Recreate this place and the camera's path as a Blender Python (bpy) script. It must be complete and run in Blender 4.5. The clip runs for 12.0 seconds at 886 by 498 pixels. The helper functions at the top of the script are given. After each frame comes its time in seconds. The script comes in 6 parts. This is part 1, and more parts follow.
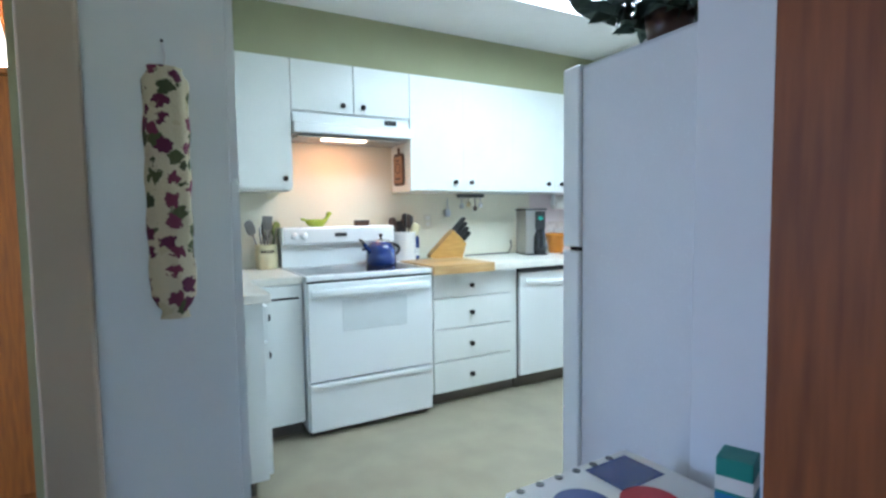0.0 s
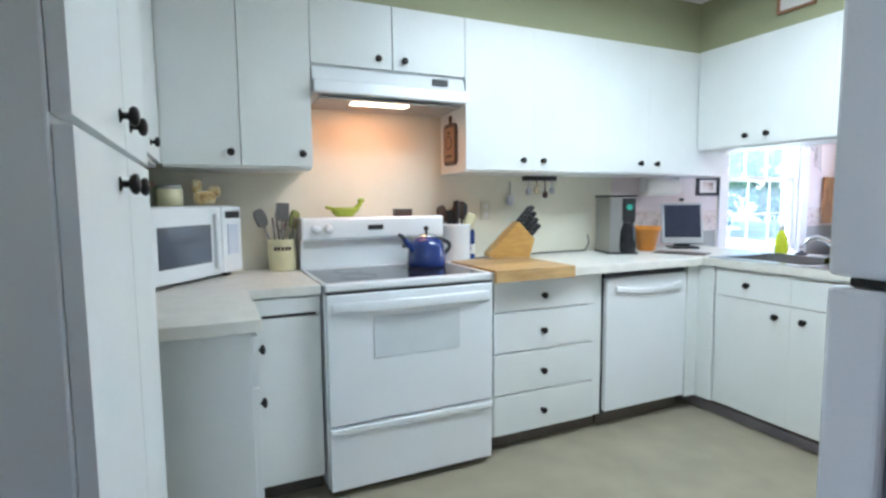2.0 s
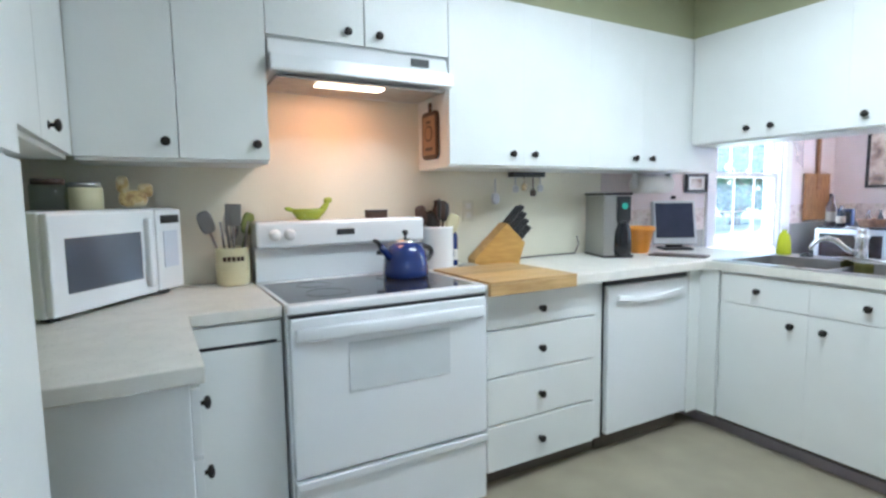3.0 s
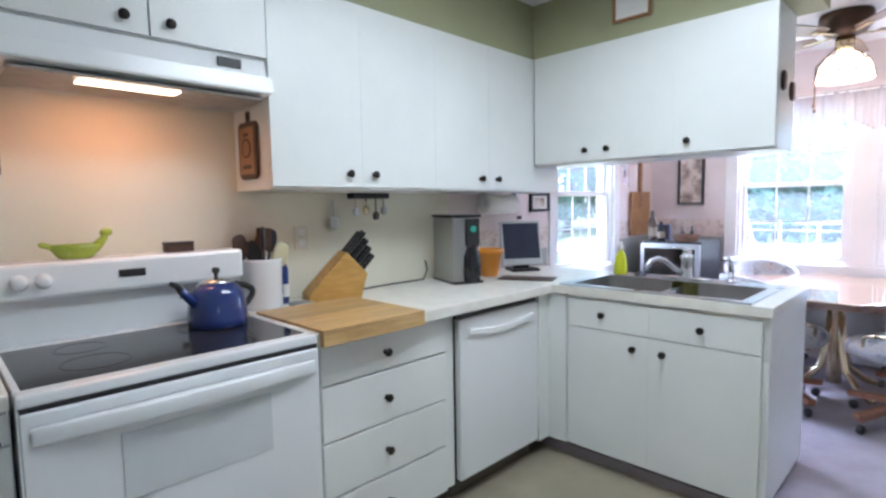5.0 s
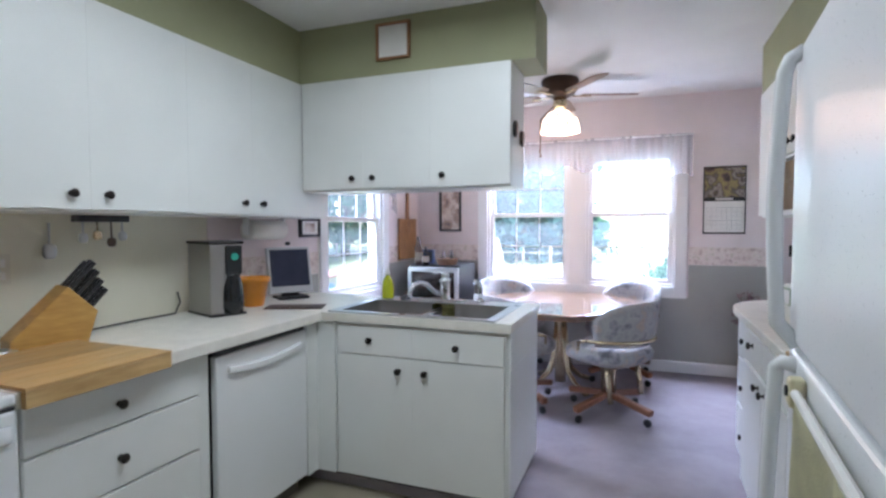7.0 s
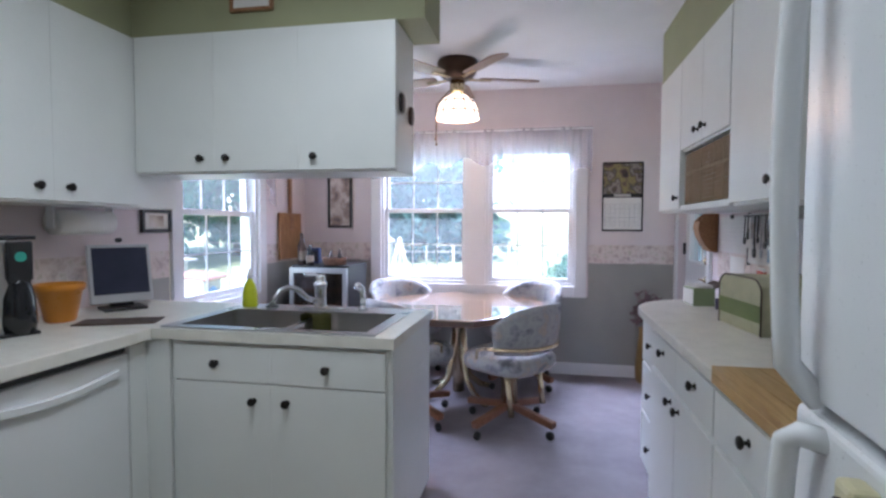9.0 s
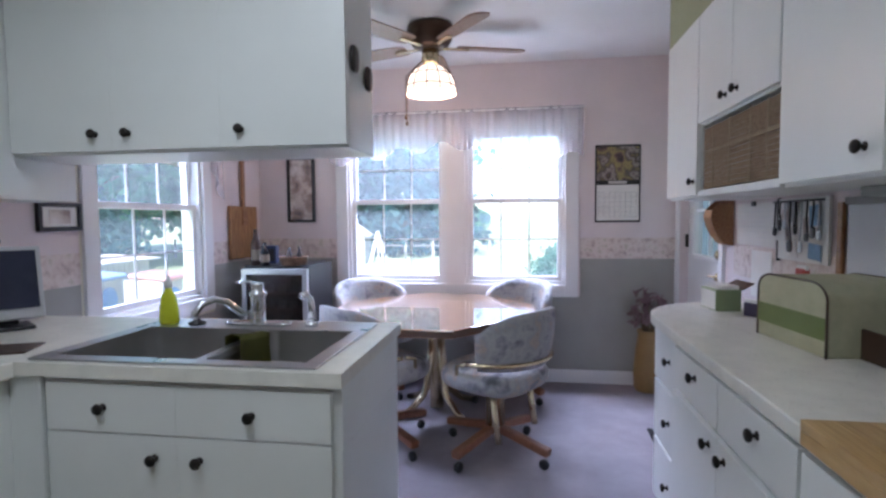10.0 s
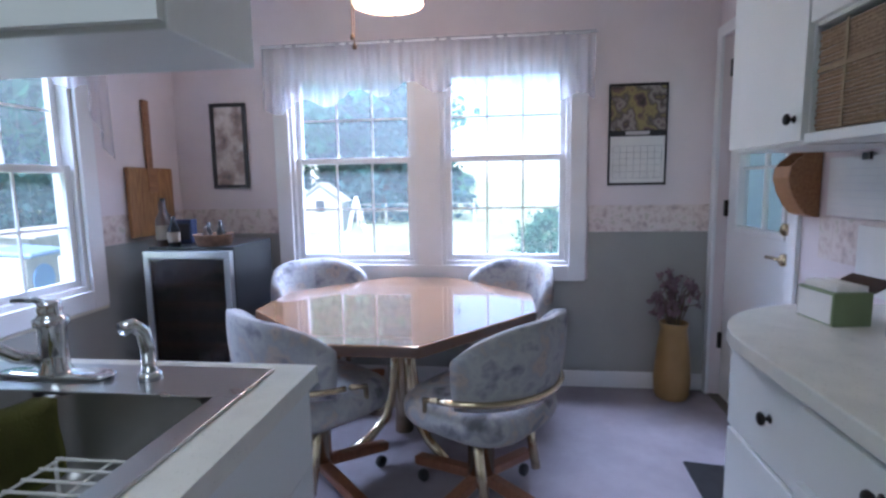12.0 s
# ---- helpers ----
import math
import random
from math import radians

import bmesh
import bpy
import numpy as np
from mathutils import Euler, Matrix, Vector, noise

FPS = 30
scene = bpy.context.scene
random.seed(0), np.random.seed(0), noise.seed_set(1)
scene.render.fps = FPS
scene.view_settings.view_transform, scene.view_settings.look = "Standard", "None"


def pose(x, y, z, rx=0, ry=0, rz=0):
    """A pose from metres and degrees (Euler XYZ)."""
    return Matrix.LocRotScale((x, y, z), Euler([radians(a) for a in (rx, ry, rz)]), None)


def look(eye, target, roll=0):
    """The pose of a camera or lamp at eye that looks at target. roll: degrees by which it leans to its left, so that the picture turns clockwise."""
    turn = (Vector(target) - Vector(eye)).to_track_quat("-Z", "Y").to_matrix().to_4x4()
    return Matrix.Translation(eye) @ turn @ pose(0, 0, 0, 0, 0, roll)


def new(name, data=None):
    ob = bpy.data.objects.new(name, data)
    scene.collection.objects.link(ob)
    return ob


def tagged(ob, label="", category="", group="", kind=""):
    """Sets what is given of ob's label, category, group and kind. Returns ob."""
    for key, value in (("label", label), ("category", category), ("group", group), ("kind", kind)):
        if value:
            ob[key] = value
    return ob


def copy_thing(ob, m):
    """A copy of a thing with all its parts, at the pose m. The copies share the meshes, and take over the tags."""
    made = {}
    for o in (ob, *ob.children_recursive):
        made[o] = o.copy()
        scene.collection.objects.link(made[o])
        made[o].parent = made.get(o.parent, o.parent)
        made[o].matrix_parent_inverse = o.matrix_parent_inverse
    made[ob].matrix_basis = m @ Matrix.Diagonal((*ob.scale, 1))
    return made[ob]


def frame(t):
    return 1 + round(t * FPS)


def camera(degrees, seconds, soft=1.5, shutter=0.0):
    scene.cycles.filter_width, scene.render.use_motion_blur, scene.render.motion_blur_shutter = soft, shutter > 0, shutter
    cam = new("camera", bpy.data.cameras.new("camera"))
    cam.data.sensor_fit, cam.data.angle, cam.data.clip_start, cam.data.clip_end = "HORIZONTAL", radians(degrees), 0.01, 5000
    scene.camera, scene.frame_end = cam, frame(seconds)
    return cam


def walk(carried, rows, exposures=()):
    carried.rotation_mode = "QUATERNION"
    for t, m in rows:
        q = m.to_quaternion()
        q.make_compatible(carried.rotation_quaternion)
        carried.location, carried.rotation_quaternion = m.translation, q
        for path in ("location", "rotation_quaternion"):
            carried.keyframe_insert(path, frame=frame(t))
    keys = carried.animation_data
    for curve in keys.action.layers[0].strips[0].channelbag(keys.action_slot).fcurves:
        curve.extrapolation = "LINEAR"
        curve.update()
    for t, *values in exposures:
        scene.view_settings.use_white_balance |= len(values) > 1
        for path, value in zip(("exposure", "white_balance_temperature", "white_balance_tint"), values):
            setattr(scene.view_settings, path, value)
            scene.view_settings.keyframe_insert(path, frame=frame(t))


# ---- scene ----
cam = camera(80.5, 12.0, soft=2.6)
PATH = [
    (0, (0.055, 0.157, 1.245), (1.044, 1.890, 1.110), -0.77),
    (0.5, (0.125, 0.325, 1.235), (1.067, 2.084, 1.103), 0.19),
    (0.7, (0.155, 0.388, 1.232), (1.075, 2.158, 1.093), 0.46),
    (1, (0.210, 0.490, 1.232), (1.094, 2.278, 1.087), -0.08),
    (1.5, (0.320, 0.695, 1.238), (1.129, 2.517, 1.073), -0.75),
    (2, (0.375, 0.875, 1.245), (1.199, 2.688, 1.064), -0.53),
    (2.5, (0.395, 1.085, 1.250), (1.286, 2.865, 1.053), -0.28),
    (2.7, (0.405, 1.160, 1.252), (1.327, 2.924, 1.056), -0.47),
    (4.5, (0.640, 1.465, 1.315), (1.897, 3.008, 1.120), -0.96),
    (5.5, (0.690, 1.472, 1.328), (2.250, 2.717, 1.198), -0.96),
    (6, (0.700, 1.475, 1.333), (2.392, 2.535, 1.226), -0.74),
    (6.5, (0.710, 1.462, 1.339), (2.504, 2.341, 1.247), -0.38),
    (7.5, (0.740, 1.425, 1.345), (2.649, 2.014, 1.261), 0.11),
    (9.5, (1.402, 1.491, 1.310), (3.372, 1.823, 1.214), -0.10),
    (10, (1.659, 1.515, 1.312), (3.633, 1.813, 1.198), -0.48),
    (10.5, (1.900, 1.522, 1.310), (3.875, 1.797, 1.161), -0.43),
    (11, (2.125, 1.532, 1.308), (4.099, 1.795, 1.129), -0.67),
    (11.7, (2.420, 1.552, 1.308), (4.389, 1.806, 1.070), -0.93),
    (12, (2.530, 1.560, 1.310), (4.500, 1.800, 1.058), -0.92),
]
walk(cam, [(t, look(eye, target, roll)) for t, eye, target, roll in PATH],
     [(0.0, 3.38, 5300, 7), (1.0, 3.2, 5500, 9), (1.5, 3.15, 5600, 12), (2.5, 3.10, 5650, 13), (4.5, 2.80, 5800, 18), (5.5, 2.48, 5900, 20), (6.5, 2.28, 5950, 20), (7.5, 2.07, 5950, 20), (9.5, 1.74, 5900, 21), (10.5, 1.60, 5800, 22), (12.0, 1.46, 5550, 18)])

# ---- world, sun and lamps ----
world = bpy.data.worlds.new("sky_world")
scene.world = world
world.use_nodes = True
wn = world.node_tree
sky = wn.nodes.new("ShaderNodeTexSky")
sky.sky_type, sky.sun_disc = "NISHITA", False
sky.sun_elevation, sky.sun_rotation = radians(52), radians(-98)
wn.nodes["Background"].inputs["Strength"].default_value = 0.15
wn.links.new(sky.outputs["Color"], wn.nodes["Background"].inputs["Color"])


def lamp(name, kind, m, energy, color, size=0.1, size_y=None):
    d = bpy.data.lights.new(name, kind)
    d.energy, d.color = energy, color
    if kind == "AREA":
        d.size = size
        if size_y:
            d.shape, d.size_y = "RECTANGLE", size_y
    elif kind == "SUN":
        d.angle = radians(size)
    else:
        d.shadow_soft_size = size
    ob = new(name, d)
    ob.matrix_world = m
    return ob


sun = lamp("sun", "SUN", look((-22, -3, 28), (0, 0, 0)), 5.0, (1, 0.95, 0.88), 0.6)
# daylight falling in through the windows from the open sky above them
lamp("sky_light_east", "AREA", look((6.75, 2.03, 2.95), (4.3, 2.03, 0.6)), 230, (0.68, 0.79, 1.0), 2.2, 1.1)
lamp("sky_light_north", "AREA", look((4.43, 4.75, 2.95), (4.43, 2.4, 0.6)), 105, (0.68, 0.79, 1.0), 1.2, 1.0)
# lamps added at assumed, unseen windows of the hall and the side room
lamp("added_light_hall", "AREA", look((-0.25, -2.47, 1.55), (-0.1, 1.5, 1.2)), 0.16, (0.78, 0.84, 1.0), 0.5, 0.7)
lamp("added_light_west", "AREA", look((-3.1, 1.95, 1.5), (0.9, 0.75, 1.1)), 3.8, (0.60, 0.72, 1.0), 0.9, 0.9)
# fluorescent ceiling panel, fan globe, hood bulb, table lamp of the side room
lamp("kitchen_tube_light", "AREA", look((2.12, 2.2, 2.395), (2.12, 2.2, 0)), 2.3, (0.84, 1.0, 0.93), 1.1, 0.5)
lamp("fan_bulb", "POINT", pose(4.83, 2.06, 2.01), 2.6, (1.0, 0.74, 0.58), 0.12)
lamp("hood_bulb", "AREA", look((1.16, 3.37, 1.700), (1.16, 3.50, 1.0)), 0.20, (1.0, 0.36, 0.12), 0.3, 0.12)
lamp("side_room_bulb", "POINT", pose(-0.56, 3.12, 2.03), 3.5, (1.0, 0.68, 0.4), 0.05)

# ---- materials ----


def mat(name, color, rough=0.5, var=0.08, scale=6.0, bump=0.02, metal=0.0, fine=60.0, spec=0.5, color2=None, stretch=None, coat=0.0):
    m = bpy.data.materials.new(name)
    m.use_nodes = True
    t = m.node_tree
    b = t.nodes["Principled BSDF"]
    co = t.nodes.new("ShaderNodeTexCoord")
    mp = t.nodes.new("ShaderNodeMapping")
    if stretch:
        mp.inputs["Scale"].default_value = stretch
    t.links.new(co.outputs["Object"], mp.inputs["Vector"])
    n1 = t.nodes.new("ShaderNodeTexNoise")
    n1.inputs["Scale"].default_value, n1.inputs["Detail"].default_value = scale, 5
    n2 = t.nodes.new("ShaderNodeTexNoise")
    n2.inputs["Scale"].default_value, n2.inputs["Detail"].default_value = fine, 4
    for n in (n1, n2):
        t.links.new(mp.outputs["Vector"], n.inputs["Vector"])
    r = t.nodes.new("ShaderNodeValToRGB")
    c2 = color2 or tuple(c * (1 - 2 * var) for c in color)
    r.color_ramp.elements[0].position, r.color_ramp.elements[1].position = 0.3, 0.7
    r.color_ramp.elements[0].color, r.color_ramp.elements[1].color = (*c2, 1), (*color, 1)
    t.links.new(n1.outputs["Fac"], r.inputs["Fac"])
    t.links.new(r.outputs["Color"], b.inputs["Base Color"])
    b.inputs["Metallic"].default_value = metal
    b.inputs["Specular IOR Level"].default_value = spec
    b.inputs["Coat Weight"].default_value = coat
    rr = t.nodes.new("ShaderNodeMapRange")
    rr.inputs["To Min"].default_value, rr.inputs["To Max"].default_value = max(rough - 0.08, 0.02), min(rough + 0.08, 1)
    t.links.new(n2.outputs["Fac"], rr.inputs["Value"])
    t.links.new(rr.outputs["Result"], b.inputs["Roughness"])
    if bump:
        bp = t.nodes.new("ShaderNodeBump")
        bp.inputs["Strength"].default_value, bp.inputs["Distance"].default_value = min(bump * 10, 1), 0.002
        t.links.new(n2.outputs["Fac"], bp.inputs["Height"])
        t.links.new(bp.outputs["Normal"], b.inputs["Normal"])
    return m


def glow(name, color, strength):
    m = bpy.data.materials.new(name)
    m.use_nodes = True
    b = m.node_tree.nodes["Principled BSDF"]
    b.inputs["Base Color"].default_value = (*color, 1)
    b.inputs["Emission Color"].default_value = (*color, 1)
    b.inputs["Emission Strength"].default_value = strength
    return m


def glass(name, color=(0.95, 0.98, 1.0), rough=0.02, veil=0.0):
    m = bpy.data.materials.new(name)
    m.use_nodes = True
    t = m.node_tree
    tr = t.nodes.new("ShaderNodeBsdfTransparent")
    tr.inputs["Color"].default_value = (*color, 1)
    gl = t.nodes.new("ShaderNodeBsdfGlossy")
    gl.inputs["Roughness"].default_value = rough
    mx = t.nodes.new("ShaderNodeMixShader")
    mx.inputs["Fac"].default_value = 0.05
    t.links.new(tr.outputs["BSDF"], mx.inputs[1])
    t.links.new(gl.outputs["BSDF"], mx.inputs[2])
    out = mx
    # translucent share that puts a glare haze into the glass itself
    if veil:
        tl = t.nodes.new("ShaderNodeBsdfTranslucent")
        tl.inputs["Color"].default_value = (0.86, 0.95, 0.93, 1)
        out = t.nodes.new("ShaderNodeMixShader")
        out.inputs["Fac"].default_value = veil
        t.links.new(mx.outputs["Shader"], out.inputs[1])
        t.links.new(tl.outputs["BSDF"], out.inputs[2])
    t.links.new(out.outputs["Shader"], t.nodes["Material Output"].inputs["Surface"])
    return m


def sheer(name, color, see):
    m = bpy.data.materials.new(name)
    m.use_nodes = True
    t = m.node_tree
    tr = t.nodes.new("ShaderNodeBsdfTransparent")
    tl = t.nodes.new("ShaderNodeBsdfTranslucent")
    df = t.nodes.new("ShaderNodeBsdfDiffuse")
    for n in (tl, df):
        n.inputs["Color"].default_value = (*color, 1)
    m1, m2 = t.nodes.new("ShaderNodeMixShader"), t.nodes.new("ShaderNodeMixShader")
    m1.inputs["Fac"].default_value = 0.5
    ns = t.nodes.new("ShaderNodeTexNoise")
    ns.inputs["Scale"].default_value = 110
    rg = t.nodes.new("ShaderNodeMapRange")
    rg.inputs["To Min"].default_value, rg.inputs["To Max"].default_value = see - 0.16, see + 0.16
    t.links.new(ns.outputs["Fac"], rg.inputs["Value"])
    t.links.new(tl.outputs["BSDF"], m1.inputs[1])
    t.links.new(df.outputs["BSDF"], m1.inputs[2])
    t.links.new(rg.outputs["Result"], m2.inputs["Fac"])
    t.links.new(m1.outputs["Shader"], m2.inputs[1])
    t.links.new(tr.outputs["BSDF"], m2.inputs[2])
    t.links.new(m2.outputs["Shader"], t.nodes["Material Output"].inputs["Surface"])
    return m


def cells(name, colors, scale, rough=0.8, bump=0.05, stretch=None, soft=0.1):
    """Patches of several colours, for florals, prints and leaves."""
    m = mat(name, colors[0], rough, 0.05, 5, bump)
    t = m.node_tree
    b = t.nodes["Principled BSDF"]
    co = t.nodes.new("ShaderNodeTexCoord")
    mp = t.nodes.new("ShaderNodeMapping")
    if stretch:
        mp.inputs["Scale"].default_value = stretch
    n = t.nodes.new("ShaderNodeTexNoise")
    n.inputs["Scale"].default_value, n.inputs["Detail"].default_value = scale, 3
    r = t.nodes.new("ShaderNodeValToRGB")
    e = r.color_ramp.elements
    k = len(colors)
    while len(e) < k:
        e.new(0.5)
    for i, c in enumerate(colors):
        e[i].position = 0.3 + 0.4 * i / (k - 1)
        e[i].color = (*c, 1)
    if soft == 0:
        r.color_ramp.interpolation = "CONSTANT"
    t.links.new(co.outputs["Object"], mp.inputs["Vector"])
    t.links.new(mp.outputs["Vector"], n.inputs["Vector"])
    t.links.new(n.outputs["Fac"], r.inputs["Fac"])
    t.links.new(r.outputs["Color"], b.inputs["Base Color"])
    return m


def print_cloth(name, ground, motifs, scale):
    """Cloth with scattered ragged motifs in several colours on a plain ground."""
    m = mat(name, ground, 0.9, 0.10, 9, 0.08, fine=180)
    t = m.node_tree
    b = t.nodes["Principled BSDF"]
    base = b.inputs["Base Color"].links[0].from_socket
    co, ns, add, vo = t.nodes.new("ShaderNodeTexCoord"), t.nodes.new("ShaderNodeTexNoise"), t.nodes.new("ShaderNodeVectorMath"), t.nodes.new("ShaderNodeTexVoronoi")
    ns.inputs["Scale"].default_value, ns.inputs["Detail"].default_value = 70, 2
    add.operation = "MULTIPLY_ADD"
    add.inputs[1].default_value = (0.030, 0.030, 0.030)
    t.links.new(co.outputs["Object"], ns.inputs["Vector"])
    t.links.new(ns.outputs["Color"], add.inputs[0])
    t.links.new(co.outputs["Object"], add.inputs[2])
    vo.inputs["Scale"].default_value = scale
    t.links.new(add.outputs["Vector"], vo.inputs["Vector"])
    sep, r, edge, mx = t.nodes.new("ShaderNodeSeparateColor"), t.nodes.new("ShaderNodeValToRGB"), t.nodes.new("ShaderNodeMapRange"), t.nodes.new("ShaderNodeMix")
    t.links.new(vo.outputs["Color"], sep.inputs["Color"])
    r.color_ramp.interpolation = "CONSTANT"
    e = r.color_ramp.elements
    while len(e) < len(motifs):
        e.new(0.5)
    for i, c in enumerate(motifs):
        e[i].position, e[i].color = i / len(motifs), (*c, 1)
    t.links.new(sep.outputs["Red"], r.inputs["Fac"])
    edge.inputs["From Min"].default_value, edge.inputs["From Max"].default_value = 0.43, 0.49
    edge.inputs["To Min"].default_value, edge.inputs["To Max"].default_value = 1.0, 0.0
    t.links.new(vo.outputs["Distance"], edge.inputs["Value"])
    mx.data_type = "RGBA"
    t.links.new(edge.outputs["Result"], mx.inputs["Factor"])
    t.links.new(base, mx.inputs[6])
    t.links.new(r.outputs["Color"], mx.inputs[7])
    t.links.new(mx.outputs[2], b.inputs["Base Color"])
    return m


def vary(m, lo, hi):
    """Lets each object of a material differ a little in tone."""
    t = m.node_tree
    b = t.nodes["Principled BSDF"]
    src = b.inputs["Base Color"].links[0].from_socket
    oi, rg, hs = t.nodes.new("ShaderNodeObjectInfo"), t.nodes.new("ShaderNodeMapRange"), t.nodes.new("ShaderNodeHueSaturation")
    rg.inputs["To Min"].default_value, rg.inputs["To Max"].default_value = lo, hi
    t.links.new(oi.outputs["Random"], rg.inputs["Value"])
    t.links.new(rg.outputs["Result"], hs.inputs["Value"])
    t.links.new(src, hs.inputs["Color"])
    t.links.new(hs.outputs["Color"], b.inputs["Base Color"])
    return m


CAB = mat("white_cabinet_paint", (0.80, 0.82, 0.80), 0.35, 0.03, 3, 0.02)
ENAMEL = mat("white_enamel", (0.83, 0.85, 0.86), 0.18, 0.02, 2, 0.004)
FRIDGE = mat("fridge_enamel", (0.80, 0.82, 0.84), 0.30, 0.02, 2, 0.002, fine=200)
# side colour darkened against the doors, to hold down the light on it
FRIDGESIDE = mat("darkened_side_enamel", (0.55, 0.555, 0.60), 0.25, 0.03, 3, 0.006, fine=220, spec=0.8)
LAMINATE = mat("speckled_laminate", (0.83, 0.81, 0.74), 0.3, 0.06, 14, 0.004, fine=150)
GREENWALL = mat("sage_wall_paint", (0.36, 0.37, 0.22), 0.7, 0.05, 2.5, 0.02)
CREAMWALL = mat("cream_backsplash", (0.76, 0.73, 0.60), 0.5, 0.04, 3, 0.01)
PINKWALL = mat("pale_mauve_wallpaper", (0.75, 0.67, 0.67), 0.75, 0.04, 4, 0.03)
GREYWALL = mat("grey_sage_wallpaper", (0.36, 0.36, 0.33), 0.75, 0.05, 4, 0.03)
BORDER = cells("floral_border", [(0.45, 0.36, 0.34), (0.62, 0.52, 0.48), (0.72, 0.64, 0.60), (0.55, 0.5, 0.42)], 22, 0.8, 0.02)
HALLWALL = mat("tan_wall_paint", (0.50, 0.40, 0.28), 0.7, 0.05, 3, 0.03)
WHITEWALL = mat("white_wall_paint", (0.64, 0.65, 0.69), 0.6, 0.04, 3, 0.02)
CEIL = mat("ceiling_paint", (0.80, 0.80, 0.80), 0.85, 0.03, 3, 0.08, fine=90)
VINYL = mat("beige_vinyl", (0.355, 0.315, 0.23), 0.42, 0.09, 5, 0.01, fine=40)
CARPET = mat("mauve_carpet", (0.335, 0.30, 0.33), 0.95, 0.10, 7, 0.1, fine=320)
TRIM = mat("white_trim", (0.80, 0.80, 0.80), 0.35, 0.03, 5, 0.01)
TOE = mat("brown_vinyl_base", (0.13, 0.11, 0.09), 0.5, 0.1, 6, 0.02)
BRONZE = mat("dark_bronze", (0.035, 0.03, 0.028), 0.35, 0.15, 20, 0.02, metal=0.8)
BLACK = mat("black_plastic", (0.02, 0.02, 0.022), 0.35, 0.1, 10, 0.01)
BLACKGLASS = mat("black_glass", (0.012, 0.013, 0.016), 0.06, 0.1, 10, 0.0)
COOKGLASS = mat("speckled_cooktop_glass", (0.035, 0.036, 0.042), 0.09, 0.25, 60, 0.0, fine=90)
GREYGLASS = mat("grey_oven_glass", (0.69, 0.72, 0.73), 0.2, 0.03, 8, 0.0)
CHROME = mat("chrome", (0.72, 0.73, 0.75), 0.10, 0.01, 4, 0.0, metal=1.0, fine=6)
STEEL = mat("brushed_steel", (0.50, 0.51, 0.52), 0.30, 0.015, 3, 0.0, metal=1.0, fine=9)
DULLSTEEL = mat("dull_steel", (0.22, 0.21, 0.20), 0.38, 0.1, 12, 0.0, metal=0.85, fine=40)
BRASS = mat("polished_brass", (0.66, 0.55, 0.36), 0.22, 0.02, 6, 0.0, metal=1.0, fine=8)
BLUEENAMEL = mat("blue_enamel", (0.02, 0.045, 0.21), 0.12, 0.1, 8, 0.0, coat=0.5)
BUTCHER = mat("butcher_block", (0.62, 0.41, 0.18), 0.4, 0.12, 5, 0.008, stretch=(1.5, 30, 8), color2=(0.42, 0.25, 0.09))
LIGHTWOOD = mat("light_wood", (0.60, 0.36, 0.10), 0.45, 0.12, 5, 0.02, stretch=(3, 3, 14), color2=(0.45, 0.25, 0.06))
OAK = mat("oak_wood", (0.36, 0.18, 0.08), 0.4, 0.15, 6, 0.02, stretch=(2, 14, 14), color2=(0.22, 0.10, 0.045))
TABLEWOOD = mat("table_laminate_wood", (0.36, 0.19, 0.095), 0.15, 0.06, 4, 0.0, stretch=(1.5, 9, 4), color2=(0.29, 0.15, 0.07), fine=8, coat=1.0, spec=1.0)
TABLEWOOD.node_tree.nodes["Principled BSDF"].inputs["Coat IOR"].default_value = 1.85
TABLEEDGE = mat("table_edge_band", (0.13, 0.065, 0.035), 0.3, 0.12, 6, 0.0)
BROWNWOOD = mat("brown_door_wood", (0.21, 0.062, 0.016), 0.5, 0.15, 5, 0.02, stretch=(14, 14, 1.2), color2=(0.13, 0.036, 0.011), spec=0.25)
ORANGEWOOD = mat("orange_panel_wood", (0.50, 0.165, 0.025), 0.45, 0.15, 5, 0.02, stretch=(14, 14, 1.2), color2=(0.30, 0.10, 0.022))
LIGHTOAK = mat("honey_oak", (0.42, 0.20, 0.08), 0.35, 0.15, 6, 0.02, stretch=(2, 14, 14), color2=(0.34, 0.16, 0.06))
DARKWOOD = mat("dark_wood", (0.07, 0.035, 0.022), 0.4, 0.15, 8, 0.02)
GREEN = mat("olive_green", (0.16, 0.21, 0.05), 0.5, 0.1, 10, 0.02)
LIME = mat("lime_ceramic", (0.38, 0.48, 0.06), 0.25, 0.1, 10, 0.0)
CREAM = mat("cream_ceramic", (0.70, 0.64, 0.40), 0.3, 0.06, 10, 0.01)
ORANGE = mat("orange_ceramic", (0.72, 0.27, 0.03), 0.3, 0.08, 10, 0.0)
PAPER = mat("white_paper", (0.80, 0.79, 0.76), 0.8, 0.04, 10, 0.02)
PICTURE = cells("faded_print", [(0.12, 0.10, 0.10), (0.35, 0.26, 0.22), (0.62, 0.55, 0.50), (0.75, 0.70, 0.68)], 9, 0.5, 0.0)
vary(BUTCHER, 0.72, 1.15)
SCREEN = mat("monitor_screen", (0.045, 0.05, 0.085), 0.12, 0.1, 10, 0.0)
# panes carry a pale veil imitating camera glare at the windows
PANE = glass("veiled_window_glass", veil=0.03)

# ---- mesh helpers ----


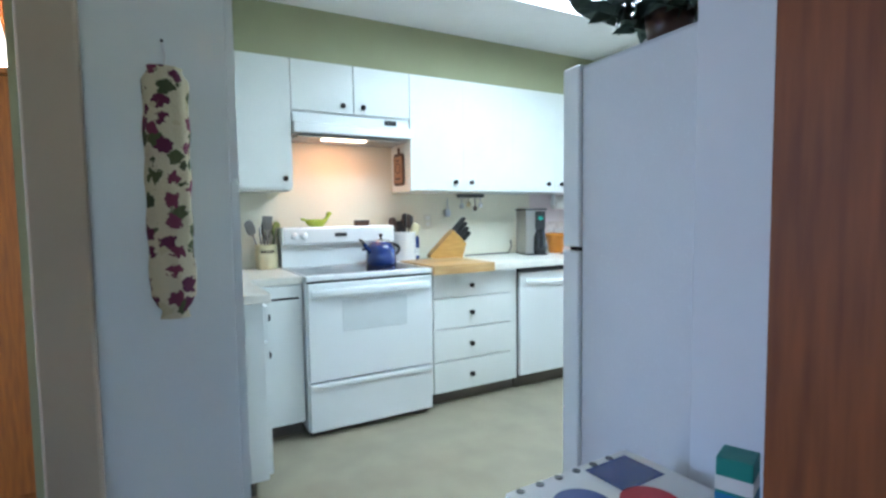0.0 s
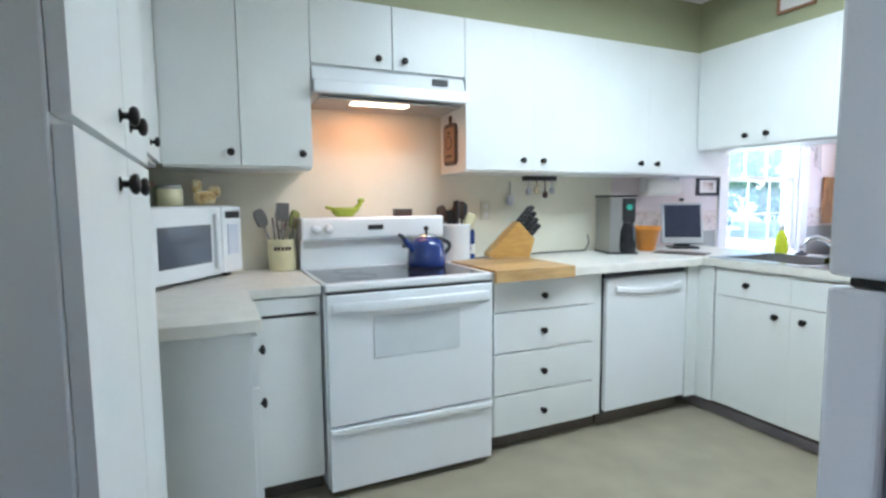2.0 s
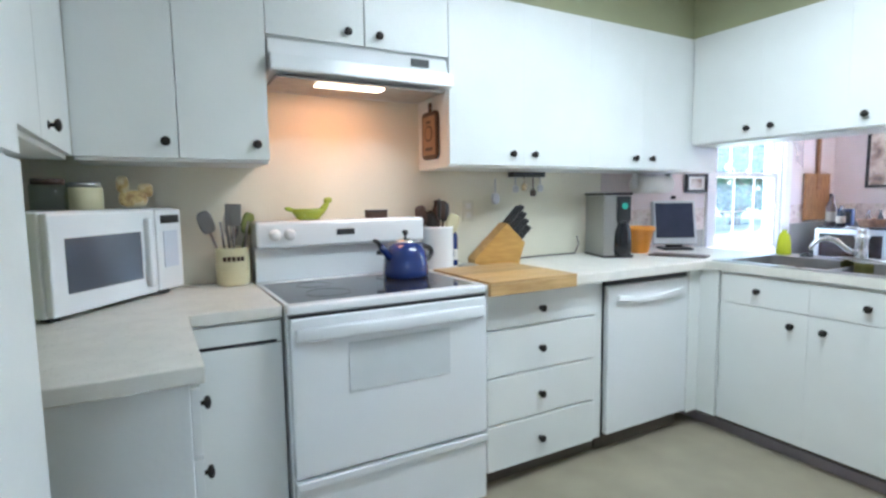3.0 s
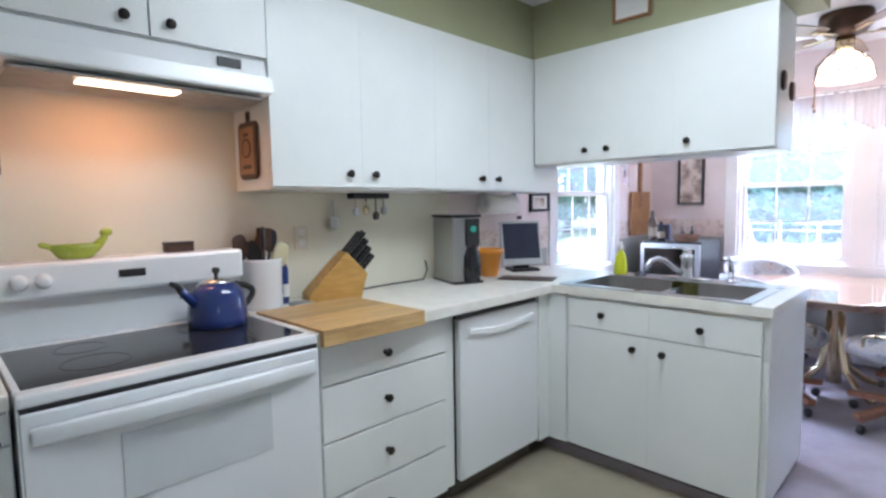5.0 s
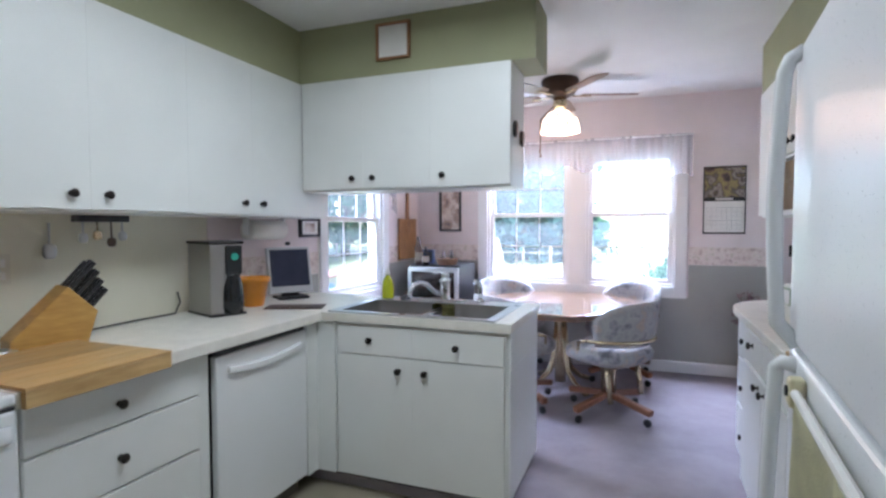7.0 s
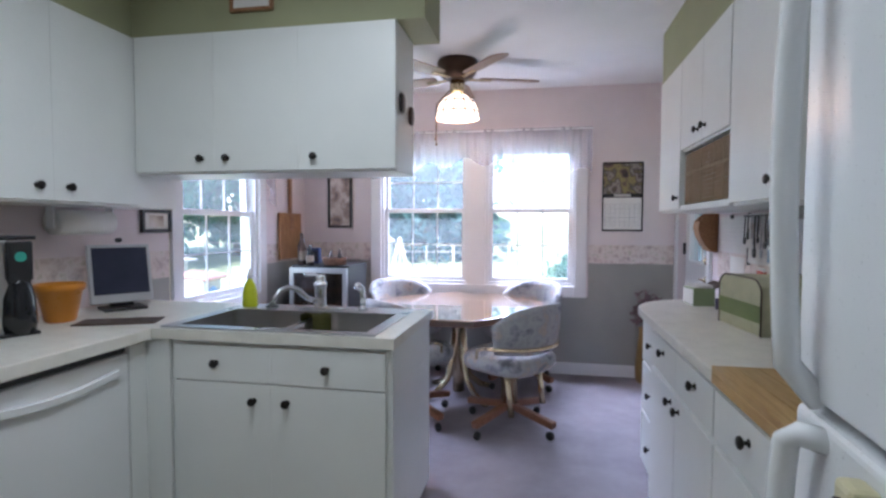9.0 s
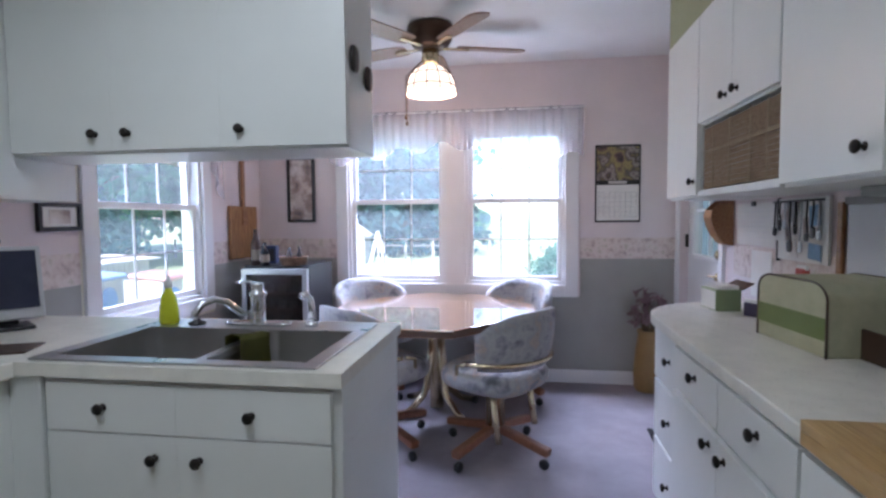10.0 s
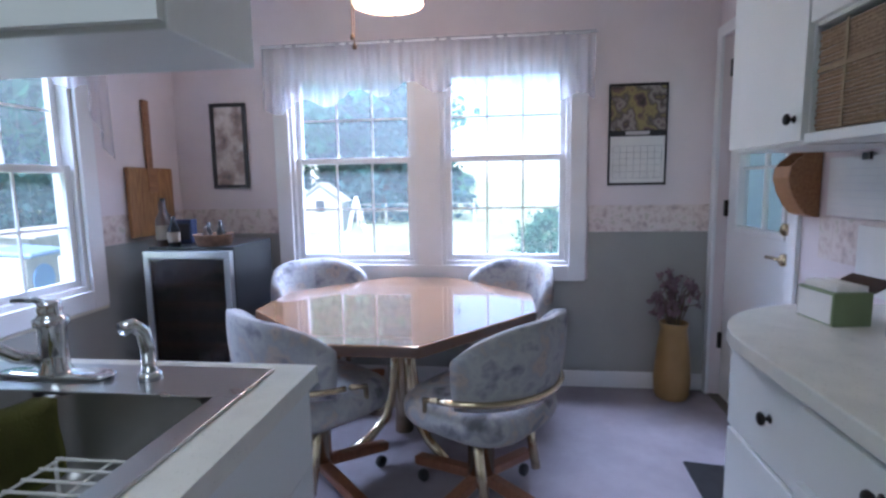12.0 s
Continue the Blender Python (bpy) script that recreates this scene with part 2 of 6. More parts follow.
def mesh_of(name, bm, material, smooth=False):
    me = bpy.data.meshes.new(name)
    bm.to_mesh(me)
    bm.free()
    if smooth:
        for p in me.polygons:
            p.use_smooth = True
    for m in (material if isinstance(material, (list, tuple)) else [material]):
        me.materials.append(m)
    return me


def part(name, bm, material, parent, label="", smooth=False):
    ob = new(name, mesh_of(name, bm, material, smooth))
    ob.parent = parent
    if label:
        ob["label"] = label
    return ob


def thing(name, label, category, group="", m=None):
    ob = new(name)
    ob.empty_display_size = 0.05
    if m is not None:
        ob.matrix_world = m
    return tagged(ob, label, category, group)


def solid(name, bm, material, label, category, group="", kind="", smooth=False):
    return tagged(new(name, mesh_of(name, bm, material, smooth)), label, category, group, kind)


def setting(name, bm, material, label, category):
    return solid(name, bm, material, label, category, kind="structure")


def join(*bms):
    out = bms[0]
    for b in bms[1:]:
        me = bpy.data.meshes.new("joined")
        b.to_mesh(me)
        b.free()
        out.from_mesh(me)
        bpy.data.meshes.remove(me)
    return out


def moved(bm, m):
    bmesh.ops.transform(bm, matrix=m, verts=bm.verts)
    return bm


def box(x0, x1, y0, y1, z0, z1, bev=0.0, seg=2):
    bm = bmesh.new()
    bmesh.ops.create_cube(bm, size=1)
    bmesh.ops.scale(bm, vec=(x1 - x0, y1 - y0, z1 - z0), verts=bm.verts)
    bmesh.ops.translate(bm, vec=((x0 + x1) / 2, (y0 + y1) / 2, (z0 + z1) / 2), verts=bm.verts)
    if bev:
        bmesh.ops.bevel(bm, geom=bm.edges[:], offset=bev, segments=seg, affect="EDGES", profile=0.5)
    return bm


def lathe(profile, n=28):
    """A turned shape about z from (radius, height) pairs."""
    bm = bmesh.new()
    rings = []
    for r, z in profile:
        if r < 1e-5:
            rings.append([bm.verts.new((0, 0, z))])
        else:
            rings.append([bm.verts.new((r * math.cos(2 * math.pi * i / n), r * math.sin(2 * math.pi * i / n), z)) for i in range(n)])
    for a, b in zip(rings, rings[1:]):
        for i in range(n):
            j = (i + 1) % n
            if len(a) == 1 and len(b) > 1:
                bm.faces.new((a[0], b[j], b[i]))
            elif len(b) == 1 and len(a) > 1:
                bm.faces.new((a[i], a[j], b[0]))
            elif len(a) > 1:
                bm.faces.new((a[i], a[j], b[j], b[i]))
    bmesh.ops.recalc_face_normals(bm, faces=bm.faces)
    return bm


def tube(points, r, n=10, taper=None):
    """A round bar along a smooth line of points."""
    pts = [Vector(p) for p in points]
    bm = bmesh.new()
    rings = []
    for i, p in enumerate(pts):
        d = (pts[min(i + 1, len(pts) - 1)] - pts[max(i - 1, 0)]).normalized()
        a = d.orthogonal().normalized() if i == 0 else (prev - d * prev.dot(d)).normalized()
        prev = a
        b = d.cross(a)
        rr = r if taper is None else r + (taper - r) * i / (len(pts) - 1)
        rings.append([bm.verts.new(p + rr * (math.cos(2 * math.pi * k / n) * a + math.sin(2 * math.pi * k / n) * b)) for k in range(n)])
    for u, v in zip(rings, rings[1:]):
        for k in range(n):
            bm.faces.new((u[k], u[(k + 1) % n], v[(k + 1) % n], v[k]))
    bm.faces.new(list(reversed(rings[0])))
    bm.faces.new(rings[-1])
    return bm


def arc(p0, p1, bow, n=10):
    """Points from p0 to p1 that bow out by the vector."""
    p0, p1, bow = Vector(p0), Vector(p1), Vector(bow)
    return [p0.lerp(p1, i / n) + bow * math.sin(math.pi * i / n) for i in range(n + 1)]


def prism(outline, z0, z1, bev=0.0):
    """An upright slab over an outline of (x, y) corners."""
    bm = bmesh.new()
    f = bm.faces.new([bm.verts.new((x, y, z0)) for x, y in outline])
    r = bmesh.ops.extrude_face_region(bm, geom=[f])
    bmesh.ops.translate(bm, vec=(0, 0, z1 - z0), verts=[v for v in r["geom"] if isinstance(v, bmesh.types.BMVert)])
    bmesh.ops.recalc_face_normals(bm, faces=bm.faces)
    if bev:
        bmesh.ops.bevel(bm, geom=bm.edges[:], offset=bev, segments=2, affect="EDGES", profile=0.5)
    return bm


def wall(axis, at, thick, a0, a1, z0, z1, holes=()):
    """An upright wall of that thickness past 'at', with openings (a0, a1, z0, z1) through it."""
    us = sorted({a0, a1, *[h[0] for h in holes], *[h[1] for h in holes]})
    vs = sorted({z0, z1, *[h[2] for h in holes], *[h[3] for h in holes]})
    bm = bmesh.new()
    grid = {}

    def v(u, z, d):
        k = (u, z, d)
        if k not in grid:
            w = at + thick * d
            grid[k] = bm.verts.new((w, u, z) if axis == "x" else (u, w, z))
        return grid[k]
    kept = set()
    for i in range(len(us) - 1):
        for j in range(len(vs) - 1):
            cu, cv = (us[i] + us[i + 1]) / 2, (vs[j] + vs[j + 1]) / 2
            if not any(h[0] < cu < h[1] and h[2] < cv < h[3] for h in holes):
                kept.add((i, j))
    for i, j in kept:
        p = [(us[i], vs[j]), (us[i + 1], vs[j]), (us[i + 1], vs[j + 1]), (us[i], vs[j + 1])]
        bm.faces.new([v(*q, 0) for q in p])
        bm.faces.new([v(*q, 1) for q in reversed(p)])
        for (di, dj), (q0, q1) in zip(((0, -1), (1, 0), (0, 1), (-1, 0)), ((p[0], p[1]), (p[1], p[2]), (p[2], p[3]), (p[3], p[0]))):
            if (i + di, j + dj) not in kept:
                bm.faces.new((v(*q0, 0), v(*q1, 0), v(*q1, 1), v(*q0, 1)))
    bmesh.ops.recalc_face_normals(bm, faces=bm.faces)
    return bm


# ---- the shell of the rooms ----
NORTH, EAST, SOUTH, WEST = 3.62, 5.66, 0.40, -0.09
CEILING, FLOOR, CARPET_TOP = 2.47, 0.02, 0.07
COUNTER = 0.915
setting("floor", box(-3.2, 3.0, -2.4, 3.62, -0.1, FLOOR), VINYL, "beige speckled sheet vinyl kitchen floor", "floor")
setting("carpet_floor", join(box(3.0, EAST, SOUTH, NORTH, -0.1, CARPET_TOP, 0.004)), CARPET, "mauve grey cut-pile carpet in the dining nook", "carpet")
setting("ceiling", box(-3.2, EAST + 0.15, -2.4, NORTH + 0.15, CEILING, CEILING + 0.12), CEIL, "white textured plaster ceiling", "ceiling")
NWIN = (3.985, 4.875, 0.80, 1.99)
EWIN = (1.19, 2.88, 0.81, 1.99)
setting("wall_north", wall("y", NORTH, 0.15, -0.24, EAST + 0.15, -0.1, CEILING, [NWIN]), CREAMWALL, "cream painted wall behind the range and sink", "wall")
setting("wall_east", wall("x", EAST, 0.15, SOUTH - 0.15, NORTH, -0.1, CEILING, [EWIN]), PINKWALL, "pale mauve papered wall with a double window", "wall")
DOOR = (4.80, 5.60, -0.1, 2.06)
setting("wall_south", wall("y", SOUTH - 0.15, 0.15, 0.957, EAST, -0.1, CEILING, [DOOR]), PINKWALL, "pale papered wall with an outside door", "wall")
setting("wall_west", box(-0.165, WEST, 1.5, NORTH, -0.1, CEILING), GREENWALL, "sage green painted kitchen wall", "wall")
setting("wall_hall_east", box(0.957, 1.005, -2.4, 0.78, -0.1, CEILING), WHITEWALL, "white painted hall wall beside the refrigerator", "wall")
# openings in these two walls are assumed, to light pantry and refrigerator sides
setting("wall_hall_south", wall("y", -2.52, 0.12, -3.2, 0.957, -0.1, CEILING, [(-0.6, 0.08, 1.12, 1.98)]), HALLWALL, "tan painted hall wall with an unseen opening added for light", "wall")
setting("wall_room_west", wall("x", -3.32, 0.12, -2.4, 3.62, -0.1, CEILING, [(1.5, 2.4, 1.05, 1.95)]), ORANGEWOOD, "orange stained wood panelling with an unseen opening added for light", "wall")
setting("wall_room_north", box(-3.2, -0.165, 3.62, 3.74, -0.1, CEILING), ORANGEWOOD, "orange stained wood panelling", "wall")
# dining nook linings: lower paper, border and the upper paper on the long wall
for a0, a1, z1 in ((SOUTH, 1.085, 1.01), (2.975, NORTH, 1.01), (1.085, 2.975, 0.73)):
    setting("wainscot", box(EAST - 0.003, EAST + 0.001, a0, a1, CARPET_TOP, z1), GREYWALL, "grey sage wallpaper below the border", "wallpaper")
for a0, a1, z1 in ((3.61, 3.88, 1.01), (4.98, EAST - 0.004, 1.01), (3.88, 4.98, 0.69)):
    setting("wainscot", box(a0, a1, NORTH - 0.003, NORTH + 0.001, CARPET_TOP, z1), GREYWALL, "grey sage wallpaper below the border", "wallpaper")
for a0, a1 in ((SOUTH, 1.085), (2.975, NORTH)):
    setting("wallpaper_border", box(EAST - 0.005, EAST + 0.001, a0, a1, 1.01, 1.165), BORDER, "pink floral wallpaper border band", "wallpaper border")
for a0, a1 in ((2.87, 3.88), (4.98, EAST - 0.006)):
    setting("wallpaper_border", box(a0, a1, NORTH - 0.005, NORTH + 0.001, 1.01, 1.165), BORDER, "pink floral wallpaper border band", "wallpaper border")
setting("wallpaper_border", box(3.0, 4.62, SOUTH - 0.001, SOUTH + 0.005, 1.01, 1.165), BORDER, "pink floral wallpaper border band", "wallpaper border")
for a0, a1, z0, z1 in ((3.61, 3.88, 1.165, CEILING), (4.98, EAST - 0.004, 1.165, CEILING), (3.88, 4.98, 2.07, CEILING), (2.87, 3.61, 1.165, 1.396), (2.87, 3.61, 0.916, 1.01)):
    setting("wallpaper", box(a0, a1, NORTH - 0.003, NORTH + 0.001, z0, z1), PINKWALL, "pale mauve wallpaper round the border", "wallpaper")
setting("baseboard", join(
    box(EAST - 0.016, EAST - 0.003, SOUTH + 0.016, NORTH - 0.016, CARPET_TOP, 0.17, 0.004), box(3.62, EAST - 0.003, NORTH - 0.016, NORTH - 0.003, CARPET_TOP, 0.17, 0.004),
    box(4.2, 4.63, SOUTH, SOUTH + 0.014, CARPET_TOP, 0.17, 0.004)), TRIM, "white painted baseboard", "baseboard")
# soffits above the wall cabinets
for k, bx in enumerate(((WEST, 3.285, 3.315, NORTH), (3.285, 3.60, 1.945, NORTH), (WEST, 0.225, 2.30, 3.315), (WEST, 0.262, 1.50, 2.30), (1.0, 4.56, SOUTH, 0.76))):
    setting("soffit_%d" % (k + 1), box(*bx, 2.165, CEILING), GREENWALL, "sage green painted soffit above the cabinets", "soffit")


def casing(name, axis, at, side, a0, a1, z0, z1, label, w=0.09, sill=True):
    """Flat painted trim around an opening, on the room's side of a wall."""
    t = 0.02 * side

    def b(u0, u1, v0, v1, d=1.0):
        lo, hi = min(at, at + t * d), max(at, at + t * d)
        return box(lo, hi, u0, u1, v0, v1, 0.004) if axis == "x" else box(u0, u1, lo, hi, v0, v1, 0.004)
    bms = [b(a0 - w, a0 + 0.006, z0 - (w if sill else 0), z1 + w), b(a1 - 0.006, a1 + w, z0 - (w if sill else 0), z1 + w), b(a0 + 0.006, a1 - 0.006, z1 - 0.006, z1 + w)]
    if sill:
        bms.append(b(a0 + 0.006, a1 - 0.006, z0 - w, z0 + 0.004))
    return setting(name, join(*bms), TRIM, label, "window casing")


def sash_window(name, axis, at, a0, a1, z0, z1, rail, label, cols=3, rows=2):
    """A double-hung window: two sashes with thin glazing bars and panes, in a wall."""
    w = tagged(new(name), label, "window", kind="structure")

    def b(u0, u1, v0, v1, d0, d1, bev=0.003):
        return box(at + d0, at + d1, u0, u1, v0, v1, bev) if axis == "x" else box(u0, u1, at + d0, at + d1, v0, v1, bev)
    fr = join(b(a0, a0 + 0.025, z0, z1, 0.005, 0.12), b(a1 - 0.025, a1, z0, z1, 0.005, 0.12), b(a0 + 0.025, a1 - 0.025, z1 - 0.025, z1, 0.005, 0.12), b(a0 + 0.025, a1 - 0.025, z0, z0 + 0.03, 0.005, 0.12))
    part("window_frame", fr, TRIM, w)
    for low, high, d in ((z0 + 0.03, rail + 0.018, 0.03), (rail - 0.018, z1 - 0.025, 0.065)):
        s = 0.034
        u0, u1 = a0 + 0.025, a1 - 0.025
        part("sash", join(b(u0, u0 + s, low, high, d, d + 0.03), b(u1 - s, u1, low, high, d, d + 0.03), b(u0 + s, u1 - s, low, low + s, d, d + 0.03), b(u0 + s, u1 - s, high - s, high, d, d + 0.03)), TRIM, w)
        for i in range(1, cols):
            u = u0 + s + (u1 - u0 - 2 * s) * i / cols
            part("glazing_bar", b(u - 0.005, u + 0.005, low + s, high - s, d + 0.010, d + 0.020, 0), TRIM, w)
        for i in range(1, rows):
            z = low + s + (high - low - 2 * s) * i / rows
            part("glazing_bar", b(u0 + s, u1 - s, z - 0.005, z + 0.005, d + 0.0105, d + 0.0195, 0), TRIM, w)
        p = part("pane", b(u0 + s, u1 - s, low + s, high - s, d + 0.013, d + 0.017, 0), PANE, w)
        p.visible_shadow = False
    return w


sash_window("window_1", "y", NORTH, *NWIN, 1.40, "white double-hung window with thin glazing bars beside the sink")
casing("window_trim_1", "y", NORTH, -1, *NWIN, "white flat window casing")
sash_window("window_2", "x", EAST, 1.19, 1.945, 0.81, 1.99, 1.45, "white double-hung window with thin glazing bars in the dining nook")
sash_window("window_3", "x", EAST, 2.095, 2.88, 0.81, 1.99, 1.45, "white double-hung window with thin glazing bars in the dining nook")
casing("window_trim_2", "x", EAST, -1, *EWIN, "white flat window casing")
setting("window_mullion", box(EAST - 0.02, EAST + 0.12, 1.945, 2.095, 0.814, 1.984, 0.004), TRIM, "white post between the paired windows", "window mullion")

# ---- cabinets ----


def knob(parent, at, facing, r=0.0165):
    """A round dark knob on a stem; facing is the way that it points."""
    bm = lathe([(0.011, 0), (0.011, 0.002), (0.0055, 0.004), (0.0055, 0.012), (r * 0.8, 0.015), (r, 0.020), (r * 0.9, 0.025), (r * 0.5, 0.028), (0, 0.029)], 16)
    turn = Vector(facing).to_track_quat("Z", "Y").to_matrix().to_4x4()
    return part("knob", moved(bm, Matrix.Translation(at) @ turn), BRONZE, parent, "dark bronze knob", True)


def front(axis, at, side, a0, a1, z0, z1, gap=0.0001, thick=0.019, bev=0.0005):
    """A flat overlay door or drawer front on a face."""
    lo, hi = sorted((at + 0.001 * side, at + thick * side))
    a0, a1, z0, z1 = a0 + gap, a1 - gap, z0 + gap, z1 - gap
    return box(lo, hi, a0, a1, z0, z1, bev) if axis == "x" else box(a0, a1, lo, hi, z0, z1, bev)


def cabinet(name, label, body, axis, at, side, doors=(), drawers=(), group="", toe=None):
    """body: box numbers; doors and drawers: (a0, a1, z0, z1, knob a, knob z or None)."""
    c = thing(name, label, "cabinet", group)
    part("body", box(*body, 0.003), CAB, c)
    for kind, rows in (("door", doors), ("drawer", drawers)):
        for a0, a1, z0, z1, ka, kz in rows:
            d = part(kind, front(axis, at, side, a0, a1, z0, z1, bev=0.004 if len(drawers) > 2 else 0.0005), CAB, c)
            if ka is not None:
                p = at + 0.019 * side
                knob(d, (p, ka, kz) if axis == "x" else (ka, p, kz), (side, 0, 0) if axis == "x" else (0, side, 0))
    if toe:
        part("toe_kick", box(*toe), TOE, c, "dark brown vinyl toe kick")
    return c


BF, UF = 3.012, 3.327  # carcass faces of base and wall cabinets on the long wall
UB, UT = 1.395, 2.165
# wall cabinets
cabinet("wall_cabinet", "white flat-door wall cabinet with dark knobs beside the range hood", (0.225, 0.835, UF, NORTH, UB, UT), "y", UF, -1,
        [(0.225, 0.528, UB + 0.012, UT, 0.49, 1.463), (0.532, 0.835, UB + 0.012, UT, 0.79, 1.463)], group="wall cabinets")
cabinet("wall_cabinet", "short white wall cabinet above the range hood", (0.838, 1.612, UF, NORTH, 1.862, UT), "y", UF, -1,
        [(0.838, 1.222, 1.87, UT, 1.152, 1.915), (1.228, 1.612, 1.87, UT, 1.284, 1.915)], group="wall cabinets")
cabinet("wall_cabinet", "long white flat-door wall cabinet with dark knobs", (1.615, 2.50, UF, NORTH, UB, UT), "y", UF, -1,
        [(1.615, 2.0288, UB + 0.012, UT, 1.958, 1.463), (2.0292, 2.4648, UB + 0.012, UT, 2.089, 1.463)], group="wall cabinets")
cabinet("wall_cabinet", "white flat-door wall cabinet reaching into the corner", (2.503, 3.575, UF, NORTH, UB, UT), "y", UF, -1,
        [(2.4652, 2.8688, UB + 0.012, UT, 2.800, 1.463), (2.8692, 3.30, UB + 0.012, UT, 2.932, 1.463)], group="wall cabinets")
cabinet("wall_cabinet", "white wall cabinet hanging above the sink peninsula", (3.297, 3.575, 2.065, 3.322, 1.545, UT), "x", 3.297, -1,
        [(2.9022, 3.30, 1.555, UT, 2.965, 1.612), (2.5002, 2.9018, 1.555, UT, 2.838, 1.612), (2.067, 2.4998, 1.555, UT, 2.427, 1.612)], group="wall cabinets")
cabinet("wall_cabinet", "white side-wall cabinet above the microwave oven", (WEST, 0.205, 2.30, 3.322, UB, UT), "x", 0.205, 1,
        [(2.305, 2.76, UB + 0.012, UT, 2.32, 1.463), (2.765, 3.30, UB + 0.012, UT, 2.87, 1.45)], group="wall cabinets")
# tall pantry
cabinet("pantry_cabinet", "tall white pantry cabinet with paired upper and lower doors", (WEST, 0.241, 1.505, 2.295, 0.1, UT), "x", 0.241, 1,
        [(1.51, 1.91, 1.335, UT, 1.855, 1.385), (1.915, 2.29, 1.335, UT, 1.985, 1.385), (1.51, 1.91, 0.11, 1.325, 1.81, 1.276), (1.915, 2.29, 0.11, 1.325, 1.955, 1.276)],
        toe=(WEST, 0.19, 1.53, 2.295, FLOOR, 0.1))
# base cabinets
cabinet("base_cabinet", "white side-wall base cabinet below the microwave oven", (WEST, 0.482, 2.452, 3.008, 0.1, 0.875), "x", 0.482, 1,
        [(2.46, 2.995, 0.12, 0.70, 2.56, 0.62)], [(2.46, 2.995, 0.71, 0.86, 2.56, 0.79)], toe=(WEST, 0.43, 2.50, 3.0, FLOOR, 0.1), group="base cabinets")
cabinet("base_cabinet", "narrow white base cabinet beside the range", (0.505, 0.79, BF, NORTH, 0.1, 0.875), "y", BF, -1,
        [(0.51, 0.785, 0.11, 0.792, None, None)], [(0.51, 0.785, 0.805, 0.868, None, None)], toe=(0.505, 0.79, BF + 0.06, NORTH, FLOOR, 0.1), group="base cabinets")
cabinet("base_cabinet", "white four-drawer base cabinet with dark knobs", (1.565, 2.262, BF, NORTH, 0.1, 0.875), "y", BF, -1,
        drawers=[(1.60, 2.20, 0.715, 0.862, 1.878, 0.782), (1.60, 2.20, 0.512, 0.708, 1.878, 0.607), (1.60, 2.20, 0.308, 0.505, 1.878, 0.402), (1.60, 2.20, 0.105, 0.300, 1.878, 0.200)],
        toe=(1.565, 2.262, BF + 0.05, NORTH, FLOOR, 0.1), group="base cabinets")
cabinet("base_cabinet", "white sink base cabinet with false drawer fronts and paired doors", (2.962, 3.575, 1.985, 3.30, 0.1, 0.70), "x", 2.962, -1,
        doors=[(2.4562, 2.86, 0.11, 0.7165, 2.524, 0.655), (2.01, 2.4558, 0.11, 0.7165, 2.389, 0.655)],
        drawers=[(2.4562, 2.86, 0.7215, 0.858, 2.680, 0.792), (2.01, 2.4558, 0.7215, 0.858, 2.233, 0.788)],
        toe=(3.01, 3.53, 2.03, 3.30, FLOOR, 0.1), group="base cabinets")
cabinet("corner_cabinet", "white blind corner base cabinet", (2.905, 3.575, 3.304, NORTH, 0.1, 0.875), "y", 3.304, -1, group="base cabinets",
        toe=(2.905, 3.575, 3.31, NORTH, FLOOR, 0.1))
setting("sink_apron", join(box(2.963, 2.978, 1.985, 3.30, 0.701, 0.876), box(3.56, 3.575, 1.985, 3.30, 0.701, 0.876), box(2.978, 3.56, 1.985, 2.0, 0.701, 0.876)), CAB, "white apron panels round the sink bowls", "cabinet panel")
setting("cabinet_filler", join(box(2.862, 2.960, 2.985, 3.006, 0.1, 0.875, 0.003), box(2.945, 2.960, 2.88, 2.985, 0.1, 0.875, 0.003)), CAB, "white filler strips in the inner corner", "filler strip")
# black strip standing in for the shadow line under the drawer
setting("drawer_shade_strip", box(0.53, 0.77, BF - 0.0095, BF - 0.0005, 0.7925, 0.8045), BLACK, "black strip put in as the shade line below the shallow drawer", "drawer opening")
# worktops
setting("worktop", moved(wall("y", -COUNTER, 0.0385, 1.975, NORTH - 0.002, 2.932, 3.602, [(2.085, 2.90, 2.975, 3.53)]), Matrix(((0, 0, 1, 0), (1, 0, 0, 0), (0, -1, 0, 0), (0, 0, 0, 1)))), LAMINATE, "speckled cream laminate peninsula worktop with a sink cutout", "worktop")
setting("worktop_range_side", box(1.562, 2.9315, 2.948, NORTH - 0.001, 0.870, COUNTER, 0.004), LAMINATE, "speckled cream laminate worktop beside the range", "worktop")
setting("worktop_left", join(box(WEST, 0.79, 2.985, NORTH - 0.001, 0.876, COUNTER, 0.004), box(WEST, 0.512, 2.435, 2.986, 0.876, COUNTER, 0.004)), LAMINATE, "speckled cream laminate worktop below the microwave oven", "worktop")

# right-hand run
RF, RU = 0.965, 0.748
end_curve = [(3.85 + 0.42 * math.sin(a), 0.562 + 0.43 * math.cos(a)) for a in [math.pi / 2 * i / 10 for i in range(11)]]
setting("worktop_right", prism([(1.765, SOUTH), (1.765, 0.992)] + end_curve + [(4.27, SOUTH)], 0.876, COUNTER, 0.004), LAMINATE, "speckled cream laminate worktop with a rounded end", "worktop")
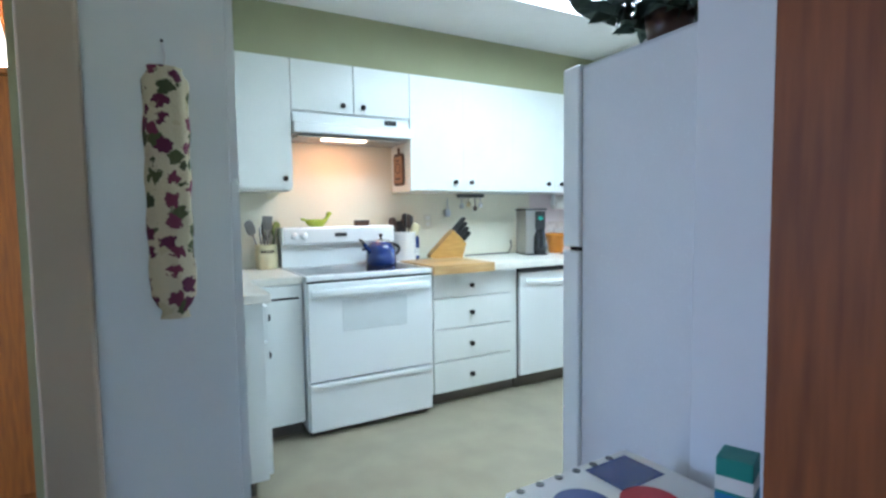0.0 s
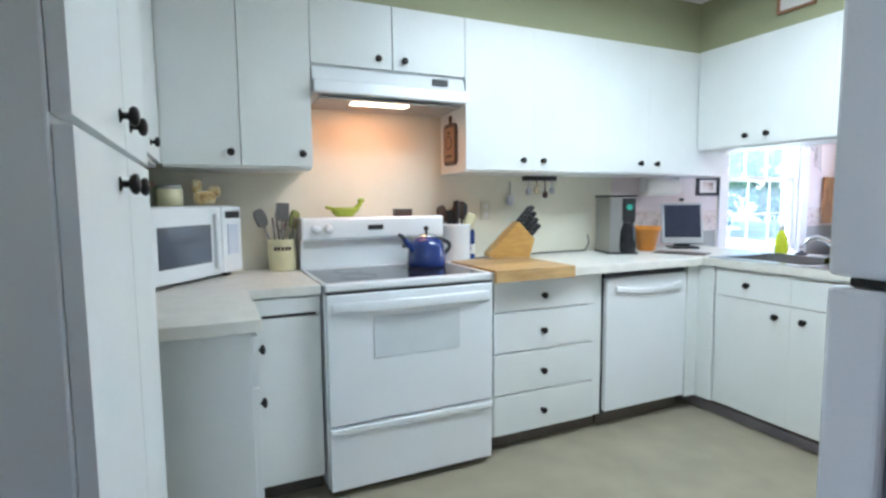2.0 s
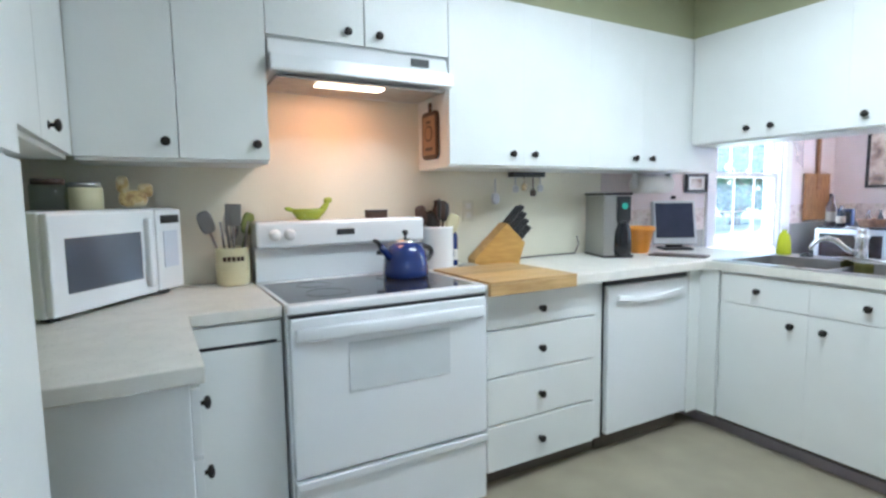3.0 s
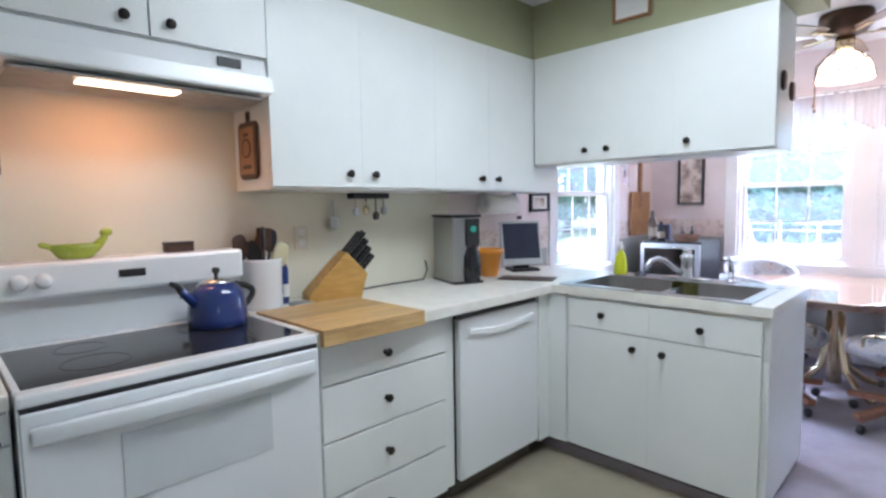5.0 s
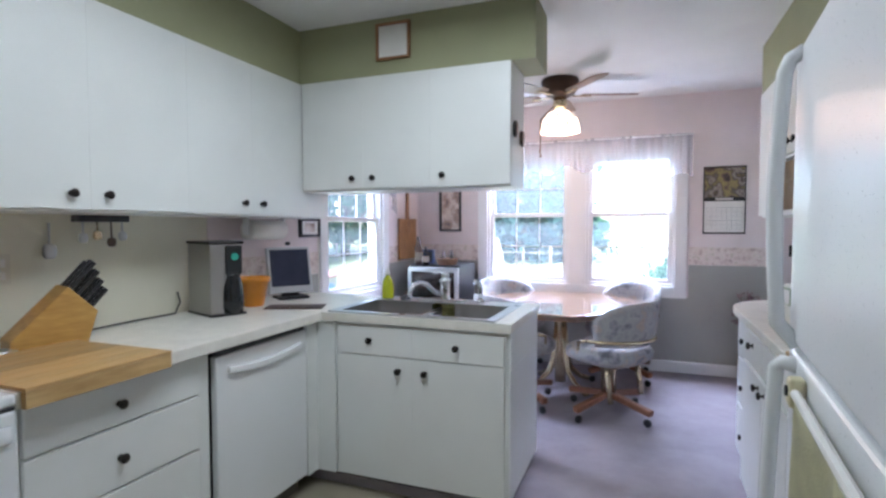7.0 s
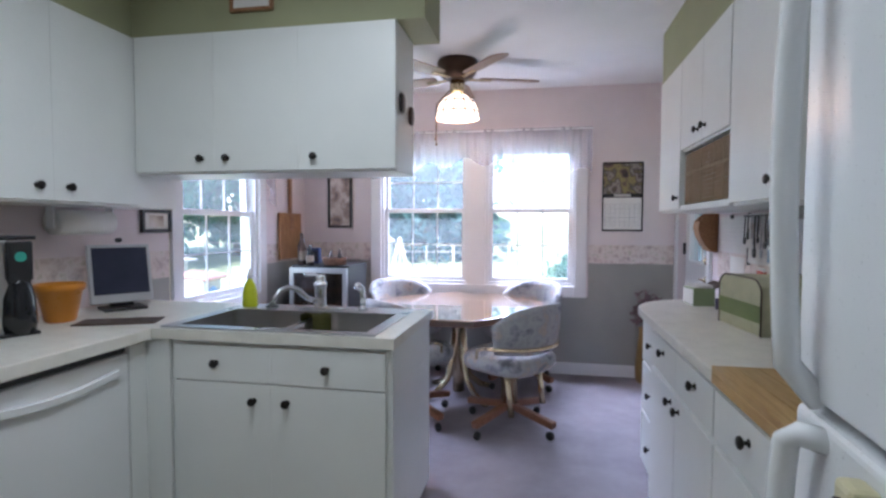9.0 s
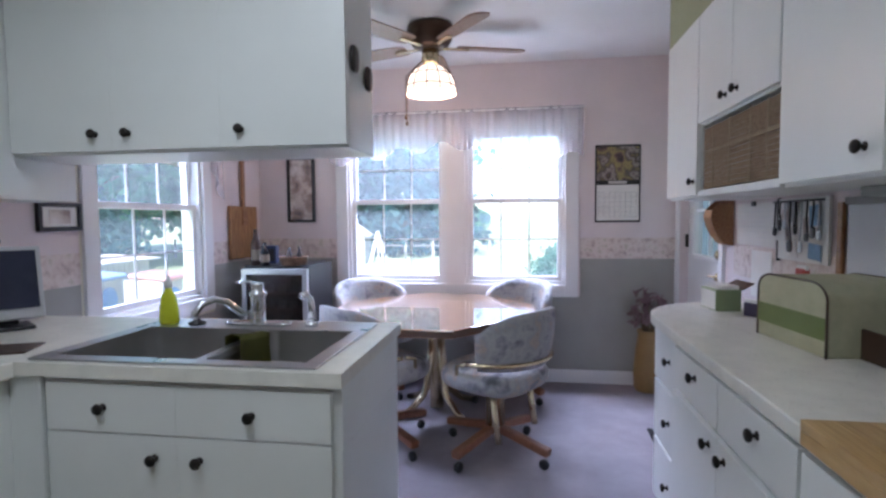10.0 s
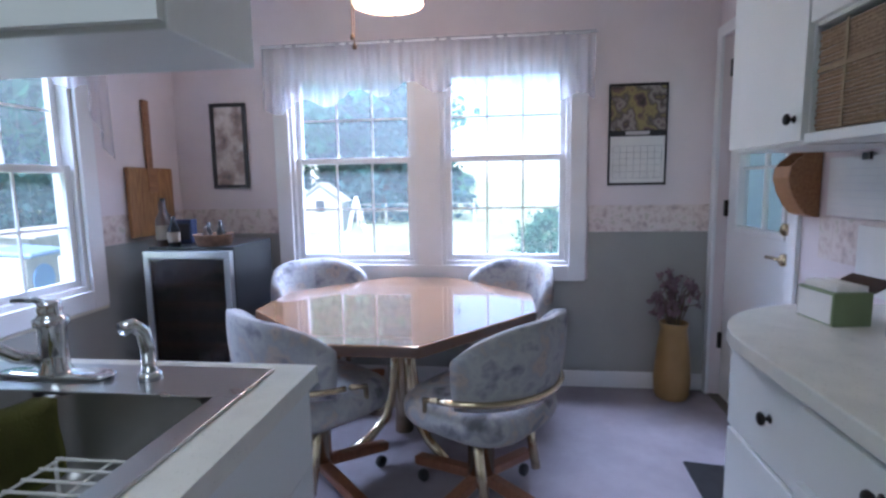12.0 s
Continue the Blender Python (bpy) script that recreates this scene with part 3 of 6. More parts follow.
cabinet("base_cabinet", "white base cabinet with a wide drawer and paired doors", (1.77, 2.735, SOUTH, RF, 0.1, 0.875), "y", RF, 1,
        doors=[(1.78, 2.25, 0.11, 0.70, 2.2, 0.63), (2.255, 2.73, 0.11, 0.70, 2.31, 0.63)], drawers=[(1.78, 2.73, 0.72, 0.86, 2.48, 0.81)],
        toe=(1.77, 2.735, SOUTH, 0.9, FLOOR, 0.1), group="base cabinets")
cabinet("base_cabinet", "white base cabinet with two drawers and paired doors", (2.738, 3.60, SOUTH, RF, 0.1, 0.875), "y", RF, 1,
        doors=[(2.745, 3.165, 0.11, 0.70, 3.11, 0.66), (3.17, 3.595, 0.11, 0.70, 3.225, 0.66)], drawers=[(2.745, 3.165, 0.72, 0.86, 2.92, 0.812), (3.17, 3.595, 0.72, 0.86, 3.355, 0.812)],
        toe=(2.738, 3.60, SOUTH, 0.9, CARPET_TOP, 0.1), group="base cabinets")
cabinet("base_cabinet", "white three-drawer cabinet at the end of the worktop", (3.603, 4.02, SOUTH, 0.925, 0.1, 0.875), "y", 0.925, 1,
        drawers=[(3.61, 4.015, 0.63, 0.86, 3.785, 0.745), (3.61, 4.015, 0.375, 0.62, 3.785, 0.50), (3.61, 4.015, 0.11, 0.365, 3.785, 0.24)],
        toe=(3.603, 4.0, SOUTH, 0.86, CARPET_TOP, 0.1), group="base cabinets")
cabinet("wall_cabinet", "white flat-door wall cabinet with a dark knob", (2.87, 3.345, SOUTH, RU, UB, UT), "y", RU, 1,
        [(2.89, 3.34, UB + 0.012, UT, 2.95, 1.465)], group="wall cabinets")
cabinet("wall_cabinet", "short white wall cabinet above a woven shade", (3.348, 4.075, SOUTH, RU, 1.70, UT), "y", RU, 1,
        [(3.352, 3.71, 1.71, UT, 3.66, 1.765), (3.714, 4.07, 1.71, UT, 3.765, 1.765)], group="wall cabinets")
cabinet("wall_cabinet", "narrow white wall cabinet at the end of the run", (4.078, 4.55, SOUTH, RU, UB, UT), "y", RU, 1,
        [(4.082, 4.545, UB + 0.012, UT, 4.12, 1.468)], group="wall cabinets")

# ---- cooking ----
r = thing("electric_range", "white electric range with a black glass cooktop and oven drawer", "stove")
part("body", box(0.797, 1.555, 2.97, 3.60, 0.05, 0.885, 0.004), ENAMEL, r)
part("cooktop_frame", join(box(0.795, 1.557, 2.935, 2.992, 0.886, 0.918, 0.008), box(0.795, 1.557, 3.455, 3.52, 0.886, 0.918, 0.004), box(0.795, 0.811, 2.992, 3.455, 0.886, 0.918, 0.003), box(1.541, 1.557, 2.992, 3.455, 0.886, 0.918, 0.003)), ENAMEL, r, "white enamel rim")
part("cooktop_glass", box(0.810, 1.542, 2.990, 3.457, 0.886, 0.9165), COOKGLASS, r, "black ceramic glass cooktop")
d = part("oven_door", box(0.80, 1.552, 2.925, 2.968, 0.335, 0.876, 0.006), ENAMEL, r)
part("oven_window", box(0.99, 1.385, 2.922, 2.93, 0.60, 0.775, 0.0015), GREYGLASS, d, "grey glass oven window")
part("handle", join(moved(prism([(0.815 + 0.722 * i / 16, 2.918 - 0.026 * math.sin(math.pi * i / 16) ** 0.7) for i in range(17)] + [(1.537, 2.926), (0.815, 2.926)], 0.800, 0.845, 0.006), Matrix.Identity(4))), ENAMEL, d, "white bowed oven handle", True)
part("drawer", join(box(0.80, 1.552, 2.93, 2.968, 0.055, 0.325, 0.006), box(0.80, 1.552, 2.918, 2.935, 0.295, 0.325, 0.006)), ENAMEL, r)
part("backguard", join(box(0.797, 1.555, 3.50, 3.60, 0.918, 1.06, 0.004), prism([(0.797, 3.455), (1.555, 3.455), (1.555, 3.60), (0.797, 3.60)], 1.06, 1.17, 0.012)), ENAMEL, r, "white control panel backguard")
part("clock_display", box(1.13, 1.21, 3.452, 3.458, 1.105, 1.13), BLACK, r, "dark clock display")
part("brand_plate", box(1.33, 1.39, 3.498, 3.502, 1.0, 1.02), BLACK, r)
for x in (0.87, 0.93):
    part("control_knob", moved(lathe([(0.024, 0), (0.024, 0.006), (0.02, 0.012), (0.018, 0.022), (0.004, 0.024), (0, 0.024)], 18), Matrix.Translation((x, 3.456, 1.115)) @ pose(0, 0, 0, 90)), ENAMEL, r, "white control knob", True)
# black strip drawn in for the dark gap under the cooktop rim
part("door_gap_strip", box(0.80, 1.552, 2.934, 2.968, 0.8765, 0.8858), BLACK, r, "black strip filling the shaded gap above the oven door")
RINGINK = mat("burner_ring_print", (0.05, 0.05, 0.056), 0.15, 0.05, 8, 0.0)
for bx, by, br in ((0.99, 3.14, 0.085), (1.36, 3.14, 0.075), (0.99, 3.34, 0.07), (1.36, 3.335, 0.095)):
    part("burner_ring", moved(lathe([(br - 0.006, 0), (br, 0), (br, 0.0006), (br - 0.006, 0.0006)], 36), Matrix.Translation((bx, by, 0.9166))), RINGINK, r, "grey printed burner ring")
# set-back block, black to give the shaded gap at the floor
part("base_shade_block", box(0.81, 1.545, 2.99, 3.59, FLOOR, 0.05), BLACK, r, "black set-back block for the shade below the range")

h = thing("range_hood", "white under-cabinet range hood with a lit lamp", "range hood")
bm = bmesh.new()
prof = [(3.60, 1.860), (3.315, 1.860), (3.30, 1.80), (3.262, 1.79), (3.255, 1.735), (3.60, 1.715)]
vs0 = [bm.verts.new((0.842, y, z)) for y, z in prof]
vs1 = [bm.verts.new((1.608, y, z)) for y, z in prof]
bm.faces.new(vs0)
bm.faces.new(list(reversed(vs1)))
for i in range(len(prof)):
    j = (i + 1) % len(prof)
    bm.faces.new((vs0[i], vs1[i], vs1[j], vs0[j]))
bmesh.ops.recalc_face_normals(bm, faces=bm.faces)
bmesh.ops.bevel(bm, geom=bm.edges[:], offset=0.004, segments=2, affect="EDGES")
part("shell", bm, ENAMEL, h)
part("lamp_lens", box(1.03, 1.31, 3.31, 3.38, 1.706, 1.7125, 0.002), glow("hood_lens", (1.0, 0.70, 0.42), 0.8), h, "lit amber lamp lens")
# added plate whose grey gives the hood's underside its shade
part("underside_shade_plate", box(0.87, 1.58, 3.29, 3.57, 1.7135, 1.7225, 0.001), mat("grey_underside_tone", (0.46, 0.44, 0.41), 0.5, 0.12, 30, 0.06, metal=0.2, fine=200), h, "grey plate added to darken the hood's underside")
part("switch_plate", box(1.43, 1.51, 3.296, 3.304, 1.815, 1.845), BLACK, h, "black switch panel")

dw = thing("dishwasher", "white built-in dishwasher with a bowed handle", "dishwasher")
part("body", box(2.268, 2.858, 3.02, NORTH - 0.01, 0.1, 0.872), BLACK, dw)
part("door", box(2.275, 2.855, 2.985, 3.018, 0.115, 0.835, 0.006), ENAMEL, dw)
part("handle", moved(prism([(2.33 + 0.47 * i / 14, -0.022 * math.sin(math.pi * i / 14)) for i in range(15)] + [(2.80 - 0.47 * i / 14, -0.022 * math.sin(math.pi * (1 - i / 14)) - 0.028) for i in range(15)], 0, 0.018, 0.004), Matrix.Translation((0, 2.987, 0.79)) @ pose(0, 0, 0, 90)), ENAMEL, dw, "white bowed handle")
part("vent_strip", box(2.27, 2.857, 3.0, 3.018, 0.838, 0.872), BLACK, dw, "black control strip")
part("toe_kick", box(2.268, 2.858, 3.05, 3.1, FLOOR, 0.1), TOE, dw)

# ---- fridge ----
FX0, FX1, FY = 1.072, 1.758, 1.205
# turn chosen so both front edges fit the camera's view
VIEWTURN = Matrix.Translation((FX1, FY, 0)) @ pose(0, 0, 0, 0, 0, -4.9) @ Matrix.Translation((-FX1, -FY, 0))
fr = thing("refrigerator", "white top-freezer refrigerator with textured sides", "refrigerator", m=VIEWTURN)
part("body", box(FX0, FX1, 0.43, FY - 0.075, 0.06, 1.628, 0.012), FRIDGESIDE, fr, "textured side panels coloured darker than the doors for shade")
fd = part("freezer_door", box(FX0 - 0.002, FX1 + 0.002, FY - 0.07, FY, 1.150, 1.633, 0.008, 3), FRIDGE, fr)
cd = part("fridge_door", box(FX0 - 0.002, FX1 + 0.002, FY - 0.07, FY, 0.09, 1.137, 0.008, 3), FRIDGE, fr)
part("handle", tube([(FX1 - 0.05, FY - 0.005, 1.622), (FX1 - 0.046, FY + 0.014, 1.612)] + arc((FX1 - 0.045, FY + 0.022, 1.590), (FX1 - 0.045, FY + 0.024, 1.185), (0.0, 0.008, 0), 12) + [(FX1 - 0.045, FY - 0.005, 1.15)], 0.012, 12), ENAMEL, fd, "white bar handle", True)
part("handle", tube([(FX1 - 0.07, FY - 0.005, 1.120), (FX1 - 0.06, FY + 0.016, 1.123), (FX1 - 0.05, FY + 0.024, 1.112)] + arc((FX1 - 0.047, FY + 0.026, 1.08), (FX1 - 0.047, FY + 0.026, 0.55), (0, 0.008, 0), 12) + [(FX1 - 0.05, FY - 0.005, 0.52)], 0.012, 12), ENAMEL, cd, "white bar handle", True)
part("gasket", box(FX0 + 0.01, FX1 - 0.01, FY - 0.08, FY - 0.068, 0.1, 1.62), mat("grey_gasket", (0.16, 0.155, 0.16), 0.6), fr, "grey door gasket")
part("base_grille", box(FX0 + 0.01, FX1 - 0.01, 0.5, FY - 0.08, FLOOR, 0.07), BLACK, fr)
part("hinge", box(FX0 + 0.01, FX0 + 0.07, FY - 0.10, FY - 0.02, 1.1385, 1.1485, 0.002), BRONZE, fr, "steel middle hinge")

# ---- dining table and chairs ----
TC = (4.95, 2.06)
dt = thing("dining_table", "octagonal wood-laminate dining table on a brass pedestal", "table")
octo = [(TC[0] + u, TC[1] + v) for u, v in ((0.66, -0.18), (0.66, 0.18), (0.20, 0.64), (-0.20, 0.64), (-0.68, 0.16), (-0.68, -0.20), (-0.16, -0.63), (0.20, -0.63))]
bm = prism(octo, 0.700, 0.745, 0.005)
for f in bm.faces:
    f.material_index = 1 if abs(f.normal.z) < 0.3 else 0
part("tabletop", bm, [TABLEWOOD, TABLEEDGE], dt, "glossy wood-grain top with a dark edge band")
part("pedestal", moved(lathe([(0.0, 0.10), (0.045, 0.10), (0.04, 0.4), (0.05, 0.66), (0.16, 0.70), (0.16, 0.705), (0, 0.705)], 20), Matrix.Translation((*TC, 0))), BRASS, dt, "brass pedestal column", True)
for k in range(4):
    a = math.pi / 4 + math.pi / 2 * k
    c, s = math.cos(a), math.sin(a)
    part("leg", tube([(TC[0] + c * q, TC[1] + s * q, z) for q, z in ((0.03, 0.62), (0.06, 0.35), (0.10, 0.2), (0.2, 0.12), (0.33, 0.075))], 0.022, 10), BRASS, dt, "bowed brass leg", True)


FABRIC = cells("floral_upholstery", [(0.13, 0.13, 0.14), (0.26, 0.26, 0.28), (0.40, 0.39, 0.38), (0.33, 0.33, 0.34), (0.44, 0.36, 0.30), (0.24, 0.24, 0.25)], 10, 0.9, 0.12)


def pad(w, d, h, z, curve=0.0, n=20):
    """A rounded cushion."""
    bm = bmesh.new()
    bmesh.ops.create_uvsphere(bm, u_segments=28, v_segments=14, radius=1)
    for v in bm.verts:
        x, y, q = v.co

        def f(c, p):
            return math.copysign(abs(c) ** p, c)
        v.co = (f(x, 0.6) * w / 2, f(y, 0.6) * d / 2, z + f(q, 0.75) * h / 2)
    return bm


REDOAK = mat("red_oak_wood", (0.27, 0.11, 0.055), 0.4, 0.15, 6, 0.02, stretch=(14, 14, 2))


def dining_chair():
    c = thing("dining_chair", "swivel dining chair in faded floral fabric on oak casters", "chair", "chairs round the table")
    part("seat", pad(0.50, 0.50, 0.15, 0.43), FABRIC, c, "floral upholstered seat", True)
    # curved barrel back, open at the front (+y)
    bm = bmesh.new()
    n, rows = 22, 7
    outer, inner = [], []
    for i in range(n + 1):
        a = math.radians(-162 + 144 * i / n)
        e = abs(2 * i / n - 1)
        top = 0.795 - 0.11 * e ** 3
        ro, ri = [], []
        for j in range(rows + 1):
            q = j / rows
            z = 0.51 + (top - 0.51) * q
            lean = 0.035 * q
            bulge = 0.035 * math.sin(math.pi * min(max(q, 0.04), 0.96)) ** 0.5
            ro.append(bm.verts.new(((0.27 + lean + bulge * 0.7) * math.cos(a), (0.26 + lean + bulge * 0.7) * math.sin(a), z)))
            ri.append(bm.verts.new(((0.255 + lean - bulge * 0.7) * math.cos(a), (0.245 + lean - bulge * 0.7) * math.sin(a), z)))
        outer.append(ro)
        inner.append(ri)
    for g, flip in ((outer, False), (inner, True)):
        for i in range(n):
            for j in range(rows):
                q = [g[i][j], g[i + 1][j], g[i + 1][j + 1], g[i][j + 1]]
                bm.faces.new(q[::-1] if flip else q)
    for i in range(n):
        bm.faces.new((outer[i][rows], outer[i + 1][rows], inner[i + 1][rows], inner[i][rows]))
        bm.faces.new((outer[i + 1][0], outer[i][0], inner[i][0], inner[i + 1][0]))
    for i in (0, n):
        for j in range(rows):
            bm.faces.new((outer[i][j], outer[i][j + 1], inner[i][j + 1], inner[i][j]))
    bmesh.ops.recalc_face_normals(bm, faces=bm.faces)
    part("backrest", bm, FABRIC, c, "floral barrel backrest", True)
    ring = [(0.30 * math.cos(math.radians(a)), 0.29 * math.sin(math.radians(a))  , 0.545) for a in range(-172, -7, 8)]
    part("back_rail", tube(ring, 0.011, 8), BRASS, c, "brass rail round the back", True)
    for sx in (-1, 1):
        part("arm_support", tube([(0.295 * sx, -0.04, 0.545), (0.27 * sx, 0.04, 0.52), (0.20 * sx, 0.10, 0.40), (0.12 * sx, 0.05, 0.37)], 0.010, 8), BRASS, c, "brass support", True)
        part("post", tube([(0.17 * sx, -0.10, 0.40), (0.17 * sx, -0.12, 0.25), (0.17 * sx, -0.14, 0.14)], 0.018, 8), BRASS, c, "brass post", True)
    part("swivel", lathe([(0.0, 0.13), (0.05, 0.13), (0.05, 0.3), (0.11, 0.36), (0.11, 0.375), (0, 0.375)], 18), BRASS, c, "brass swivel column", True)
    for k in range(4):
        a = math.radians(-2) + math.pi / 2 * k
        m = pose(0, 0, 0, 0, 0, math.degrees(a))
        leg = part("base_leg", moved(join(moved(box(0.0, 0.33, -0.024, 0.024, 0.0, 0.04, 0.008), Matrix.Translation((0, 0, 0.125)) @ pose(0, 0, 0, 0, 9, 0))), m), REDOAK, c, "oak base leg")
        part("caster", moved(moved(lathe([(0, -0.014), (0.02, -0.014), (0.026, -0.008), (0.026, 0.008), (0.02, 0.014), (0, 0.014)], 14), pose(0, 0, 0, 90)), m @ Matrix.Translation((0.30, 0, 0.027))), BLACK, leg, "dark twin-wheel caster", True)
    return c


ch = dining_chair()
ch.matrix_world = pose(4.39, 1.655, CARPET_TOP, 0, 0, -32)
copy_thing(ch, pose(4.42, 2.30, CARPET_TOP, 0, 0, -128))
copy_thing(ch, pose(5.33, 2.55, CARPET_TOP, 0, 0, 135))
copy_thing(ch, pose(5.33, 1.62, CARPET_TOP, 0, 0, 49))

# ---- ceiling fan ----
fan = thing("ceiling_fan", "brown ceiling fan with wooden blades and a lit glass globe", "ceiling fan", m=pose(4.83, 2.06, 0))
part("motor_housing", lathe([(0.0, CEILING), (0.135, CEILING), (0.142, 2.455), (0.142, 2.425), (0.135, 2.418), (0.130, 2.385), (0.108, 2.35), (0.065, 2.33), (0, 2.33)], 28), mat("brown_fan_metal", (0.08, 0.045, 0.03), 0.35, 0.15, 8, 0.01, metal=0.6), fan, "brown motor housing", True)
part("light_kit", lathe([(0, 2.34), (0.05, 2.34), (0.055, 2.27), (0.045, 2.24), (0, 2.24)], 20), BRASS, fan, "brass light fitting", True)
LEAD = mat("dark_brass_leading", (0.10, 0.06, 0.03), 0.4, 0.1, metal=0.7)
BLADE = mat("walnut_blade", (0.26, 0.16, 0.11), 0.3, 0.15, 6, 0.01, stretch=(2, 12, 12))
gl = []
for q in range(13):
    a = math.pi / 2 * q / 12
    gl.append((0.045 + 0.108 * math.sin(a), 2.232 - 0.14 * (1 - math.cos(a)) - 0.025 * q / 12))
part("globe", lathe(gl, 40), glow("lit_globe", (1.0, 0.80, 0.60), 0.7), fan, "lit fluted glass globe", True)
for rr, z in (gl[6], gl[10]):
    part("globe_band", tube([((rr + 0.002) * math.cos(2 * math.pi * k / 36), (rr + 0.002) * math.sin(2 * math.pi * k / 36), z) for k in range(37)], 0.0036, 6), LEAD, fan, "dark leading")
for k in range(12):
    a = 2 * math.pi * k / 12
    part("globe_rib", tube([((rr + 0.002) * math.cos(a), (rr + 0.002) * math.sin(a), z) for rr, z in gl], 0.0036, 6), LEAD, fan, "dark leading")
for k in range(5):
    m = pose(0, 0, 0, 0, 0, -71 + 72 * k)
    b = part("blade", moved(moved(prism([(0.16, -0.045), (0.22, -0.06), (0.54, -0.068), (0.58, -0.045), (0.59, 0), (0.58, 0.045), (0.54, 0.068), (0.22, 0.06), (0.16, 0.045)], -0.004, 0.004, 0.002), Matrix.Translation((0, 0, 2.35)) @ pose(0, 0, 0, 10)), m), BLADE, fan, "wooden blade")
    part("blade_iron", moved(box(0.08, 0.24, -0.018, 0.018, 2.336, 2.344, 0.003), m), BRASS, b)
for dx, z in ((-0.05, 1.90), (-0.08, 1.93)):
    ch_ = part("pull_chain", tube([(0.3 * dx, 0.05, 2.26), (dx, 0.135, 2.16), (dx, 0.138, z)], 0.0026, 6), LEAD, fan, "dark brass pull chain")
    part("bob", moved(lathe([(0, 0), (0.008, 0.004), (0.010, 0.014), (0.004, 0.03), (0, 0.032)], 12), Matrix.Translation((dx, 0.138, z - 0.026))), LEAD, ch_, "", True)

# ---- wine fridge and outside door ----
wf = thing("wine_cooler", "black wine cooler with a silver-framed glass door", "wine cooler", m=pose(5.265, 3.20, CARPET_TOP, 0, 0, -90))
part("body", box(-0.24, 0.24, -0.20, 0.24, 0.03, 0.93, 0.006), BLACK, wf)
wd = part("door", join(box(-0.24, 0.24, -0.245, -0.205, 0.04, 0.075, 0.004), box(-0.24, 0.24, -0.245, -0.205, 0.87, 0.91, 0.004), box(-0.24, -0.205, -0.245, -0.205, 0.075, 0.87, 0.004), box(0.205, 0.24, -0.245, -0.205, 0.075, 0.87, 0.004)), STEEL, wf, "silver door frame")
part("door_glass", box(-0.207, 0.207, -0.2385, -0.2345, 0.073, 0.872), glass("brown_tinted_glass", (0.50, 0.38, 0.33)), wd, "dark glass")
for z in (0.17, 0.28, 0.39, 0.50, 0.61, 0.72):
    part("wine_shelf", box(-0.20, 0.20, -0.231, -0.2005, z, z + 0.022, 0.003), DARKWOOD, wf, "dark wooden shelf front")
    for x in (-0.13, -0.045, 0.045, 0.13):
        part("wine_bottle", moved(lathe([(0, 0), (0.030, 0), (0.034, 0.004), (0.034, 0.016), (0.016, 0.019), (0, 0.019)], 14), Matrix.Translation((x, -0.2005, z + 0.058)) @ pose(0, 0, 0, 90)), BLACKGLASS, wf, "dark bottle end", True)
for x in (-0.2, 0.2):
    for y in (-0.17, 0.2):
        part("foot", moved(lathe([(0, 0), (0.02, 0), (0.02, 0.031), (0, 0.031)], 12), Matrix.Translation((x, y, 0))), BLACK, wf)

od = tagged(new("door_1"), "white outside door with a glazed upper half", "door", kind="structure")
part("leaf", wall("y", SOUTH - 0.10, 0.045, 4.81, 5.59, 0.074, 2.04, [(5.0, 5.46, 1.06, 1.96)]), TRIM, od, "white painted leaf")
p = part("pane", box(5.0, 5.46, SOUTH - 0.085, SOUTH - 0.08, 1.06, 1.96), PANE, od)
p.visible_shadow = False
part("glazing_frame", join(box(4.97, 5.0, SOUTH - 0.06, SOUTH - 0.045, 1.03, 1.99, 0.004), box(5.46, 5.49, SOUTH - 0.06, SOUTH - 0.045, 1.03, 1.99, 0.004), box(5.0, 5.46, SOUTH - 0.06, SOUTH - 0.045, 1.03, 1.06, 0.004), box(5.0, 5.46, SOUTH - 0.06, SOUTH - 0.045, 1.96, 1.99, 0.004), box(5.0, 5.46, SOUTH - 0.095, SOUTH - 0.07, 1.35, 1.365), box(5.0, 5.46, SOUTH - 0.095, SOUTH - 0.07, 1.65, 1.665), box(5.223, 5.237, SOUTH - 0.094, SOUTH - 0.071, 1.06, 1.96)), TRIM, od)
for z in (1.09, 0.96):
    part("door_handle" if z < 1.0 else "deadbolt", moved(lathe([(0, 0), (0.03, 0), (0.03, 0.006), (0.012, 0.01), (0.012, 0.03), (0.026, 0.04), (0.028, 0.055), (0.015, 0.066), (0, 0.067)], 18), Matrix.Translation((4.88, SOUTH - 0.055, z)) @ pose(0, 0, 0, -90)), BRASS, od, "brass knob", True)
setting("door_threshold", box(4.80, 5.60, SOUTH - 0.15, SOUTH, -0.1, 0.072, 0.003), TOE, "dark threshold of the outside door", "threshold")
part("lever", tube([(4.88, SOUTH + 0.008, 0.96), (4.93, SOUTH + 0.012, 0.962), (4.995, SOUTH + 0.010, 0.958)], 0.008, 8), BRASS, od, "brass lever", True)
casing("door_trim_1", "y", SOUTH, 1, 4.80, 5.60, CARPET_TOP, 2.06, "white door casing", 0.055, False)

# ---- hall ----
setting("wall_end", box(-0.142, -0.043, 1.436, 1.50, -0.1, CEILING, 0.006), HALLWALL, "tan painted end of the wall by the pantry", "wall end")
hd = tagged(new("door_2"), "brown stained wooden door standing open", "door", kind="structure")
part("leaf", box(0.645, 0.685, -0.38, 0.475, 0.03, 2.06, 0.003), BROWNWOOD, hd)
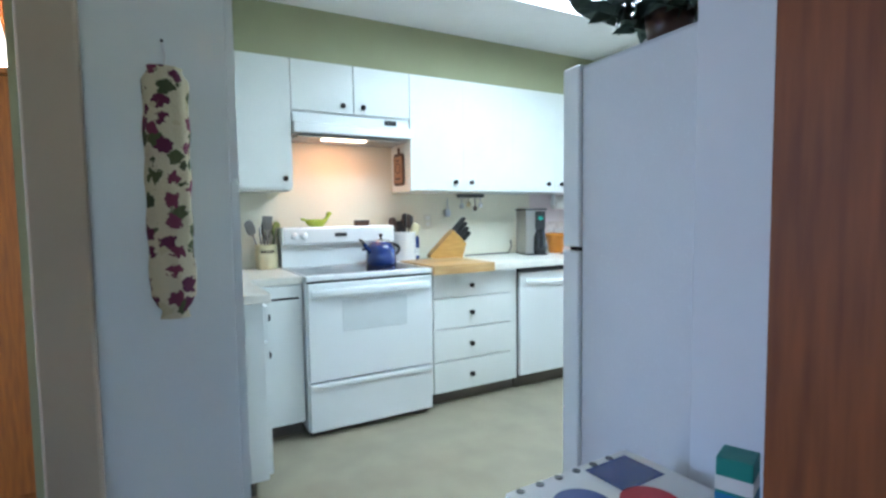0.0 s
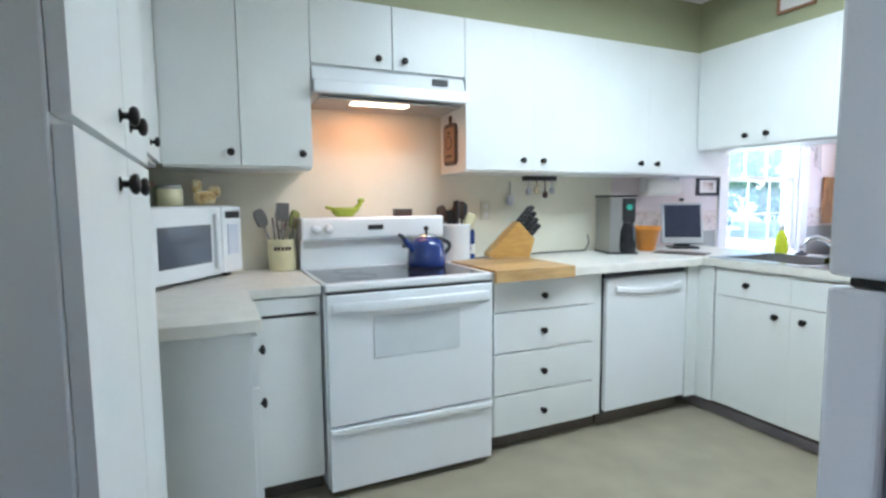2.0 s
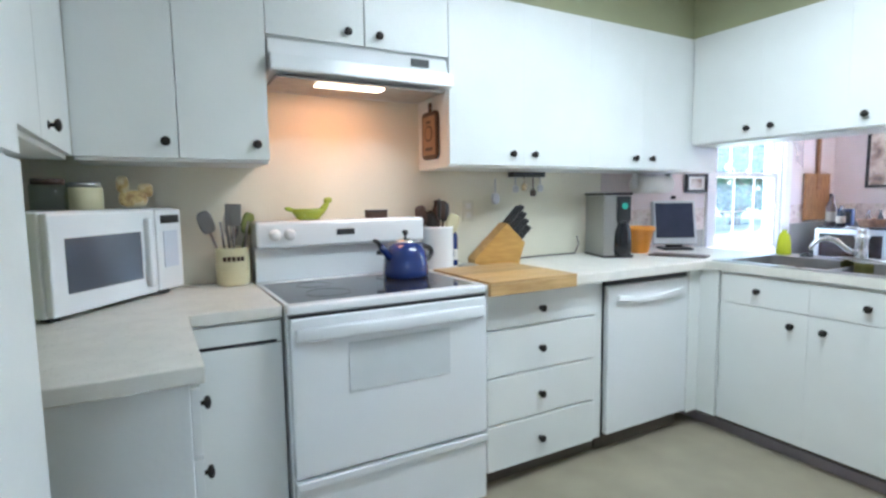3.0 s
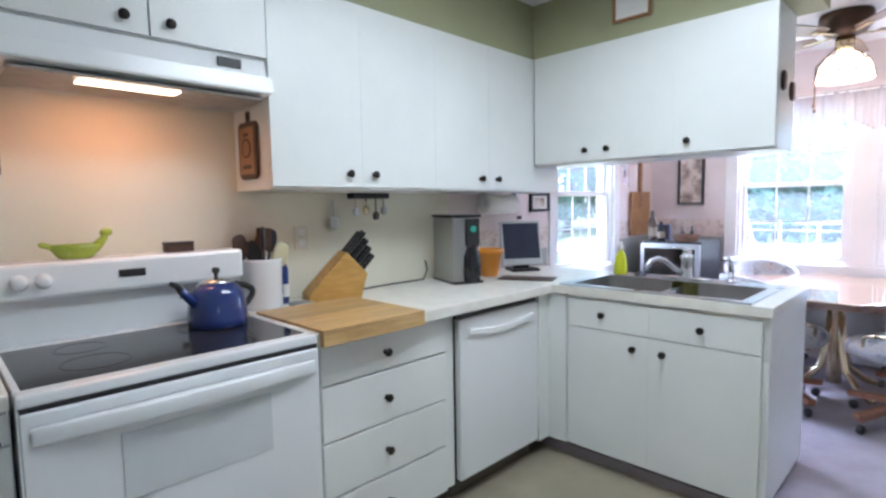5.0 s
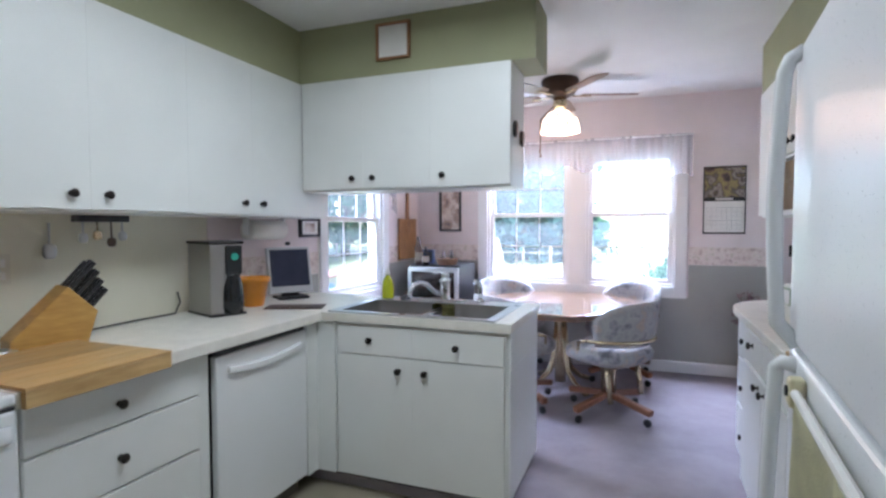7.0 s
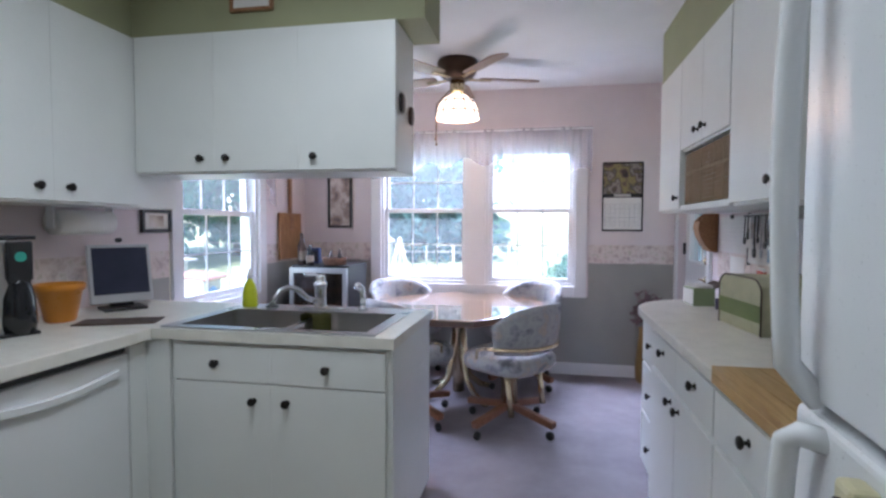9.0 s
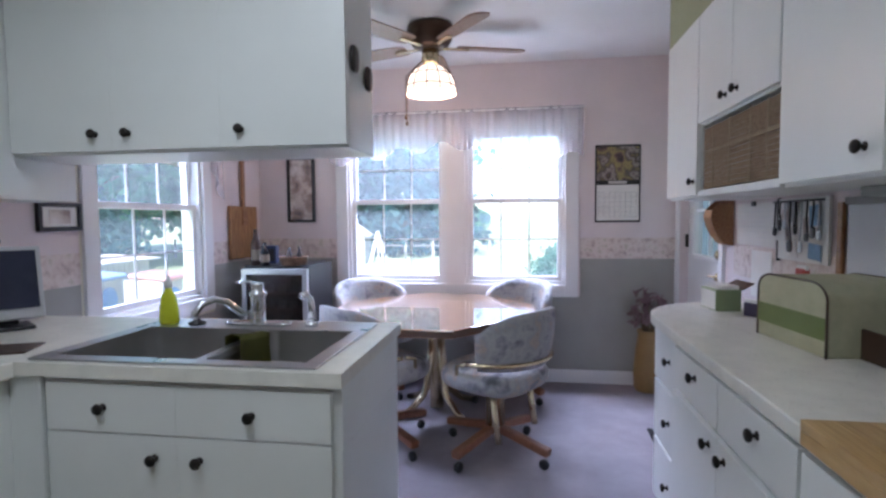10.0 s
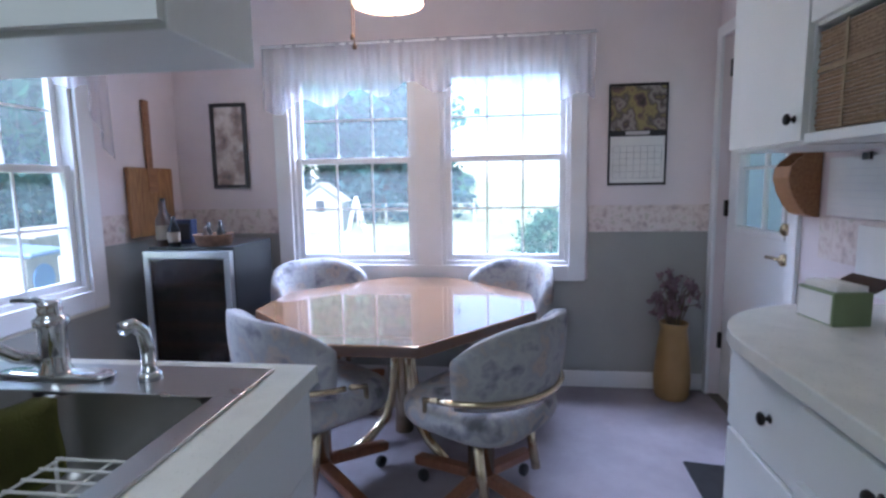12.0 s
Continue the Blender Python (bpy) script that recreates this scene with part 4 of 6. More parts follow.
part("door_handle", moved(lathe([(0, 0), (0.03, 0), (0.03, 0.006), (0.012, 0.01), (0.012, 0.03), (0.026, 0.04), (0.028, 0.055), (0, 0.067)], 18), Matrix.Translation((0.645, -0.30, 0.95)) @ pose(0, 0, 0, 0, -90)), BRASS, hd, "brass knob", True)
for z in (0.35, 1.10, 1.85):
    part("hinge", box(5.575, 5.60, SOUTH - 0.052, SOUTH - 0.035, z, z + 0.09, 0.002), BRONZE, od, "dark hinge")

# ---- on and round the range ----


def disc_profile(*p):
    return lathe(list(p), 24)


kt = thing("tea_kettle", "blue enamel tea kettle with a steel lid on the cooktop", "kettle", m=pose(1.40, 3.335, 0.917, 0, 0, 15) @ Matrix.Diagonal((1.10, 1.10, 1.22, 1.0)))
part("pot", lathe([(0, 0), (0.084, 0), (0.090, 0.005), (0.091, 0.025), (0.087, 0.060), (0.080, 0.092), (0.068, 0.112), (0.052, 0.122), (0.045, 0.125), (0, 0.125)], 32), BLUEENAMEL, kt, "", True)
ld = part("lid", lathe([(0, 0.122), (0.05, 0.122), (0.046, 0.130), (0.02, 0.138), (0, 0.139)], 24), CHROME, kt, "steel lid", True)
part("lid_knob", lathe([(0, 0.138), (0.006, 0.138), (0.006, 0.148), (0.013, 0.156), (0.010, 0.166), (0, 0.168)], 16), BLACK, ld, "", True)
part("spout", tube([(-0.075, 0, 0.07), (-0.105, 0, 0.098), (-0.125, 0, 0.118)], 0.016, 12, 0.011), BLUEENAMEL, kt, "", True)
part("whistle", tube([(-0.122, 0, 0.114), (-0.135, 0, 0.13), (-0.155, 0, 0.138)], 0.011, 10, 0.006), BLACK, kt, "", True)
part("handle", tube(arc((0.072, 0, 0.112), (0.085, 0, 0.03), (0.062, 0, 0.01), 12), 0.010, 10), BLACK, kt, "black loop handle", True)

bd = thing("green_dish", "lime green bird-shaped ceramic dish on the range backguard", "dish", m=pose(1.03, 3.53, 1.172))
part("bowl", moved(lathe([(0, 0), (0.034, 0), (0.044, 0.006), (0.058, 0.030), (0.062, 0.046), (0.057, 0.047), (0.050, 0.030), (0.030, 0.010), (0, 0.008)], 26), Matrix.Diagonal((1.18, 0.62, 1.0, 1.0))), LIME, bd, "", True)
part("neck", tube([(0.052, 0, 0.030), (0.070, 0, 0.050), (0.082, 0, 0.066), (0.084, 0, 0.078)], 0.016, 12, 0.010), LIME, bd, "", True)
part("head", moved(pad(0.036, 0.024, 0.026, 0), Matrix.Translation((0.088, 0, 0.082)) @ pose(0, 0, 0, 0, -12)), LIME, bd, "", True)
part("tail", moved(pad(0.05, 0.02, 0.018, 0), Matrix.Translation((-0.075, 0, 0.044)) @ pose(0, 0, 0, 0, 18)), LIME, bd, "", True)
sb = thing("spice_tin", "small dark brown tin on the range backguard", "tin", m=pose(1.345, 3.53, 1.171))
part("tin", box(-0.048, 0.048, -0.022, 0.022, 0, 0.036, 0.003), DARKWOOD, sb)
part("lid", box(-0.049, 0.049, -0.023, 0.023, 0.028, 0.037, 0.002), BLACK, sb)


def utensil(parent, x, y, lean, turn, length, head, material):
    m = Matrix.Translation((x, y, 0.06)) @ pose(0, 0, 0, 0, lean, turn)
    u = part("utensil", moved(tube([(0, 0, 0), (0, 0, length)], 0.005, 8), m), material, parent, "", True)
    if head == "spoon":
        part("utensil_head", moved(pad(0.058, 0.018, 0.085, length + 0.035), m), material, u, "", True)
    elif head == "whisk":
        wires = [tube([(0.028 * math.sin(a) * math.cos(b), 0.028 * math.sin(a) * math.sin(b), length + 0.05 - 0.055 * math.cos(a)) for a in [math.pi * i / 10 for i in range(11)]], 0.0013, 5) for b in [math.pi / 4 * k for k in range(8)]]
        for w_ in wires:
            part("wire", w_, material, u)
    else:
        part("utensil_head", moved(box(-0.03, 0.03, -0.003, 0.003, length, length + 0.08, 0.002), m), material, u)


cr = thing("utensil_crock", "white ceramic crock full of cooking utensils", "crock", m=pose(1.66, 3.52, COUNTER) @ Matrix.Diagonal((1.1, 1.1, 1.14, 1.0)))
part("jar", lathe([(0, 0), (0.068, 0), (0.072, 0.01), (0.072, 0.17), (0.075, 0.18), (0.068, 0.18), (0.064, 0.17), (0.064, 0.02), (0, 0.02)], 30), ENAMEL, cr, "white glazed jar", True)
for i, (x, y, ln, tn, le, hd_, mt) in enumerate(((-0.03, 0.01, -16, 10, 0.14, "spoon", DARKWOOD), (0.0, -0.02, -6, 60, 0.16, "spoon", BLACK), (0.02, 0.02, 12, 20, 0.15, "spoon", BLACK), (-0.01, 0.03, -10, 100, 0.13, "spoon", DARKWOOD), (0.03, -0.01, 16, -20, 0.10, "spoon", CREAM), (0.0, 0.0, 4, 0, 0.15, "flat", DARKWOOD), (0.01, -0.03, -20, -40, 0.12, "spoon", BLACK))):
    utensil(cr, x, y, ln, tn, le, hd_, mt)
part("pattern", join(*[moved(box(-0.02, 0.02, -0.0735, -0.0715, 0.05 + 0.03 * k, 0.072 + 0.03 * k, 0), pose(0, 0, 0, 0, 0, 62)) for k in range(3)]), BLUEENAMEL, cr, "blue painted marks")
tb_ = thing("tall_bottle", "slim blue and white bottle beside the utensil crock", "bottle", m=pose(1.765, 3.55, COUNTER))
part("glass_body", lathe([(0, 0), (0.024, 0), (0.026, 0.006), (0.026, 0.15), (0.012, 0.19), (0.011, 0.24), (0, 0.24)], 18), BLUEENAMEL, tb_, "blue glass", True)
part("label", lathe([(0.0265, 0.03), (0.0268, 0.085)], 18), PAPER, tb_, "white label", True)
part("stopper", lathe([(0, 0.238), (0.013, 0.238), (0.014, 0.262), (0, 0.266)], 14), STEEL, tb_, "steel stopper", True)
yc = thing("utensil_crock", "yellow stoneware crock of steel utensils beside the range", "crock", m=pose(0.715, 3.54, COUNTER) @ Matrix.Diagonal((1.0, 1.0, 1.1, 1.0)))
part("jar", lathe([(0, 0), (0.06, 0), (0.066, 0.01), (0.066, 0.06), (0.069, 0.07), (0.066, 0.08), (0.064, 0.13), (0.068, 0.14), (0.060, 0.14), (0.058, 0.02), (0, 0.02)], 30), CREAM, yc, "yellow glazed jar", True)
part("lettering", join(*[moved(box(-0.006, 0.006, -0.0685, -0.064, 0.092, 0.108, 0), pose(0, 0, 0, 0, 0, a)) for a in (-34, -19, -4, 11, 26)]), DARKWOOD, yc, "row of dark letter marks")
for x, y, ln, tn, le, hd_ in ((-0.03, 0, -20, 0, 0.15, "spoon"), (0.0, 0.02, -8, 40, 0.17, "whisk"), (0.03, 0.0, 12, 0, 0.18, "whisk"), (0.0, -0.02, 2, 0, 0.16, "flat"), (-0.02, 0.02, -14, 60, 0.18, "whisk"), (0.02, 0.02, 20, 30, 0.14, "spoon")):
    utensil(yc, x, y, ln, tn, le, hd_, (DULLSTEEL, DULLSTEEL, GREEN if hd_ == "spoon" else DULLSTEEL)[int(le * 100) % 3])

kb = thing("knife_block", "slanted light-wood knife block full of black-handled knives", "knife block", m=pose(1.965, 3.47, COUNTER, 0, 0, -16) @ Matrix.Scale(1.12, 4))
side = [(-0.11, 0), (0.10, 0), (0.13, 0.10), (0.045, 0.19), (-0.11, 0.03)]
bm = prism(side, -0.055, 0.055, 0.003)
part("block", moved(bm, pose(0, 0, 0, 90)), LIGHTWOOD, kb)
for r_ in range(4):
    for c_ in range(3):
        p0 = Vector((0.054 + 0.020 * r_, -0.036 + 0.036 * c_, 0.180 - 0.0215 * r_))
        d_ = Vector((0.66, 0, 0.75))
        m = Matrix.Translation(p0) @ d_.to_track_quat("Z", "Y").to_matrix().to_4x4()
        k_ = part("knife", moved(box(-0.0085, 0.0085, -0.0075, 0.0075, 0, 0.112 - 0.013 * r_ + 0.006 * (c_ % 2), 0.004), m), BLACK, kb, "black knife handle")
        part("bolster", moved(box(-0.0078, 0.0078, -0.007, 0.007, -0.01, 0.004, 0.001), m), STEEL, k_)
        part("rivet", moved(join(*[box(-0.002, 0.002, -0.0082, 0.0082, q, q + 0.004) for q in (0.022, 0.045, 0.066)]), m), STEEL, k_, "steel rivets")
bb = thing("butcher_block_board", "maple butcher-block cutting board set on the worktop", "cutting board")
for i in range(8):
    part("plank", box(1.572, 2.02, 2.924 + i * 0.060, 2.924 + (i + 1) * 0.060 - 0.0014, 0.9165, 0.927, 0.0015), BUTCHER, bb)
part("front_edge", box(1.572, 2.02, 2.925, 2.9465, 0.870, 0.9155, 0.002), BUTCHER, bb, "thick maple front edge")
cl = solid("charger_dish", lathe([(0, 0.916), (0.05, 0.916), (0.055, 0.924), (0.03, 0.93), (0, 0.93)], 20), STEEL, "small steel dish beside the knife block", "dish", smooth=True)
cl.location = (1.80, 3.46, 0)
cd_ = solid("power_cord", tube([(2.20, 3.57, 0.92), (2.4, 3.585, 0.921), (2.62, 3.58, 0.921), (2.66, 3.59, 0.97), (2.66, 3.605, 1.02)], 0.004, 8), BLACK, "black cord lying along the backsplash", "cord", smooth=True)

pq = thing("cutting_board_plaque", "small wooden cutting-board plaque with a dark rim", "plaque", m=pose(1.600, 3.475, 1.44))
corner = [(0.078 * sx + 0.03 * (math.cos(a) - 1 if sx > 0 else math.cos(a) + 1), (0.222 if sz else 0.0) + 0.03 * (math.sin(a) - 1 if sz else math.sin(a) + 1)) for sx, sz, a0 in ((1, 1, 0), (-1, 1, 90), (-1, 0, 180), (1, 0, 270)) for a in [math.radians(a0 + 18 * k) for k in range(6)]]
part("rim", join(moved(prism(corner, 0, 0.012, 0.003), Matrix(((0, 0, 1, 0), (1, 0, 0, 0), (0, 1, 0, 0), (0, 0, 0, 1)))), box(0.001, 0.011, -0.012, 0.012, 0.21, 0.262, 0.004)), DARKWOOD, pq, "dark painted rim")
part("face", box(-0.003, 0.002, -0.06, 0.06, 0.02, 0.20, 0.001), mat("burnt_plaque_wood", (0.36, 0.20, 0.11), 0.5, 0.12, 12, 0.01), pq, "brown wooden face")
part("motif", join(moved(lathe([(0.030, 0), (0.038, 0), (0.038, 0.003), (0.030, 0.003)], 20), Matrix.Translation((-0.005, 0, 0.12)) @ pose(0, 0, 0, 0, 90)), box(-0.005, -0.003, -0.035, 0.035, 0.04, 0.055), box(-0.005, -0.003, -0.02, 0.02, 0.165, 0.178)), DARKWOOD, pq, "burnt ring motif")
pq2 = thing("trivet", "dark iron trivet hung on the cabinet side", "trivet", m=pose(0.8365, 3.45, 1.43))
part("plate", box(0, 0.010, -0.05, 0.05, 0, 0.2, 0.006), BLACK, pq2)

o = thing("wall_plate", "cream plastic electrical wall plate", "outlet", m=pose(1.90, 3.612, 1.19))
part("plate", box(-0.034, 0.034, 0, 0.006, -0.055, 0.055, 0.002), mat("cream_plastic", (0.74, 0.71, 0.60), 0.4), o)
for z in (0.008, -0.038):
    part("socket", box(-0.016, 0.016, -0.002, 0.002, z, z + 0.030, 0.001), PAPER, o)
hb = thing("key_rack", "black hook rack with hanging scoops below the cabinet", "hook rack", m=pose(2.25, 3.56, 1.365))
part("bar", box(-0.11, 0.11, -0.02, 0.03, 0, 0.028, 0.003), BLACK, hb)
for x, l_, mt in ((-0.09, 0.05, STEEL), (-0.03, 0.04, BRASS), (0.03, 0.07, DARKWOOD), (0.08, 0.045, STEEL)):
    part("hook", tube([(x, -0.01, 0.004), (x, -0.012, -l_)], 0.004, 8), mt, hb, "", True)
    part("scoop", moved(pad(0.035, 0.02, 0.04, 0), Matrix.Translation((x, -0.012, -l_ - 0.015))), mt, hb, "", True)
sc = thing("measuring_scoop", "steel scoop hanging on the backsplash", "scoop", m=pose(2.06, 3.595, 1.30))
part("stem", tube([(0, 0, 0.06), (0, 0, -0.02)], 0.004, 8), STEEL, sc)
part("bowl", moved(pad(0.05, 0.024, 0.06, 0), Matrix.Translation((0, 0, -0.05))), STEEL, sc, "", True)

cm = thing("coffee_machine", "steel and black bean-to-cup coffee machine with a green display", "coffee machine", m=pose(2.675, 3.43, COUNTER, 0, 0, -20))
part("housing", box(-0.03, 0.06, -0.10, 0.14, 0, 0.345, 0.006), mat("brushed_housing_steel", (0.46, 0.46, 0.45), 0.34, 0.03, 3, 0.0, metal=1.0, fine=9), cm, "dark steel housing")
part("top", box(-0.035, 0.14, -0.105, 0.145, 0.345, 0.36, 0.005), BLACK, cm, "black lid")
part("front_panel", box(0.045, 0.125, -0.115, -0.095, 0.20, 0.34, 0.006), BLACK, cm, "black control panel")
part("display", moved(lathe([(0, 0), (0.018, 0), (0.018, 0.004), (0, 0.004)], 20), Matrix.Translation((0.085, -0.114, 0.285)) @ pose(0, 0, 0, 90)), glow("green_display", (0.02, 0.20, 0.15), 0.10), cm, "lit green display")
part("brewer", box(0.05, 0.12, -0.112, 0.0, 0.19, 0.24, 0.005), BLACK, cm)
part("carafe", moved(lathe([(0, 0), (0.056, 0), (0.062, 0.04), (0.058, 0.13), (0.045, 0.18), (0.042, 0.20), (0, 0.202)], 22), Matrix.Translation((0.085, -0.07, 0.006))), BLACKGLASS, cm, "dark glass carafe", True)
part("base_plate", box(-0.035, 0.14, -0.12, 0.14, -0.0, 0.012, 0.003), BLACK, cm)
ob_ = solid("orange_bowl", lathe([(0, 0), (0.050, 0), (0.056, 0.008), (0.080, 0.125), (0.088, 0.130), (0.092, 0.150), (0.089, 0.158), (0.082, 0.156), (0.052, 0.02), (0, 0.015)], 30), ORANGE, "orange ceramic pot on the worktop", "bowl", smooth=True)
ob_.location = (2.985, 3.42, COUNTER)
mo = thing("monitor", "small silver flat-panel monitor on the worktop", "monitor", m=pose(3.305, 3.405, COUNTER, 0, 0, -34))
part("bezel", moved(box(-0.132, 0.132, 0, 0.035, 0.035, 0.315, 0.006), pose(0, 0, 0, -13)), mat("silver_plastic", (0.52, 0.53, 0.55), 0.35, 0.05), mo, "silver bezel")
part("screen", moved(box(-0.116, 0.116, -0.003, 0.002, 0.075, 0.298), pose(0, 0, 0, -13)), SCREEN, mo, "dark screen")
part("stand", join(box(-0.09, 0.09, -0.05, 0.10, 0.0, 0.014, 0.005), box(-0.05, 0.05, 0.03, 0.06, 0.01, 0.12, 0.004)), BLACK, mo)
part("webcam", moved(pad(0.03, 0.025, 0.022, 0.335), pose(0, 0, 0, -13)), BLACK, mo, "", True)
solid("place_mat", moved(box(-0.15, 0.15, -0.07, 0.07, 0.0, 0.005, 0.001), pose(3.02, 3.17, COUNTER + 0.001, 0, 0, -66)), DARKWOOD, "dark brown mat lying on the worktop", "mat")
pt = thing("paper_towel_roll", "white paper towel roll mounted below the cabinet", "paper towel")
part("roll", moved(lathe([(0.02, -0.14), (0.055, -0.14), (0.055, 0.14), (0.02, 0.14)], 26), Matrix.Translation((3.16, 3.48, 1.325)) @ pose(0, 0, 0, 0, 90)), PAPER, pt, "", True)
for x in (3.008, 3.312):
    part("bracket", box(x - 0.005, x + 0.005, 3.46, 3.50, 1.30, 1.394, 0.002), ENAMEL, pt)


def framed(name, label, axis, at, side, a0, a1, z0, z1, frame_mat, art, w=0.018, matt=None):
    f_ = thing(name, label, "picture")
    lo, hi = sorted((at, at + 0.022 * side))

    def b(u0, u1, v0, v1, d0=lo, d1=hi, bev=0.003):
        return box(d0, d1, u0, u1, v0, v1, bev) if axis == "x" else box(u0, u1, d0, d1, v0, v1, bev)
    part("frame", join(b(a0, a0 + w, z0, z1), b(a1 - w, a1, z0, z1), b(a0 + w, a1 - w, z0, z0 + w), b(a0 + w, a1 - w, z1 - w, z1)), frame_mat, f_)
    m0, m1 = sorted((at + 0.002 * side, at + 0.010 * side))
    part("print", b(a0 + w, a1 - w, z0 + w, z1 - w, m0, m1, 0), matt or art, f_)
    if matt:
        q0, q1 = sorted((at + 0.010 * side, at + 0.0125 * side))
        k = 0.26
        part("image", b(a0 + (a1 - a0) * k, a1 - (a1 - a0) * k, z0 + (z1 - z0) * k, z1 - (z1 - z0) * k, q0, q1, 0), art, f_)
    return f_


framed("framed_picture", "small dark-framed photograph beside the window", "y", NORTH - 0.004, -1, 3.655, 3.885, 1.272, 1.402, BLACK, PICTURE, 0.02, PAPER)
framed("framed_picture", "small framed sampler hung on the soffit", "x", 3.284, -1, 2.61, 2.81, 2.24, 2.435, OAK, PAPER, 0.014, PAPER)
framed("framed_picture", "tall dark-framed print in the dining nook", "x", EAST - 0.006, -1, 3.145, 3.375, 1.295, 1.812, BLACK, PICTURE, 0.022)
framed("framed_picture", "small wood-framed picture hung on the soffit", "y", 3.314, -1, 0.30, 0.47, 2.20, 2.40, BROWNWOOD, PICTURE, 0.02)
en = thing("hanging_ornament", "pair of small dark cast ornaments on the cabinet end", "ornament")
for x, z in ((3.335, 1.835), (3.49, 1.81)):
    part("ornament", moved(pad(0.06, 0.02, 0.085, 0), Matrix.Translation((x, 2.054, z))), BRONZE if x < 3.4 else DARKWOOD, en, "", True)

# ---- microwave corner ----
mw = thing("microwave_oven", "white countertop microwave oven turned into the corner", "microwave", m=pose(0.306, 3.322, COUNTER, 0, 0, 53) @ Matrix.Scale(1.12, 4))
part("body", prism([(-0.265, -0.03), (0.265, -0.03), (0.265, 0.045), (0.08, 0.21), (-0.265, 0.21)], 0.012, 0.285, 0.006), ENAMEL, mw)
md = part("door", box(-0.262, 0.13, -0.055, -0.031, 0.016, 0.281, 0.006), ENAMEL, mw)
part("door_window", box(-0.215, 0.06, -0.058, -0.053, 0.07, 0.215, 0.001), mat("grey_mirror_glass", (0.20, 0.22, 0.26), 0.08, 0.05, 8, 0.0, metal=0.5), md, "grey reflective window")
part("handle", box(0.075, 0.10, -0.075, -0.052, 0.04, 0.255, 0.007), ENAMEL, md)
part("control_panel", box(0.134, 0.262, -0.055, -0.031, 0.016, 0.281, 0.006), ENAMEL, mw)
part("display", box(0.155, 0.245, -0.058, -0.053, 0.235, 0.262), BLACK, mw)
part("keypad", box(0.165, 0.235, -0.0575, -0.0535, 0.09, 0.21), mat("pale_keypad", (0.62, 0.66, 0.74), 0.5, 0.05), mw, "pale keypad")
for x in (-0.22, 0.22):
    for y in (0.0, 0.02 if x > 0 else 0.16):
        part("foot", box(x - 0.015, x + 0.015, y - 0.015, y + 0.015, 0, 0.013), BLACK, mw)
for x, y, r_, h_, body, lid_, lb in ((0.155, 3.30, 0.05, 0.10, glass("jar_glass", (0.75, 0.8, 0.76)), DARKWOOD, "glass storage jar with a dark lid"), (0.24, 3.38, 0.055, 0.09, CREAM, STEEL, "cream canister with a steel lid")):
    j_ = thing("storage_jar", lb + " on the microwave oven", "jar", m=pose(x, y, COUNTER + 0.3195))
    part("jar", lathe([(0, 0), (r_, 0), (r_, h_ * 0.8), (r_ * 0.8, h_ * 0.85), (0, h_ * 0.85)], 22), body, j_, "", True)
    part("lid", lathe([(0, h_ * 0.82), (r_ * 0.9, h_ * 0.82), (r_ * 0.9, h_), (0, h_)], 22), lid_, j_, "", True)
ck = thing("ceramic_rooster", "small brown and cream ceramic rooster on the microwave oven", "figurine", m=pose(0.38, 3.43, COUNTER + 0.3195))
part("figure", join(pad(0.09, 0.05, 0.06, 0.035), moved(pad(0.04, 0.035, 0.06, 0), pose(-0.03, 0, 0.085)), moved(pad(0.05, 0.02, 0.05, 0), pose(0.04, 0, 0.065))), cells("glazed_brown", [(0.25, 0.12, 0.04), (0.6, 0.45, 0.2), (0.75, 0.7, 0.5)], 30, 0.3, 0.0), ck, "", True)

# ---- sink ----
sk = thing("double_sink", "stainless steel double-bowl sink set into the worktop", "sink")
SX0, SX1, SY0, SY1 = 2.952, 3.552, 2.052, 2.925
BOWLSTEEL = mat("dull_sink_steel", (0.44, 0.43, 0.42), 0.36, 0.08, 9, 0.01, metal=0.9, fine=120)
bowls = ((3.0, 3.40, 2.44, 2.875), (3.0, 3.40, 2.10, 2.415))
rim = []
zt, zb = 0.9165, 0.923
rim += [box(SX0, 3.0, SY0, SY1, zt, zb, 0.002), box(3.40, SX1, SY0, SY1, zt, zb, 0.002), box(3.0, 3.40, SY0, 2.10, zt, zb, 0.002), box(3.0, 3.40, 2.875, SY1, zt, zb, 0.002), box(3.0, 3.40, 2.411, 2.444, 0.890, 0.9185, 0.006)]
part("rim", join(*rim), STEEL, sk)
for x0, x1, y0, y1 in bowls:
    bm = box(x0, x1, y0, y1, 0.745, 0.919)
    top = max(bm.faces, key=lambda q: q.calc_center_median().z)
    bmesh.ops.delete(bm, geom=[top], context="FACES_ONLY")
    low = [e for e in bm.edges if not e.is_boundary]
    bmesh.ops.bevel(bm, geom=low, offset=0.05, segments=5, affect="EDGES", profile=0.5)
    bmesh.ops.reverse_faces(bm, faces=bm.faces)
    b_ = part("bowl", bm, BOWLSTEEL, sk, "dull grey steel bowl", True)
    part("drain", moved(lathe([(0, 0), (0.045, 0), (0.042, 0.004), (0, 0.002)], 22), Matrix.Translation(((x0 + x1) / 2, (y0 + y1) / 2, 0.7455))), CHROME, b_, "", True)
fc = thing("faucet", "chrome single-handle faucet with a swan-neck spout", "faucet", m=pose(3.475, 2.49, 0.923))
part("escutcheon", moved(pad(0.06, 0.26, 0.016, 0.006), Matrix.Identity(4)), CHROME, fc, "", True)
